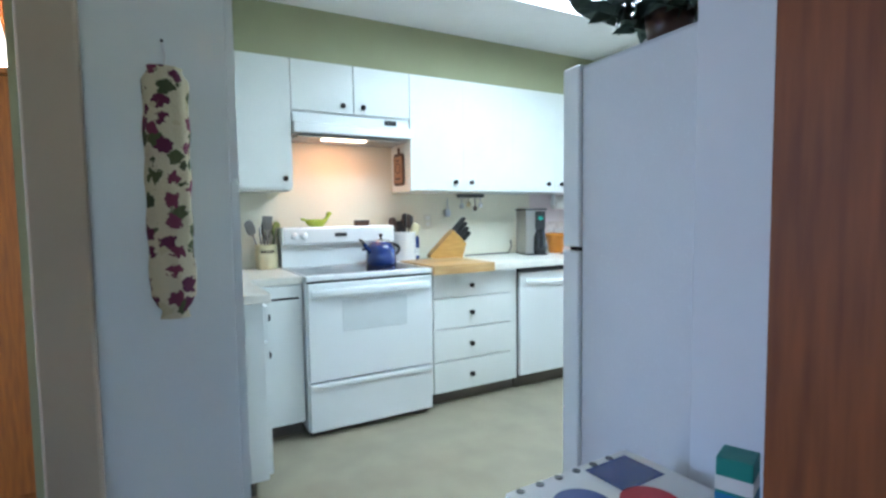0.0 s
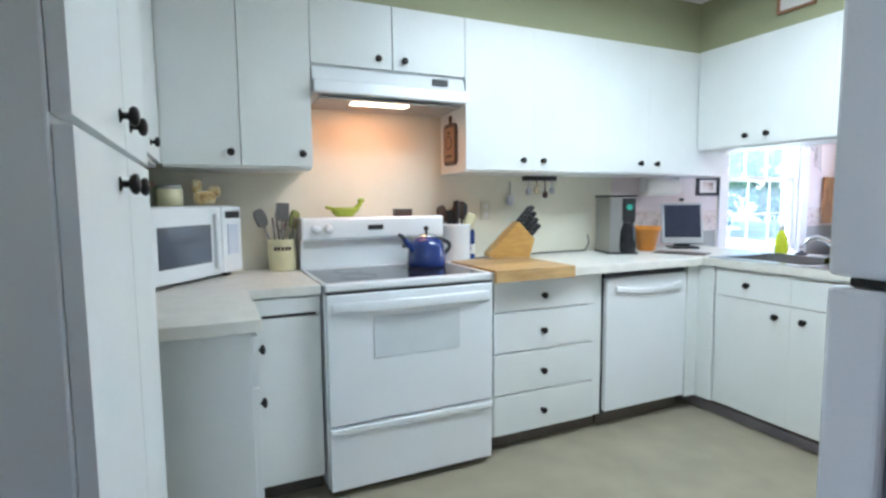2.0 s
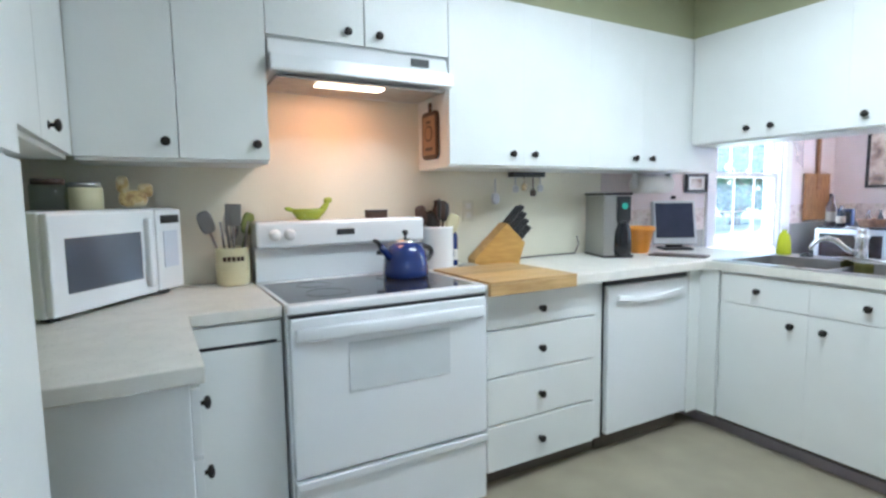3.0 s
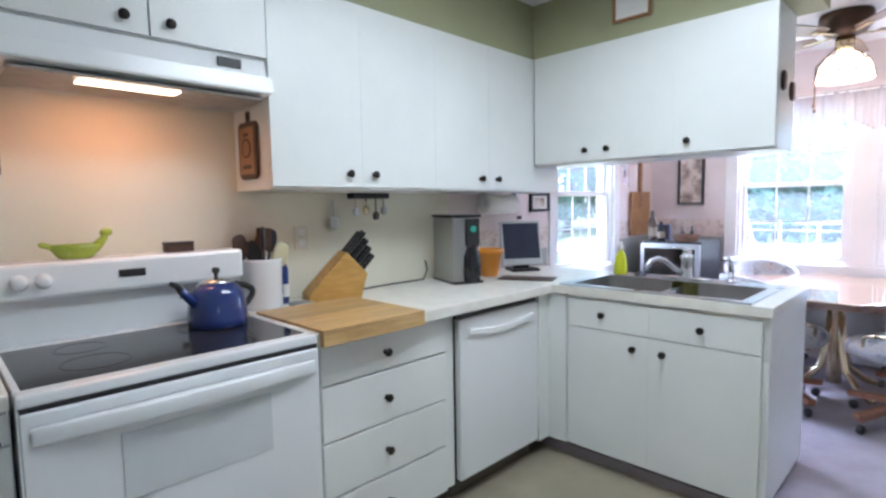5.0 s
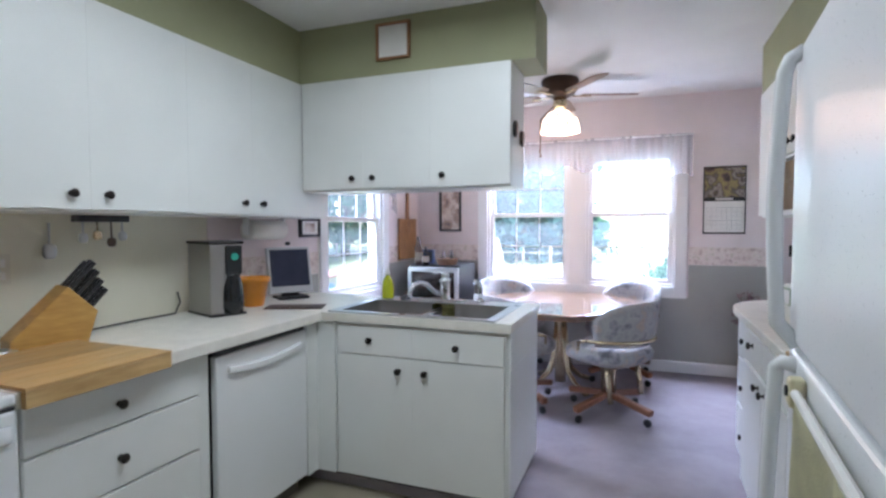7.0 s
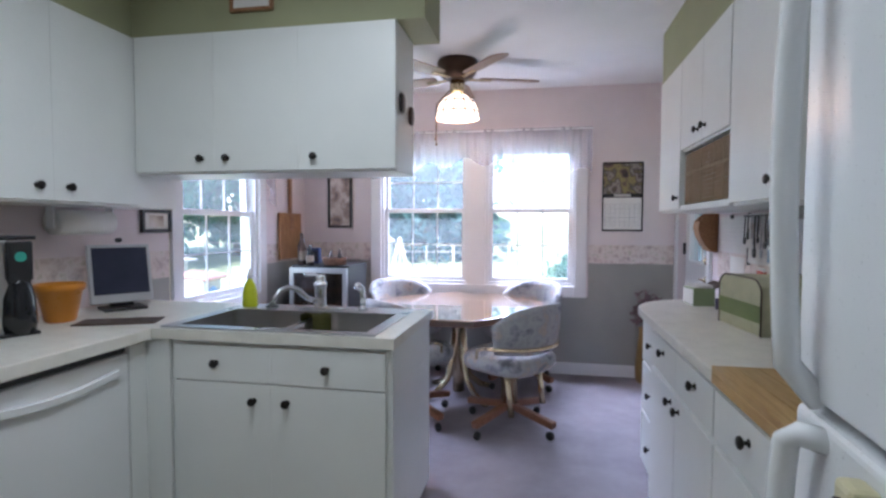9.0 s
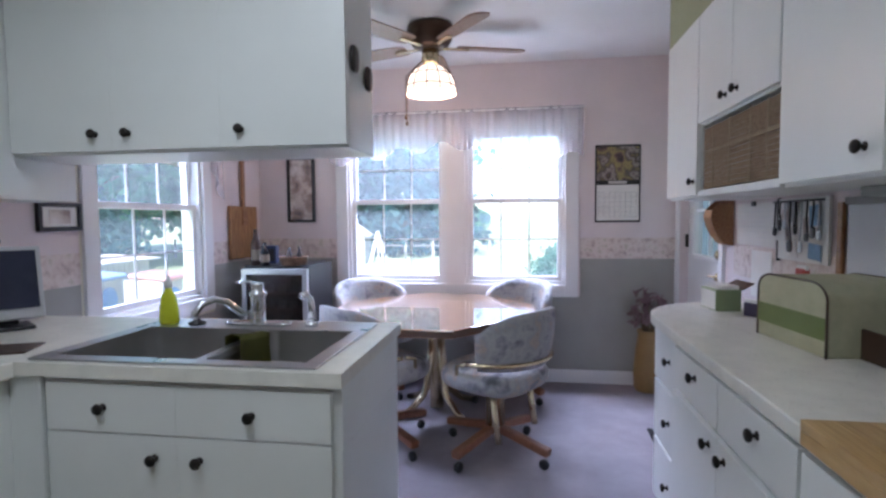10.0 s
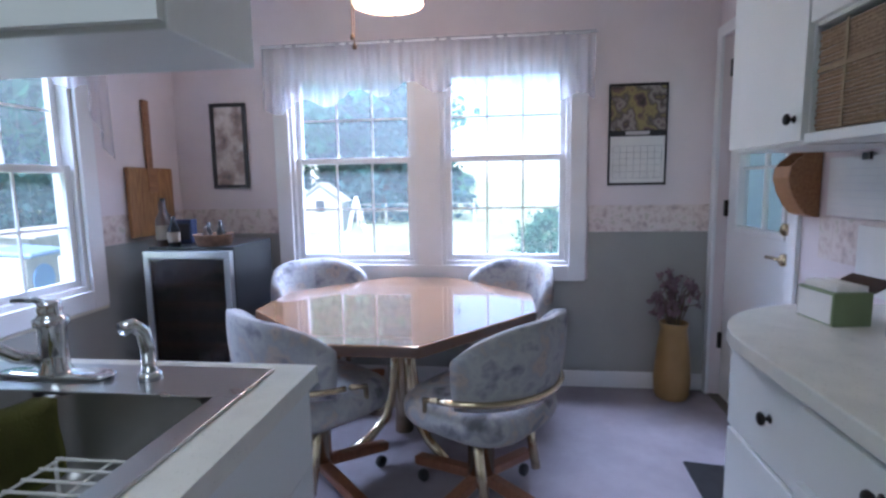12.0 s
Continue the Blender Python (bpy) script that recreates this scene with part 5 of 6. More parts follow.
part("column", lathe([(0, 0), (0.030, 0), (0.032, 0.012), (0.026, 0.02), (0.026, 0.105), (0.032, 0.110), (0.032, 0.122), (0.026, 0.126), (0.020, 0.134), (0.023, 0.142), (0.020, 0.150), (0.022, 0.158), (0, 0.162)], 22), CHROME, fc, "", True)
part("spout", tube([(-0.01, 0.015, 0.035), (-0.045, 0.045, 0.055), (-0.085, 0.075, 0.098), (-0.12, 0.10, 0.112), (-0.155, 0.125, 0.10), (-0.175, 0.14, 0.07), (-0.178, 0.142, 0.052)], 0.0135, 12, 0.012), CHROME, fc, "", True)
part("lever", tube([(0, 0, 0.15), (0.005, 0.03, 0.16), (0.0, 0.085, 0.158)], 0.007, 10, 0.005), CHROME, fc, "", True)
sp = thing("side_sprayer", "chrome side sprayer on the sink deck", "sprayer", m=pose(3.475, 2.28, 0.923))
part("base", lathe([(0, 0), (0.024, 0), (0.022, 0.012), (0.014, 0.018), (0, 0.018)], 18), CHROME, sp, "", True)
part("wand", tube([(0, 0, 0.015), (0, 0, 0.07), (-0.004, 0.004, 0.10), (-0.02, 0.014, 0.118), (-0.04, 0.02, 0.114)], 0.013, 12, 0.015), CHROME, sp, "", True)
sd = thing("soap_bottle", "bottle of yellow-green dish soap beside the sink", "soap bottle", m=pose(3.46, 2.845, 0.923))
part("bottle", moved(lathe([(0, 0), (0.034, 0), (0.038, 0.01), (0.036, 0.06), (0.028, 0.105), (0.013, 0.128), (0.012, 0.14), (0, 0.14)], 22), Matrix.Diagonal((0.75, 1.0, 1.0, 1.0))), mat("yellow_soap", (0.62, 0.68, 0.03), 0.2, 0.06, 8, 0.0), sd, "yellow-green soap", True)
part("cap", lathe([(0, 0.138), (0.015, 0.138), (0.015, 0.158), (0.008, 0.165), (0.008, 0.182), (0, 0.184)], 16), PAPER, sd, "pale cap", True)
st = solid("sink_stopper", lathe([(0, 0), (0.03, 0), (0.032, 0.008), (0.012, 0.016), (0.012, 0.024), (0, 0.026)], 20), BLACK, "black rubber sink stopper", "stopper", smooth=True)
st.location = (3.46, 2.73, 0.923)
# green cloth over the divider
bm = bmesh.new()
cols, rows = 10, 16
gv = []
for i in range(cols + 1):
    row = []
    for j in range(rows + 1):
        u, v = i / cols, j / rows
        x = 3.185 + 0.19 * u + 0.004 * math.sin(9 * v)
        s_ = v * 0.34 - 0.09
        if s_ < 0:
            y, z = 2.453, 0.923 + s_
        elif s_ < 0.034:
            y, z = 2.453 - s_ * 1.55, 0.923
        else:
            y, z = 2.399 - 0.006 * math.sin(6 * u + 3), 0.923 - (s_ - 0.034) * 0.70
        bunch = 0.032 * (1 - u) ** 1.5 * max(0.0, 1 - abs(s_ - 0.017) / 0.10)
        row.append(bm.verts.new((x, y + 0.003 * math.sin(12 * u), z + bunch)))
    gv.append(row)
for i in range(cols):
    for j in range(rows):
        bm.faces.new((gv[i][j], gv[i + 1][j], gv[i + 1][j + 1], gv[i][j + 1]))
bmesh.ops.solidify(bm, geom=bm.faces[:], thickness=0.007)
solid("dish_cloth", bm, mat("green_cloth", (0.19, 0.19, 0.05), 0.95, 0.15, 12, 0.1, fine=200), "olive green dish cloth hung over the sink divider", "cloth", smooth=True)
rk = thing("sink_rack", "white wire rack in the sink bowl", "rack")
for i in range(9):
    part("wire", tube([(3.06 + 0.034 * i, 2.14, 0.825), (3.06 + 0.034 * i, 2.37, 0.825)], 0.003, 6), PAPER, rk)
for y in (2.16, 2.265, 2.37):
    part("cross_wire", tube([(3.05, y, 0.820), (3.345, y, 0.820)], 0.003, 6), PAPER, rk)
for x in (3.07, 3.325):
    for y in (2.165, 2.365):
        part("foot", tube([(x, y, 0.746), (x, y, 0.822)], 0.004, 6), PAPER, rk)

# ---- hall things ----
bag = thing("bag_holder", "grape-print fabric bag holder hanging on the pantry side", "bag holder", m=pose(0.108, 1.458, 0.0))
BAGCLOTH = print_cloth("grape_print_cloth", (0.66, 0.58, 0.38), [(0.10, 0.015, 0.045), (0.055, 0.065, 0.025), (0.16, 0.03, 0.06), (0.075, 0.085, 0.03), (0.50, 0.43, 0.26)], 27)
prof = [(0.010, 1.572), (0.035, 1.568)]
for i in range(25):
    z = 1.56 - 0.51 * i / 24
    prof.append((0.045 + 0.0018 * math.sin(i * 1.3) + (-0.012 if i in (0, 24) else 0), z))
prof += [(0.025, 1.04), (0.03, 1.022)]
bm = lathe(prof, 30)
for v in bm.verts:
    v.co.y *= 0.72
    a = math.atan2(v.co.y, v.co.x)
    k = 1 + 0.05 * math.sin(7 * a + 9 * v.co.z)
    v.co.x *= k
    v.co.y *= k
part("tube", bm, BAGCLOTH, bag, "grape-print cloth tube", True)
part("loop", tube([(0, 0, 1.567), (0.004, 0.02, 1.60), (0, 0.043, 1.635)], 0.003, 6), PAPER, bag)
part("nail", tube([(0, 0.03, 1.635), (0, 0.049, 1.635)], 0.003, 6), BLACK, bag)

stand = thing("side_stand", "low white stand beside the refrigerator", "stand")
part("top", box(0.56, 0.955, 0.50, 0.90, 0.705, 0.725, 0.003), CAB, stand)
for x in (0.58, 0.935):
    for y in (0.52, 0.88):
        part("leg", box(x - 0.015, x + 0.015, y - 0.015, y + 0.015, FLOOR, 0.705, 0.002), CAB, stand)
mg = thing("board_game_box", "colourful cardboard box with red and blue pictures", "box", m=pose(0.735, 0.772, 0.726, 0, 0, 2))
part("box_body", box(-0.155, 0.155, -0.10, 0.10, 0, 0.035, 0.003), PAPER, mg)
part("blue_panel", box(0.02, 0.13, -0.01, 0.08, 0.0345, 0.0365), BLUEENAMEL, mg)
part("red_panel", moved(lathe([(0, 0), (0.05, 0), (0.05, 0.002), (0, 0.002)], 22), Matrix.Translation((0.03, -0.055, 0.0345))), mat("red_print", (0.55, 0.03, 0.04), 0.5, 0.1), mg)
part("blue_disc", moved(lathe([(0, 0), (0.05, 0), (0.05, 0.002), (0, 0.002)], 22), Matrix.Translation((-0.07, 0.0, 0.0345))), mat("blue_print", (0.05, 0.09, 0.3), 0.5, 0.1), mg)
for i in range(6):
    part("dark_dot", moved(lathe([(0, 0), (0.008, 0), (0.008, 0.002), (0, 0.002)], 12), Matrix.Translation((-0.13 + 0.045 * i, 0.088, 0.0345))), BLACK, mg)
tb = thing("tissue_box", "teal and white cardboard carton on the stand", "carton", m=pose(0.82, 0.605, 0.726, 0, 0, 20))
part("carton", box(-0.027, 0.027, -0.025, 0.025, 0, 0.15, 0.002), mat("teal_card", (0.03, 0.26, 0.22), 0.5, 0.1), tb)
part("label", box(-0.0275, 0.0275, -0.0255, 0.0255, 0.10, 0.122), PAPER, tb, "white printed band")
part("blue_band", box(-0.0275, 0.0275, -0.0255, 0.0255, 0.03, 0.095), mat("blue_card", (0.04, 0.20, 0.42), 0.5, 0.1), tb, "blue printed band")

# ---- plant on the refrigerator ----
LEAF = mat("dusty_leaf", (0.06, 0.09, 0.06), 0.6, 0.25, 9, 0.02)
pl = thing("trailing_plant", "dark green leafy plant in a pot on the refrigerator", "plant", m=pose(1.14, 0.98, 1.632))
part("pot", lathe([(0, 0), (0.045, 0), (0.055, 0.07), (0.048, 0.07), (0, 0.06)], 20), DARKWOOD, pl, "", True)
bm = bmesh.new()
rng = random.Random(5)
for i in range(260):
    c = Vector((rng.gauss(0, 0.075), rng.gauss(0, 0.07), 0.06 + abs(rng.gauss(0, 0.07))))
    m = Matrix.Translation(c) @ Euler((rng.uniform(-1, 1), rng.uniform(-1, 1), rng.uniform(0, 6.3))).to_matrix().to_4x4()
    w_, l_ = rng.uniform(0.012, 0.022), rng.uniform(0.03, 0.055)
    q = [m @ Vector(p) for p in ((0, -l_, 0), (w_, -0.2 * l_, 0.006), (w_ * 0.7, 0.5 * l_, 0.004), (0, l_, -0.004), (-w_ * 0.7, 0.5 * l_, 0.004), (-w_, -0.2 * l_, 0.006))]
    bm.faces.new([bm.verts.new(p) for p in q])
part("foliage", bm, LEAF, pl, "small dark leaves")
tw = thing("hand_towel", "pale yellow hand towel hung on the refrigerator door", "towel", m=VIEWTURN)
bm = bmesh.new()
gv = []
for i in range(13):
    row = []
    for j in range(13):
        u, v = i / 12, j / 12
        row.append(bm.verts.new((FX1 - 0.165 - 0.36 * u, FY + 0.014 + 0.007 * math.sin(9 * u + 2 * v), 1.100 - 0.48 * v + 0.004 * math.sin(7 * u))))
    gv.append(row)
for i in range(12):
    for j in range(12):
        bm.faces.new((gv[i][j], gv[i + 1][j], gv[i + 1][j + 1], gv[i][j + 1]))
bmesh.ops.solidify(bm, geom=bm.faces[:], thickness=0.006)
part("cloth", bm, mat("yellow_towel", (0.80, 0.77, 0.52), 0.95, 0.1, 14, 0.1, fine=250), tw, "", True)
part("bar", tube([(FX1 - 0.155, FY + 0.014, 1.103), (FX1 - 0.58, FY + 0.014, 1.103)], 0.007, 8), PAPER, tw, "white towel bar")
for x in (FX1 - 0.158, FX1 - 0.58):
    part("bracket", box(x - 0.016, x + 0.016, FY, FY + 0.022, 1.080, 1.123, 0.006), CREAM, tw, "cream towel bar bracket")
    part("bracket_boss", moved(lathe([(0, 0), (0.008, 0), (0.008, 0.003), (0, 0.004)], 12), Matrix.Translation((x, FY + 0.022, 1.103)) @ pose(0, 0, 0, -90)), BLACK, tw)

# ---- ceiling light panel ----
cp = thing("ceiling_light", "long fluorescent ceiling light with a white diffuser", "ceiling light")
part("frame", join(box(1.46, 2.76, 1.86, 1.885, 2.405, CEILING, 0.003), box(1.46, 2.76, 2.515, 2.54, 2.405, CEILING, 0.003), box(1.46, 1.485, 1.885, 2.515, 2.405, CEILING, 0.003), box(2.735, 2.76, 1.885, 2.515, 2.405, CEILING, 0.003)), TRIM, cp)
part("diffuser", box(1.485, 2.735, 1.885, 2.515, 2.415, 2.43), glow("lit_diffuser", (0.95, 1.0, 1.0), 0.95), cp, "lit white diffuser")

# ---- right-hand worktop ----
wb = thing("woven_shade", "woven brown rattan shade covering an open shelf", "woven shade")
WOVEN = mat("rattan", (0.36, 0.26, 0.17), 0.8, 0.2, 14, 0.1, stretch=(9, 1, 9), color2=(0.22, 0.15, 0.09))
for i in range(26):
    z = 1.435 + i * 0.0098
    part("reed", tube([(3.362, 0.738 + 0.003 * (i % 2), z), (3.71, 0.740 - 0.003 * (i % 2), z + 0.001), (4.062, 0.738 + 0.003 * (i % 2), z)], 0.0052, 6), WOVEN, wb)
for x in (3.47, 3.60, 3.78, 3.95):
    part("warp_band", box(x - 0.004, x + 0.004, 0.7445, 0.7465, 1.43, 1.69), mat("pale_rattan_%d" % int(x * 100), (0.42, 0.34, 0.22), 0.8, 0.15, 20, 0.05), wb)
part("weft_band", box(3.365, 4.06, 0.747, 0.7485, 1.578, 1.588), mat("pale_reed", (0.40, 0.31, 0.20), 0.8, 0.15, 20, 0.05), wb)
setting("shelf_board", box(3.346, 4.077, SOUTH, 0.762, 1.398, 1.425, 0.003), CAB, "white open shelf behind the woven shade", "shelf")

TOASTCLOTH = mat("cream_quilted_cloth", (0.50, 0.49, 0.33), 0.9, 0.08, 20, 0.1, fine=120)
tc = thing("toaster_cover", "quilted cream and green toaster cover on the worktop", "toaster cover", m=pose(3.415, 0.565, COUNTER, 0, 0, 96) @ Matrix.Diagonal((0.80, 1.42, 0.97, 1.0)))
arch = [(-0.12, 0.0)] + [(-0.12 + 0.05 * (1 - math.cos(a)), 0.165 + 0.05 * math.sin(a)) for a in [math.pi / 2 * i / 6 for i in range(7)]] + [(0.07 + 0.05 * math.sin(a), 0.165 + 0.05 * math.cos(a)) for a in [math.pi / 2 * i / 6 for i in range(7)]] + [(0.12, 0.0)]
bm = prism(arch, -0.17, 0.17, 0.006)
part("cover", moved(bm, Matrix(((0, 0, 1, 0), (1, 0, 0, 0), (0, 1, 0, 0), (0, 0, 0, 1)))), TOASTCLOTH, tc)
part("green_band", box(0.168, 0.1725, -0.118, 0.118, 0.05, 0.115, 0.001), GREEN, tc, "olive green band")
part("green_band", box(-0.1725, -0.168, -0.118, 0.118, 0.05, 0.115, 0.001), GREEN, tc, "olive green band")
for x in (-0.17, 0.17):
    part("piping", tube([(x, p, q) for p, q in arch], 0.0035, 8), DARKWOOD, tc, "dark piping", True)
br = thing("wooden_tray", "dark brown wooden tray box on the worktop", "box", m=pose(3.16, 0.50, COUNTER, 0, 0, 3))
part("side", box(-0.13, 0.13, 0.075, 0.085, 0.0, 0.085, 0.002), DARKWOOD, br)
part("side", box(-0.13, 0.13, -0.085, -0.075, 0.0, 0.085, 0.002), DARKWOOD, br)
part("end", box(-0.13, -0.12, -0.075, 0.075, 0.0, 0.085, 0.002), DARKWOOD, br)
part("end", box(0.12, 0.13, -0.075, 0.075, 0.0, 0.085, 0.002), DARKWOOD, br)
part("bottom", box(-0.12, 0.12, -0.075, 0.075, 0.0, 0.008), DARKWOOD, br)
gb = thing("recipe_box", "small pale green recipe box on the worktop", "box", m=pose(4.06, 0.665, COUNTER, 0, 0, 6) @ Matrix.Scale(0.95, 4))
part("body", box(-0.075, 0.075, -0.055, 0.055, 0, 0.095, 0.003), mat("pale_green_tin", (0.28, 0.36, 0.20), 0.45, 0.08), gb)
for k in range(7):
    part("index_card", box(-0.066, 0.066, -0.046 + 0.014 * k, -0.044 + 0.014 * k, 0.06, 0.112 + 0.002 * (k % 3)), PAPER, gb)
part("side_label", box(-0.070, 0.070, 0.0545, 0.0565, 0.006, 0.088), PAPER, gb, "pale paper side")
part("lid", moved(box(-0.077, 0.077, -0.003, 0.003, 0, 0.06, 0.001), Matrix.Translation((0, -0.055, 0.095)) @ pose(0, 0, 0, 62)), DARKWOOD, gb, "dark lid standing open")
rb = thing("butcher_block_board", "maple butcher-block board on the worktop beside the refrigerator", "cutting board")
for i in range(8):
    part("plank", box(2.05, 2.70, 0.54 + i * 0.058, 0.54 + (i + 1) * 0.058 - 0.0008, 0.9165, 0.936, 0.0015), BUTCHER, rb)
part("front_edge", box(2.05, 2.70, 0.9935, 1.0032, 0.888, 0.9155, 0.002), BUTCHER, rb, "thick maple front edge")
lh = thing("letter_holder", "honey-stained wooden letter holder with a rounded front", "letter holder", m=pose(4.69, SOUTH + 0.004, 1.16) @ Matrix.Diagonal((0.8, 0.9, 0.95, 1.0)))
curve = [(0.02, 0.0), (0.055, 0.012), (0.085, 0.05), (0.112, 0.10), (0.128, 0.155), (0.120, 0.20), (0.095, 0.225), (0.070, 0.245), (0.045, 0.262), (0.0, 0.265)]
SIDEWAYS = Matrix(((0, 0, 1, 0), (1, 0, 0, 0), (0, 1, 0, 0), (0, 0, 0, 1)))
for x in (-0.075, 0.066):
    part("side", moved(prism([(0, 0)] + curve, x, x + 0.009, 0.0015), SIDEWAYS), OAK, lh)
part("back", box(-0.0655, 0.0655, 0.0, 0.010, 0.0, 0.262, 0.002), OAK, lh)
for (y0, z0), (y1, z1) in zip(curve[:6], curve[1:6]):
    ny, nz = z1 - z0, y0 - y1
    q = 0.008 / math.hypot(ny, nz)
    part("front_slat", moved(prism([(y0, z0), (y1, z1), (y1 - ny * q, z1 - nz * q), (y0 - ny * q, z0 - nz * q)], -0.0655, 0.0655), SIDEWAYS), LIGHTOAK, lh, "lighter honey-stained front")
pp = thing("note_board", "wall board covered with pinned papers and a blue picture", "notice board")
part("board", box(3.74, 4.12, SOUTH + 0.005, SOUTH + 0.017, 1.13, 1.385, 0.002), PAPER, pp)
rng = random.Random(3)
for i in range(9):
    x, z, w_, h_ = rng.uniform(3.76, 4.02), rng.uniform(1.14, 1.30), rng.uniform(0.05, 0.10), rng.uniform(0.05, 0.09)
    part("note", moved(box(0, w_, 0, 0.002, 0, h_), pose(x, SOUTH + 0.0175 + 0.0022 * i, z, 0, rng.uniform(-8, 8))), (PAPER, mat("blue_note", (0.25, 0.42, 0.62), 0.7, 0.2, 30), mat("grey_note", (0.45, 0.46, 0.48), 0.7, 0.2, 60), PICTURE)[i % 4], pp)
part("dark_edge", box(4.118, 4.126, SOUTH + 0.005, SOUTH + 0.02, 1.12, 1.39), BLACK, pp)
hk = thing("utensil_hooks", "dark wire hooks with hanging kitchen tools on the wall", "hook rack")
part("rail", tube([(3.72, SOUTH + 0.046, 1.372), (4.10, SOUTH + 0.046, 1.372)], 0.004, 6), BLACK, hk)
rng = random.Random(12)
for i in range(9):
    x, l_ = 3.74 + 0.042 * i, rng.uniform(0.06, 0.17)
    k_ = part("tool", tube([(x, SOUTH + 0.048, 1.368), (x + rng.uniform(-0.006, 0.006), SOUTH + 0.050, 1.368 - l_ * 0.5), (x + rng.uniform(-0.012, 0.012), SOUTH + 0.050, 1.368 - l_)], 0.0035, 6), BLACK if i % 3 else STEEL, hk, "thin dark handle", True)
    part("tool_head", moved(pad(rng.uniform(0.02, 0.038), 0.010, rng.uniform(0.03, 0.05), 0), Matrix.Translation((x, SOUTH + 0.050, 1.352 - l_))), BLACK if i % 3 else STEEL, k_, "", True)
rp = solid("wooden_paddle", box(3.655, 3.685, SOUTH + 0.006, SOUTH + 0.022, 1.08, 1.36, 0.004), OAK, "wooden paddle hung on the wall", "paddle")
mp = thing("message_board", "white message board on the wall behind the toaster", "message board")
part("panel", box(3.0, 3.63, SOUTH + 0.006, SOUTH + 0.016, 1.10, 1.35, 0.002), WHITEWALL, mp)
part("frame_top", box(2.99, 3.64, SOUTH + 0.006, SOUTH + 0.024, 1.35, 1.375, 0.003), mat("grey_rail", (0.25, 0.25, 0.25), 0.5), mp)
ul = solid("under_cabinet_light", box(2.90, 3.32, SOUTH + 0.05, SOUTH + 0.16, 1.365, 1.394, 0.004), mat("grey_metal", (0.30, 0.31, 0.30), 0.5), "grey under-cabinet light fixture, unlit", "light fixture")
for k, (x, c_, h_) in enumerate(((3.80, (0.50, 0.06, 0.04), 0.20), (3.86, (0.45, 0.42, 0.05), 0.10), (3.88, (0.045, 0.035, 0.08), 0.055))):
    s_ = thing("spice_packet", ("red", "yellow", "dark blue")[k] + " spice packet standing on the worktop", "packet", m=pose(x, 0.47 + 0.07 * k, COUNTER, 0, 0, 15 * k))
    part("packet", box(-0.03, 0.03, -0.012, 0.012, 0, h_, 0.004), mat("packet_%d" % k, c_, 0.5, 0.1), s_)
    part("fold", box(-0.031, 0.031, -0.006, 0.006, h_ - 0.006, h_ + 0.012, 0.002), PAPER, s_)
wp = thing("wall_planner", "large white planner sheet pinned on the wall", "planner")
part("sheet", box(4.16, 4.58, SOUTH + 0.0055, SOUTH + 0.0085, 1.172, 1.375, 0.001), PAPER, wp)
part("ruling", join(*[box(4.18, 4.56, SOUTH + 0.0086, SOUTH + 0.0092, 1.19 + 0.024 * k, 1.1912 + 0.024 * k) for k in range(7)]), mat("pale_ruling", (0.69, 0.69, 0.70), 0.8), wp, "faint ruled lines")
part("clip", box(4.36, 4.40, SOUTH + 0.0086, SOUTH + 0.016, 1.362, 1.385, 0.002), BLACK, wp)
ppr = solid("paper_sheet", box(4.19, 4.40, SOUTH + 0.002, SOUTH + 0.008, 0.93, 1.15, 0.001), PAPER, "white sheet of paper leaning on the wall", "paper")

# ---- dining nook ----
ca = thing("wall_calendar", "wall calendar with a colourful picture above a month page", "calendar")
part("picture_page", box(EAST - 0.010, EAST - 0.004, 0.672, 0.975, 1.575, 1.83), cells("calendar_print", [(0.04, 0.03, 0.03), (0.14, 0.09, 0.08), (0.30, 0.25, 0.10), (0.10, 0.08, 0.07), (0.32, 0.28, 0.25), (0.07, 0.05, 0.05), (0.30, 0.24, 0.10)], 8, 0.5, 0.0), ca, "garden picture page")
part("month_page", box(EAST - 0.010, EAST - 0.004, 0.672, 0.975, 1.29, 1.573), PAPER, ca, "white month page")
part("grid", join(*[box(EAST - 0.0115, EAST - 0.0098, 0.69, 0.957, 1.318 + 0.036 * k, 1.3195 + 0.036 * k) for k in range(6)], *[box(EAST - 0.0115, EAST - 0.0098, 0.69 + 0.038 * k, 0.6915 + 0.038 * k, 1.318, 1.50) for k in range(8)]), mat("grey_ink", (0.3, 0.3, 0.32), 0.7), ca)
part("heading", box(EAST - 0.0155, EAST - 0.0138, 0.76, 0.89, 1.56, 1.58), mat("pale_heading", (0.6, 0.57, 0.55), 0.7), ca)
part("side_binding", box(EAST - 0.013, EAST - 0.004, 0.664, 0.674, 1.292, 1.828), BLACK, ca, "dark edge")
part("side_binding", box(EAST - 0.013, EAST - 0.004, 0.973, 0.983, 1.292, 1.828), BLACK, ca, "dark edge")
for z0, z1 in ((1.828, 1.842), (1.278, 1.292), (1.552, 1.585)):
    part("binding", box(EAST - 0.014, EAST - 0.004, 0.664, 0.983, z0, z1), BLACK, ca)

va = thing("floor_vase", "tall ochre floor vase with dried flowers", "vase", m=pose(5.545, 0.62, CARPET_TOP) @ Matrix.Diagonal((1.0, 1.0, 1.18, 1.0)))
part("vase", lathe([(0, 0), (0.085, 0), (0.095, 0.02), (0.10, 0.10), (0.085, 0.25), (0.07, 0.34), (0.078, 0.37), (0.068, 0.37), (0.06, 0.34), (0, 0.33)], 28), mat("ochre_clay", (0.36, 0.22, 0.08), 0.5, 0.15, 6, 0.03), va, "ochre clay vase", True)
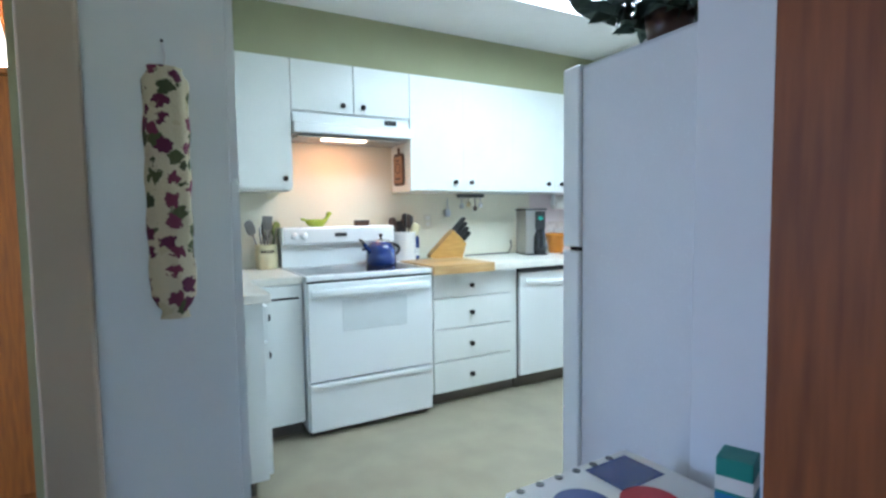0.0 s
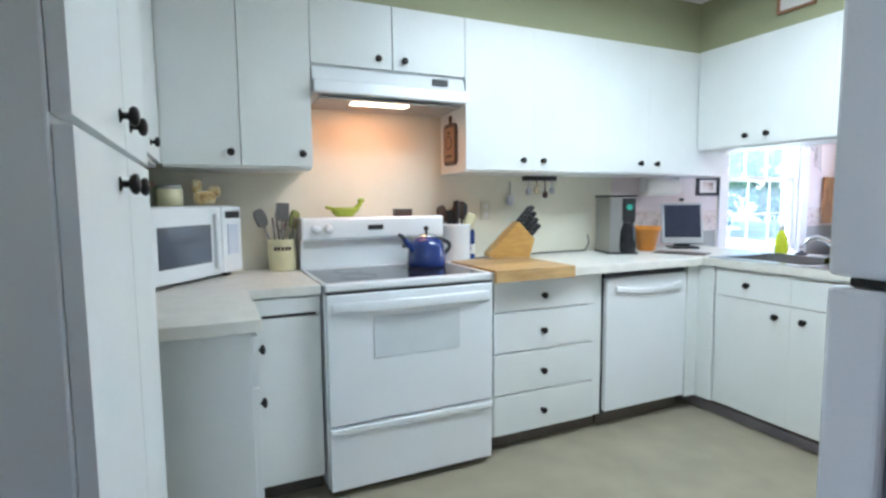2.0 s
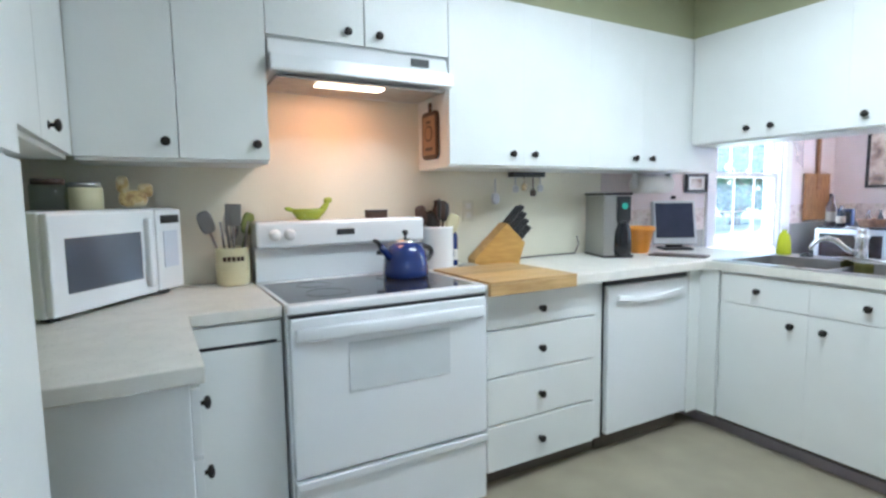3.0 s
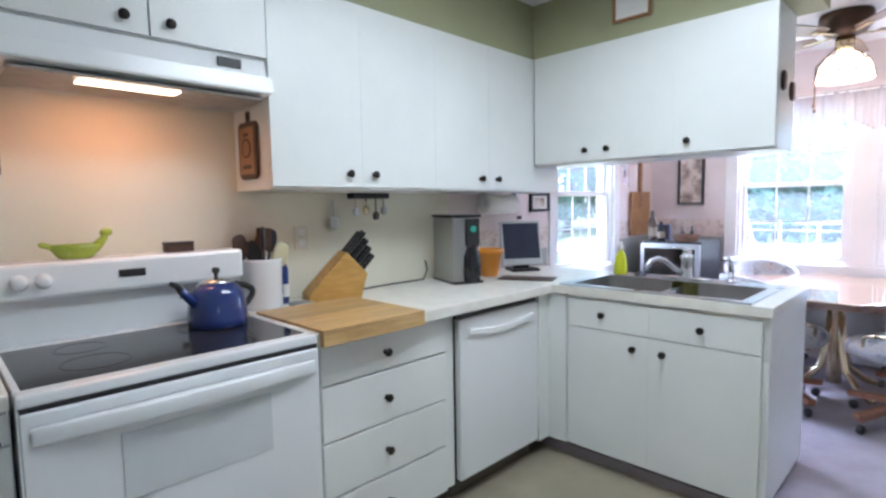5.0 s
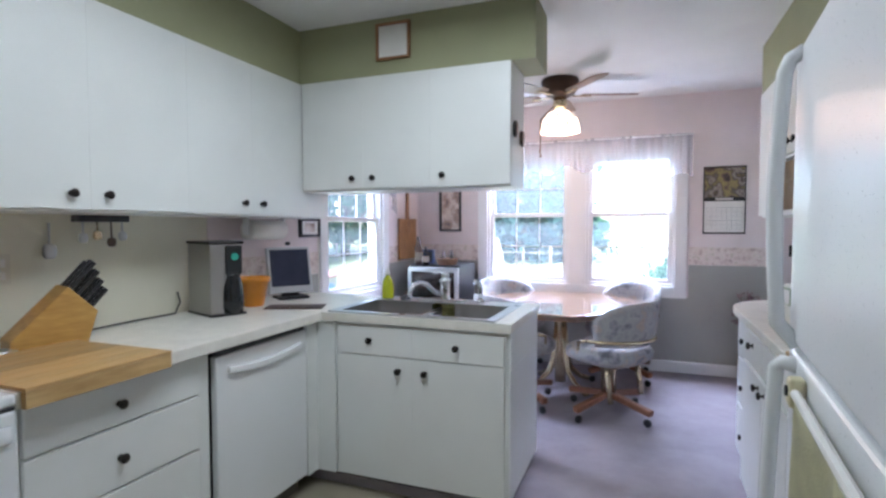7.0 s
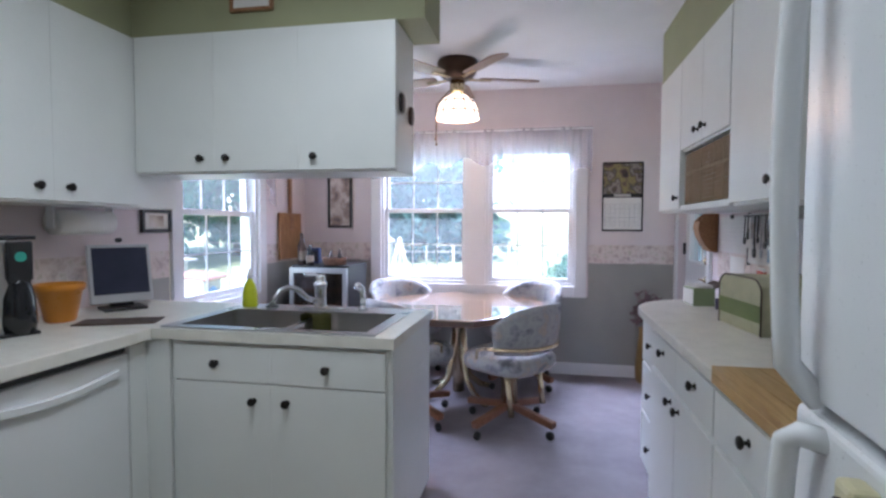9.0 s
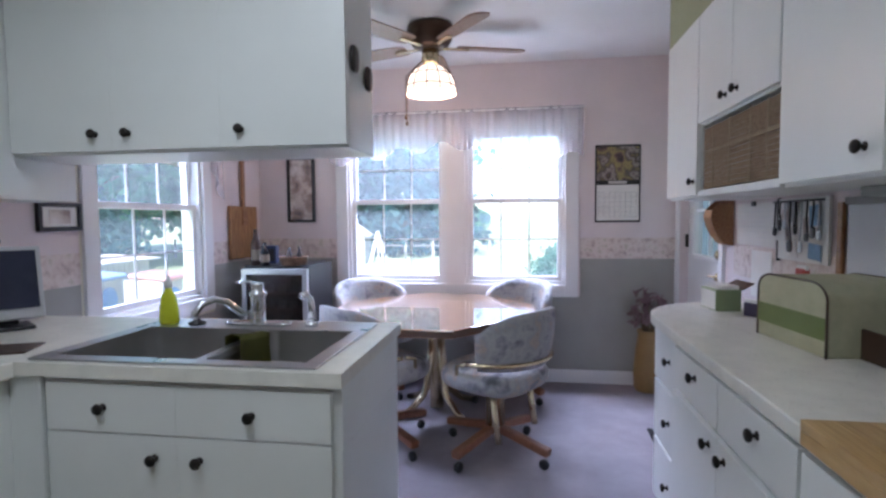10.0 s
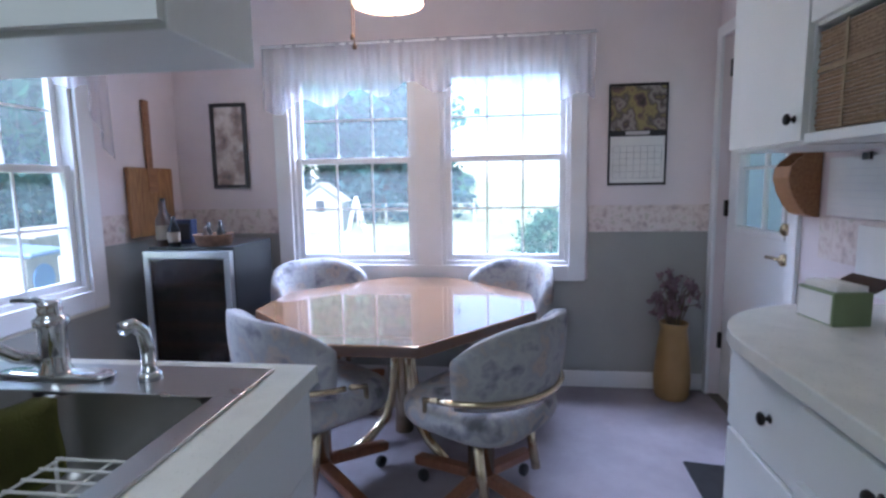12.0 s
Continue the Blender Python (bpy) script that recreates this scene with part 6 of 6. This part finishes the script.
rng = random.Random(8)
DRY, STEM = mat("dusty_mauve_petals", (0.26, 0.17, 0.19), 0.9, 0.25, 20, 0.05), mat("dry_stem", (0.16, 0.12, 0.07), 0.9, 0.2)
for i in range(46):
    a, l_ = rng.uniform(0, 6.28), rng.uniform(0.06, 0.24)
    sp_ = rng.uniform(0.02, 0.13)
    tip = Vector((sp_ * math.cos(a), sp_ * math.sin(a), 0.36 + l_))
    part("stem", tube([(0.02 * math.cos(a), 0.02 * math.sin(a), 0.33), tip.lerp(Vector((0, 0, 0.45)), 0.4), tip], 0.002, 5), STEM, va)
    bm = bmesh.new()
    heart = bm.verts.new(tip)
    for k in range(7):
        c = tip + Vector((rng.gauss(0, 0.012), rng.gauss(0, 0.012), rng.gauss(0, 0.014)))
        m = Matrix.Translation(c) @ Euler((rng.uniform(0, 3), rng.uniform(0, 3), rng.uniform(0, 6))).to_matrix().to_4x4()
        bm.faces.new([heart] + [bm.verts.new(m @ Vector(q)) for q in ((0.0, -0.013, 0.003), (0.012, -0.004, 0), (0.006, 0.011, 0.003), (-0.008, 0.010, 0))])
    part("flower", bm, DRY, va)

ct = thing("long_handled_board", "long-handled wooden bread board leaning on the wall", "bread board", m=pose(5.355, NORTH - 0.022, 0))
part("blade", box(-0.195, 0.185, -0.012, 0.012, CARPET_TOP + 0.96, 1.42, 0.006), mat("orange_board_wood", (0.46, 0.24, 0.09), 0.5, 0.15, 5, 0.02, stretch=(14, 3, 2), color2=(0.22, 0.10, 0.04)), ct)
part("handle", box(-0.022, 0.022, -0.011, 0.011, 1.42, 1.80, 0.006), OAK, ct, "darker wooden handle")
part("handle_block", box(-0.04, 0.04, -0.018, 0.012, 1.28, 1.42, 0.004), OAK, ct)
TOPZ = CARPET_TOP + 0.931
DULL = mat("dull_label_paper", (0.26, 0.21, 0.16), 0.8, 0.1)
for x, y, r_, h_, mt, lb in ((5.09, 3.36, 0.035, 0.23, DARKWOOD, "dark wine bottle on the cooler"), (5.16, 3.40, 0.033, 0.25, BLACK, "black glass bottle on the cooler"), (5.06, 3.28, 0.03, 0.16, BLACKGLASS, "small dark glass bottle on the cooler")):
    b_ = thing("bottle", lb, "bottle", m=pose(x, y, TOPZ))
    part("glass_body", lathe([(0, 0), (r_, 0), (r_, h_ * 0.6), (r_ * 0.45, h_ * 0.78), (r_ * 0.4, h_), (0, h_)], 18), mt, b_, "", True)
    part("label", lathe([(r_ + 0.0008, h_ * 0.15), (r_ + 0.0008, h_ * 0.48)], 18), DULL, b_, "dull paper label")
rd = thing("clock_radio", "dark blue box standing on the wine cooler", "box", m=pose(5.22, 3.33, TOPZ, 0, 0, -80))
part("case", box(-0.06, 0.06, -0.04, 0.04, 0, 0.13, 0.005), mat("navy_plastic", (0.03, 0.05, 0.12), 0.4, 0.1), rd)
part("face", box(-0.05, 0.05, -0.043, -0.039, 0.02, 0.11), BLACK, rd)
ba = thing("wicker_basket", "brown wicker basket of bottles on the wine cooler", "basket", m=pose(5.13, 3.10, TOPZ))
part("basket", lathe([(0, 0), (0.085, 0), (0.10, 0.055), (0.104, 0.06), (0.096, 0.06), (0.08, 0.008), (0, 0.008)], 24), mat("wicker", (0.22, 0.12, 0.07), 0.8, 0.25, 40, 0.1), ba, "", True)
for k, (x, y, h_) in enumerate(((-0.03, 0.03, 0.10), (0.02, 0.04, 0.12), (0.03, -0.03, 0.11), (-0.02, -0.05, 0.13))):
    part("small_bottle", moved(lathe([(0, 0.009), (0.018, 0.009), (0.018, h_ * 0.6), (0.008, h_ * 0.75), (0.009, h_), (0, h_)], 14), Matrix.Translation((x, y, 0))), (DARKWOOD, BLACK, BLACKGLASS, BLACK)[k], ba, "", True)
dm = thing("door_mat", "dark rubber-backed mat in front of the outside door", "mat")
part("mat", prism([(4.30, 0.43), (4.74, 0.43), (4.77, 0.60), (4.80, 0.79), (4.30, 0.81)], CARPET_TOP + 0.001, CARPET_TOP + 0.012, 0.003), mat("dark_mat", (0.018, 0.017, 0.018), 0.9, 0.2, 30, 0.1), dm)


def valance(name, label, axis, at, a0, a1, z0, z1, waves, see, tail=0.0):
    """A gathered sheer lace valance on a rod, hung in front of a window."""
    t = thing(name, label, "curtain")
    bm = bmesh.new()
    n, k = waves * 8, 10
    g = []
    for i in range(n + 1):
        u = i / n
        low = z0 + 0.035 * math.sin(u * math.pi * 2.0 * waves / 5) + 0.10 * math.sin(math.pi * u) ** 2 - tail * max(0.0, (u - 0.88) / 0.12) ** 0.5
        row = []
        for j in range(k + 1):
            v = j / k
            off = (0.004 + 0.016 * v) * math.sin(2 * math.pi * waves * u + 0.7 * math.sin(5 * u)) + 0.004 * math.sin(40 * u)
            a, z = a0 + (a1 - a0) * u, z1 + (low - z1) * v
            row.append(bm.verts.new((at + off, a, z) if axis == "x" else (a, at + off, z)))
        g.append(row)
    for i in range(n):
        for j in range(k):
            bm.faces.new((g[i][j], g[i + 1][j], g[i + 1][j + 1], g[i][j + 1]))
    part("lace", bm, sheer(name + "_lace", (0.80, 0.78, 0.84), see), t, "white gathered lace", True)
    ends = [(at, a0 - 0.01, z1 - 0.012), (at, a1 + 0.01, z1 - 0.012)] if axis == "x" else [(a0 - 0.01, at, z1 - 0.012), (a1 + 0.01, at, z1 - 0.012)]
    part("rod", tube(ends, 0.006, 8), TRIM, t, "white rod", True)
    for a in (a0, a1):
        p = [(at, a, z1 - 0.012), (at + 0.062, a, z1 - 0.012)] if axis == "x" else [(a, at, z1 - 0.012), (a, at + 0.052, z1 - 0.012)]
        part("bracket", tube(p, 0.005, 6), TRIM, t)
    return t


valance("lace_valance", "white sheer lace valance across the paired windows", "x", EAST - 0.055, 1.07, 3.0, 1.76, 2.13, 30, 0.62)
valance("lace_valance", "white sheer lace valance above the sink window", "y", NORTH - 0.045, 3.86, 5.05, 1.76, 2.13, 18, 0.62, 0.3)

# ---- outdoors ----
LAWN = mat("lawn_grass", (0.30, 0.34, 0.20), 0.95, 0.2, 0.6, 0.1, fine=40, color2=(0.22, 0.27, 0.14))
bm = bmesh.new()
bmesh.ops.create_grid(bm, x_segments=60, y_segments=60, size=400)
for v in bm.verts:
    d = (v.co - Vector((2, 1, 0))).length
    v.co.z = -0.45 + (0.006 * (d - 12) if d > 12 else 0)
setting("ground", bm, LAWN, "sunlit green lawn rising gently to the trees", "lawn")
setting("house_foundation", join(box(-3.3, EAST + 0.14, NORTH + 0.02, NORTH + 0.14, -0.6, -0.1), box(EAST + 0.02, EAST + 0.14, SOUTH - 0.14, NORTH, -0.6, -0.1), box(1.0, EAST, SOUTH - 0.14, SOUTH - 0.02, -0.6, -0.1)), mat("concrete", (0.35, 0.34, 0.32), 0.9, 0.1), "concrete foundation of the house", "foundation")
LEAVES = [mat("leaf_green_%d" % k, c, 0.7, 0.3, 1.2, 0.03) for k, c in enumerate(((0.05, 0.27, 0.15), (0.025, 0.11, 0.11), (0.08, 0.31, 0.16), (0.04, 0.22, 0.14)))]
for m in LEAVES:
    t = m.node_tree
    b, tl, mx = t.nodes["Principled BSDF"], t.nodes.new("ShaderNodeBsdfTranslucent"), t.nodes.new("ShaderNodeMixShader")
    t.links.new(b.inputs["Base Color"].links[0].from_socket, tl.inputs["Color"])
    mx.inputs["Fac"].default_value = 0.45
    t.links.new(b.outputs["BSDF"], mx.inputs[1])
    t.links.new(tl.outputs["BSDF"], mx.inputs[2])
    t.links.new(mx.outputs["Shader"], t.nodes["Material Output"].inputs["Surface"])
BARK = mat("tree_bark", (0.12, 0.09, 0.07), 0.95, 0.25, 8, 0.1)


def ground_z(x, y):
    d = math.hypot(x - 2, y - 1)
    return -0.45 + (0.006 * (d - 12) if d > 12 else 0)


def tree(x, y, height, spread, leaf, seed, label, conifer=False, low=0.25):
    rng = random.Random(seed)
    t = thing("tree", label, "tree", m=pose(x, y, ground_z(x, y) - 0.05))
    part("trunk", tube([(0.02 * height * math.sin(i * 0.9 + seed) * 0.5, 0.015 * height * math.cos(i * 1.1), height * 0.85 * i / 6) for i in range(7)], 0.028 * height, 10, 0.006 * height), BARK, t, "", True)
    for k in range(9):
        a, z = rng.uniform(0, 6.28), height * rng.uniform(low, 0.7)
        r_ = spread * (0.7 if not conifer else 0.8 * (1 - z / height))
        part("limb", tube([(0, 0, z), (0.5 * r_ * math.cos(a), 0.5 * r_ * math.sin(a), z + 0.10 * height), (r_ * math.cos(a), r_ * math.sin(a), z + (0.16 if not conifer else 0.02) * height)], 0.008 * height, 6, 0.002 * height), BARK, t, "", True)
    verts, faces = [], []
    for k in range(300 if not conifer else 260):
        if conifer:
            q = rng.random() ** 0.7
            z = height * (low + (1.0 - low) * (1 - q))
            r_ = spread * q * rng.uniform(0.35, 1.0)
        else:
            e = rng.uniform(-1, 1)
            z = height * (low + 0.05 + (0.95 - low) * (0.5 + 0.5 * e))
            r_ = spread * math.sqrt(max(0.05, 1 - e * e)) * rng.uniform(0.45, 1.08)
        a = rng.uniform(0, 6.28)
        c = Vector((r_ * math.cos(a), r_ * math.sin(a), z))
        for _ in range(14):
            p = c + Vector((rng.gauss(0, 1), rng.gauss(0, 1), rng.gauss(0, 0.7))) * spread * 0.11
            s_ = rng.uniform(0.035, 0.075) * spread
            m = Euler((rng.uniform(-1.2, 1.2), rng.uniform(-1.2, 1.2), rng.uniform(0, 6.28))).to_matrix()
            b = len(verts)
            for q2 in ((-s_, -0.4 * s_, 0), (s_, -0.5 * s_, 0.2 * s_), (0.7 * s_, 0.6 * s_, 0), (-0.6 * s_, 0.5 * s_, 0.25 * s_)):
                verts.append(tuple(p + m @ Vector(q2)))
            faces.append((b, b + 1, b + 2, b + 3))
    me = bpy.data.meshes.new("crown")
    me.from_pydata(verts, [], faces)
    me.materials.append(leaf)
    cr_ = new("crown", me)
    cr_.parent = t
    return t


tree(27, 7.1, 9.5, 4.2, LEAVES[1], 1, "tall dark blue-green spruce behind the lawn", True, 0.03)
tree(25, 11.5, 10, 4.2, LEAVES[0], 2, "leafy green garden tree beyond the playhouse")
tree(30, 17, 12, 5.0, LEAVES[2], 3, "broad leafy tree at the garden's edge")
tree(44, -14, 11, 4.6, LEAVES[2], 5, "pale leafy tree far across the garden")
tree(38, 14, 13, 5.0, LEAVES[3], 6, "tall dark leafy tree at the back")
tree(12.2, 0.75, 1.25, 0.6, LEAVES[0], 7, "rounded green shrub near the house", False, 0.02)
tree(45, 5.2, 2.4, 1.1, LEAVES[2], 8, "small pale bush far across the garden", False, 0.15)
tree(9.5, 15, 8.5, 4.0, LEAVES[0], 9, "leafy green tree beside the house")
tree(14.5, 18, 10, 4.4, LEAVES[2], 10, "broad green tree beside the house", False, 0.12)
tree(5.5, 19, 9.5, 4.4, LEAVES[3], 11, "dark green tree beside the house", False, 0.1)
tree(20, 23, 12, 5.2, LEAVES[0], 12, "tall green tree at the garden's edge", False, 0.1)
tree(11.5, 11.5, 2.6, 1.6, LEAVES[1], 13, "dark green hedge bush beside the house", False, 0.02)
tree(8.2, 12, 2.4, 1.5, LEAVES[2], 14, "green hedge bush beside the house", False, 0.02)

tree(19, 19, 11, 4.6, LEAVES[2], 15, "broad green tree behind the hedge", False, 0.05)
tree(25, 22, 12, 5.0, LEAVES[0], 16, "tall green tree behind the hedge", False, 0.05)
tree(27, 17.5, 10, 4.2, LEAVES[3], 17, "dark green tree behind the hedge", False, 0.05)
tree(33, 9.5, 12, 4.8, LEAVES[0], 18, "tall green tree behind the fence", False, 0.05)
ph = thing("playhouse", "small white wooden garden playhouse with a gable roof", "playhouse", m=pose(21.5, 8.3, ground_z(21.5, 8.3) - 0.02, 0, 0, 8))
PALE = mat("pale_painted_wood", (0.42, 0.40, 0.37), 0.7, 0.08, 6, 0.05)
for k in range(12):
    part("board", box(-0.80, -0.76, -0.78 + 0.13 * k, -0.78 + 0.13 * (k + 1) - 0.01, 0.0, 1.15, 0.004), PALE, ph)
part("walls", join(box(-0.76, 0.76, -0.78, -0.74, 0, 1.15), box(-0.76, 0.76, 0.74, 0.78, 0, 1.15), box(0.74, 0.78, -0.78, 0.78, 0, 1.15)), PALE, ph)
bm = prism([(-0.78, 1.15), (0.78, 1.15), (0, 1.75)], -0.8, -0.74)
part("gable", moved(bm, Matrix(((0, 0, 1, 0), (1, 0, 0, 0), (0, 1, 0, 0), (0, 0, 0, 1)))), PALE, ph)
for s_ in (-1, 1):
    part("roof", moved(box(-0.9, 0.9, -0.58, 0.58, -0.02, 0.02), Matrix.Translation((0, 0.43 * s_, 1.44)) @ pose(0, 0, 0, -37.5 * s_)), mat("grey_roofing_%d" % (s_ + 1), (0.40, 0.38, 0.36), 0.9, 0.1), ph)
part("window", box(-0.82, -0.79, -0.15, 0.15, 0.75, 1.15, 0.01), BLACK, ph)
sw = thing("swing_set", "white metal garden swing frame on the lawn", "swing set", m=pose(21.0, 6.95, ground_z(21.0, 6.95), 0, 0, 100))
for y in (-0.45, 0.45):
    for x in (-0.3, 0.3):
        part("leg", tube([(x, y, 0), (0, y * 0.85, 1.25)], 0.025, 8), TRIM, sw)
part("top_bar", tube([(0, -0.42, 1.25), (0, 0.42, 1.25)], 0.025, 8), TRIM, sw)
for k in range(3):
    part("rung", tube([(-0.22, -0.43, 0.25 + 0.22 * k), (-0.22 + 0.02, 0.43, 0.25 + 0.22 * k)], 0.015, 6), TRIM, sw)
fe = thing("garden_fence", "low white rail fence across the lawn", "fence")
for k in range(22):
    y = -8 + k * 1.2
    part("post", box(23.5, 23.58, y, y + 0.08, ground_z(23.5, y) - 0.05, 0.50, 0.005), PALE, fe)
for z in (0.18, 0.45):
    part("rail", box(23.53, 23.56, -8, 17.3, z, z + 0.028, 0.004), PALE, fe)
# toys and a shed by the side window
sh = thing("garden_shed", "white painted garden shed beside the lawn", "shed", m=pose(10.4, 9.3, ground_z(10.4, 9.3) - 0.02, 0, 0, 5))
for k in range(10):
    part("board", box(-0.75 + 0.15 * k, -0.75 + 0.15 * (k + 1) - 0.008, -0.42, -0.38, 0, 1.05, 0.004), PALE, sh)
part("walls", join(box(-0.75, -0.71, -0.38, 0.4, 0, 1.05), box(0.71, 0.75, -0.38, 0.4, 0, 1.05), box(-0.71, 0.71, 0.36, 0.4, 0, 1.05)), PALE, sh)
part("roof", moved(box(-0.85, 0.85, -0.52, 0.5, 1.06, 1.10, 0.005), pose(0, 0, 0, 4)), PALE, sh)
for k, (x, y, c_, lb) in enumerate(((9.30, 7.4, (0.45, 0.22, 0.20), "red and white toy house on the lawn"), (9.15, 8.45, (0.20, 0.30, 0.48), "blue and white toy house on the lawn"))):
    ty = thing("toy_house", lb, "toy house", m=pose(x, y, ground_z(x, y), 0, 0, 10))
    part("base", box(-0.35, 0.35, -0.3, 0.3, 0, 0.85, 0.03), PALE, ty)
    part("roof", moved(box(-0.37, 0.37, -0.32, 0.32, 0.85, 0.93, 0.035), pose(0, 0, 0, 6)), mat("toy_roof_%d" % k, c_, 0.5, 0.05), ty)
    part("doorway", moved(lathe([(0, 0), (0.22, 0), (0.22, 0.02), (0, 0.02)], 20), Matrix.Translation((0.0, -0.295, 0.48)) @ pose(0, 0, 0, 90)), mat("toy_door_%d" % k, (0.12, 0.25, 0.5), 0.5), ty)
# wall and unseen roof made up beyond the outside door, dimming its pane
pw = tagged(new("porch_wall"), "blue-grey clapboard screen added outside the door to dim its pane", "wall", kind="structure")
SIDING = mat("blue_grey_siding", (0.30, 0.37, 0.43), 0.6, 0.06, 4, 0.03)
for k in range(18):
    part("clapboard", moved(box(3.6, 14.0, -0.01, 0.01, 0, 0.172), Matrix.Translation((0, -1.6, -0.5 + 0.165 * k)) @ pose(0, 0, 0, 4)), SIDING, pw)
part("roof", box(3.6, 14.0, -1.75, SOUTH - 0.152, 2.50, 2.56), PALE, pw, "unseen white roof added over the screen")
# tall cabinet and lamp in the side room
tl = thing("table_lamp", "white-shaded lamp on a tall wooden cabinet in the side room", "lamp", m=pose(-0.56, 3.12, 1.862))
part("base", lathe([(0, 0), (0.06, 0), (0.055, 0.015), (0.015, 0.03), (0.012, 0.12), (0, 0.12)], 18), BRASS, tl, "", True)
part("shade", lathe([(0.15, 0.045), (0.11, 0.27)], 28), glow("lit_lamp_shade", (1.0, 0.86, 0.68), 0.35), tl, "white cloth shade", True)
cbx = thing("wood_cabinet", "tall orange stained wooden cabinet in the side room", "cabinet")
part("body", box(-1.15, -0.28, 2.92, 3.45, 0.02, 1.83, 0.01), ORANGEWOOD, cbx)
part("top", box(-1.17, -0.26, 2.90, 3.46, 1.83, 1.86, 0.006), ORANGEWOOD, cbx)
for x0, x1 in ((-1.14, -0.717), (-0.713, -0.29)):
    part("door", box(x0, x1, 2.90, 2.919, 0.08, 1.82, 0.004), ORANGEWOOD, cbx)
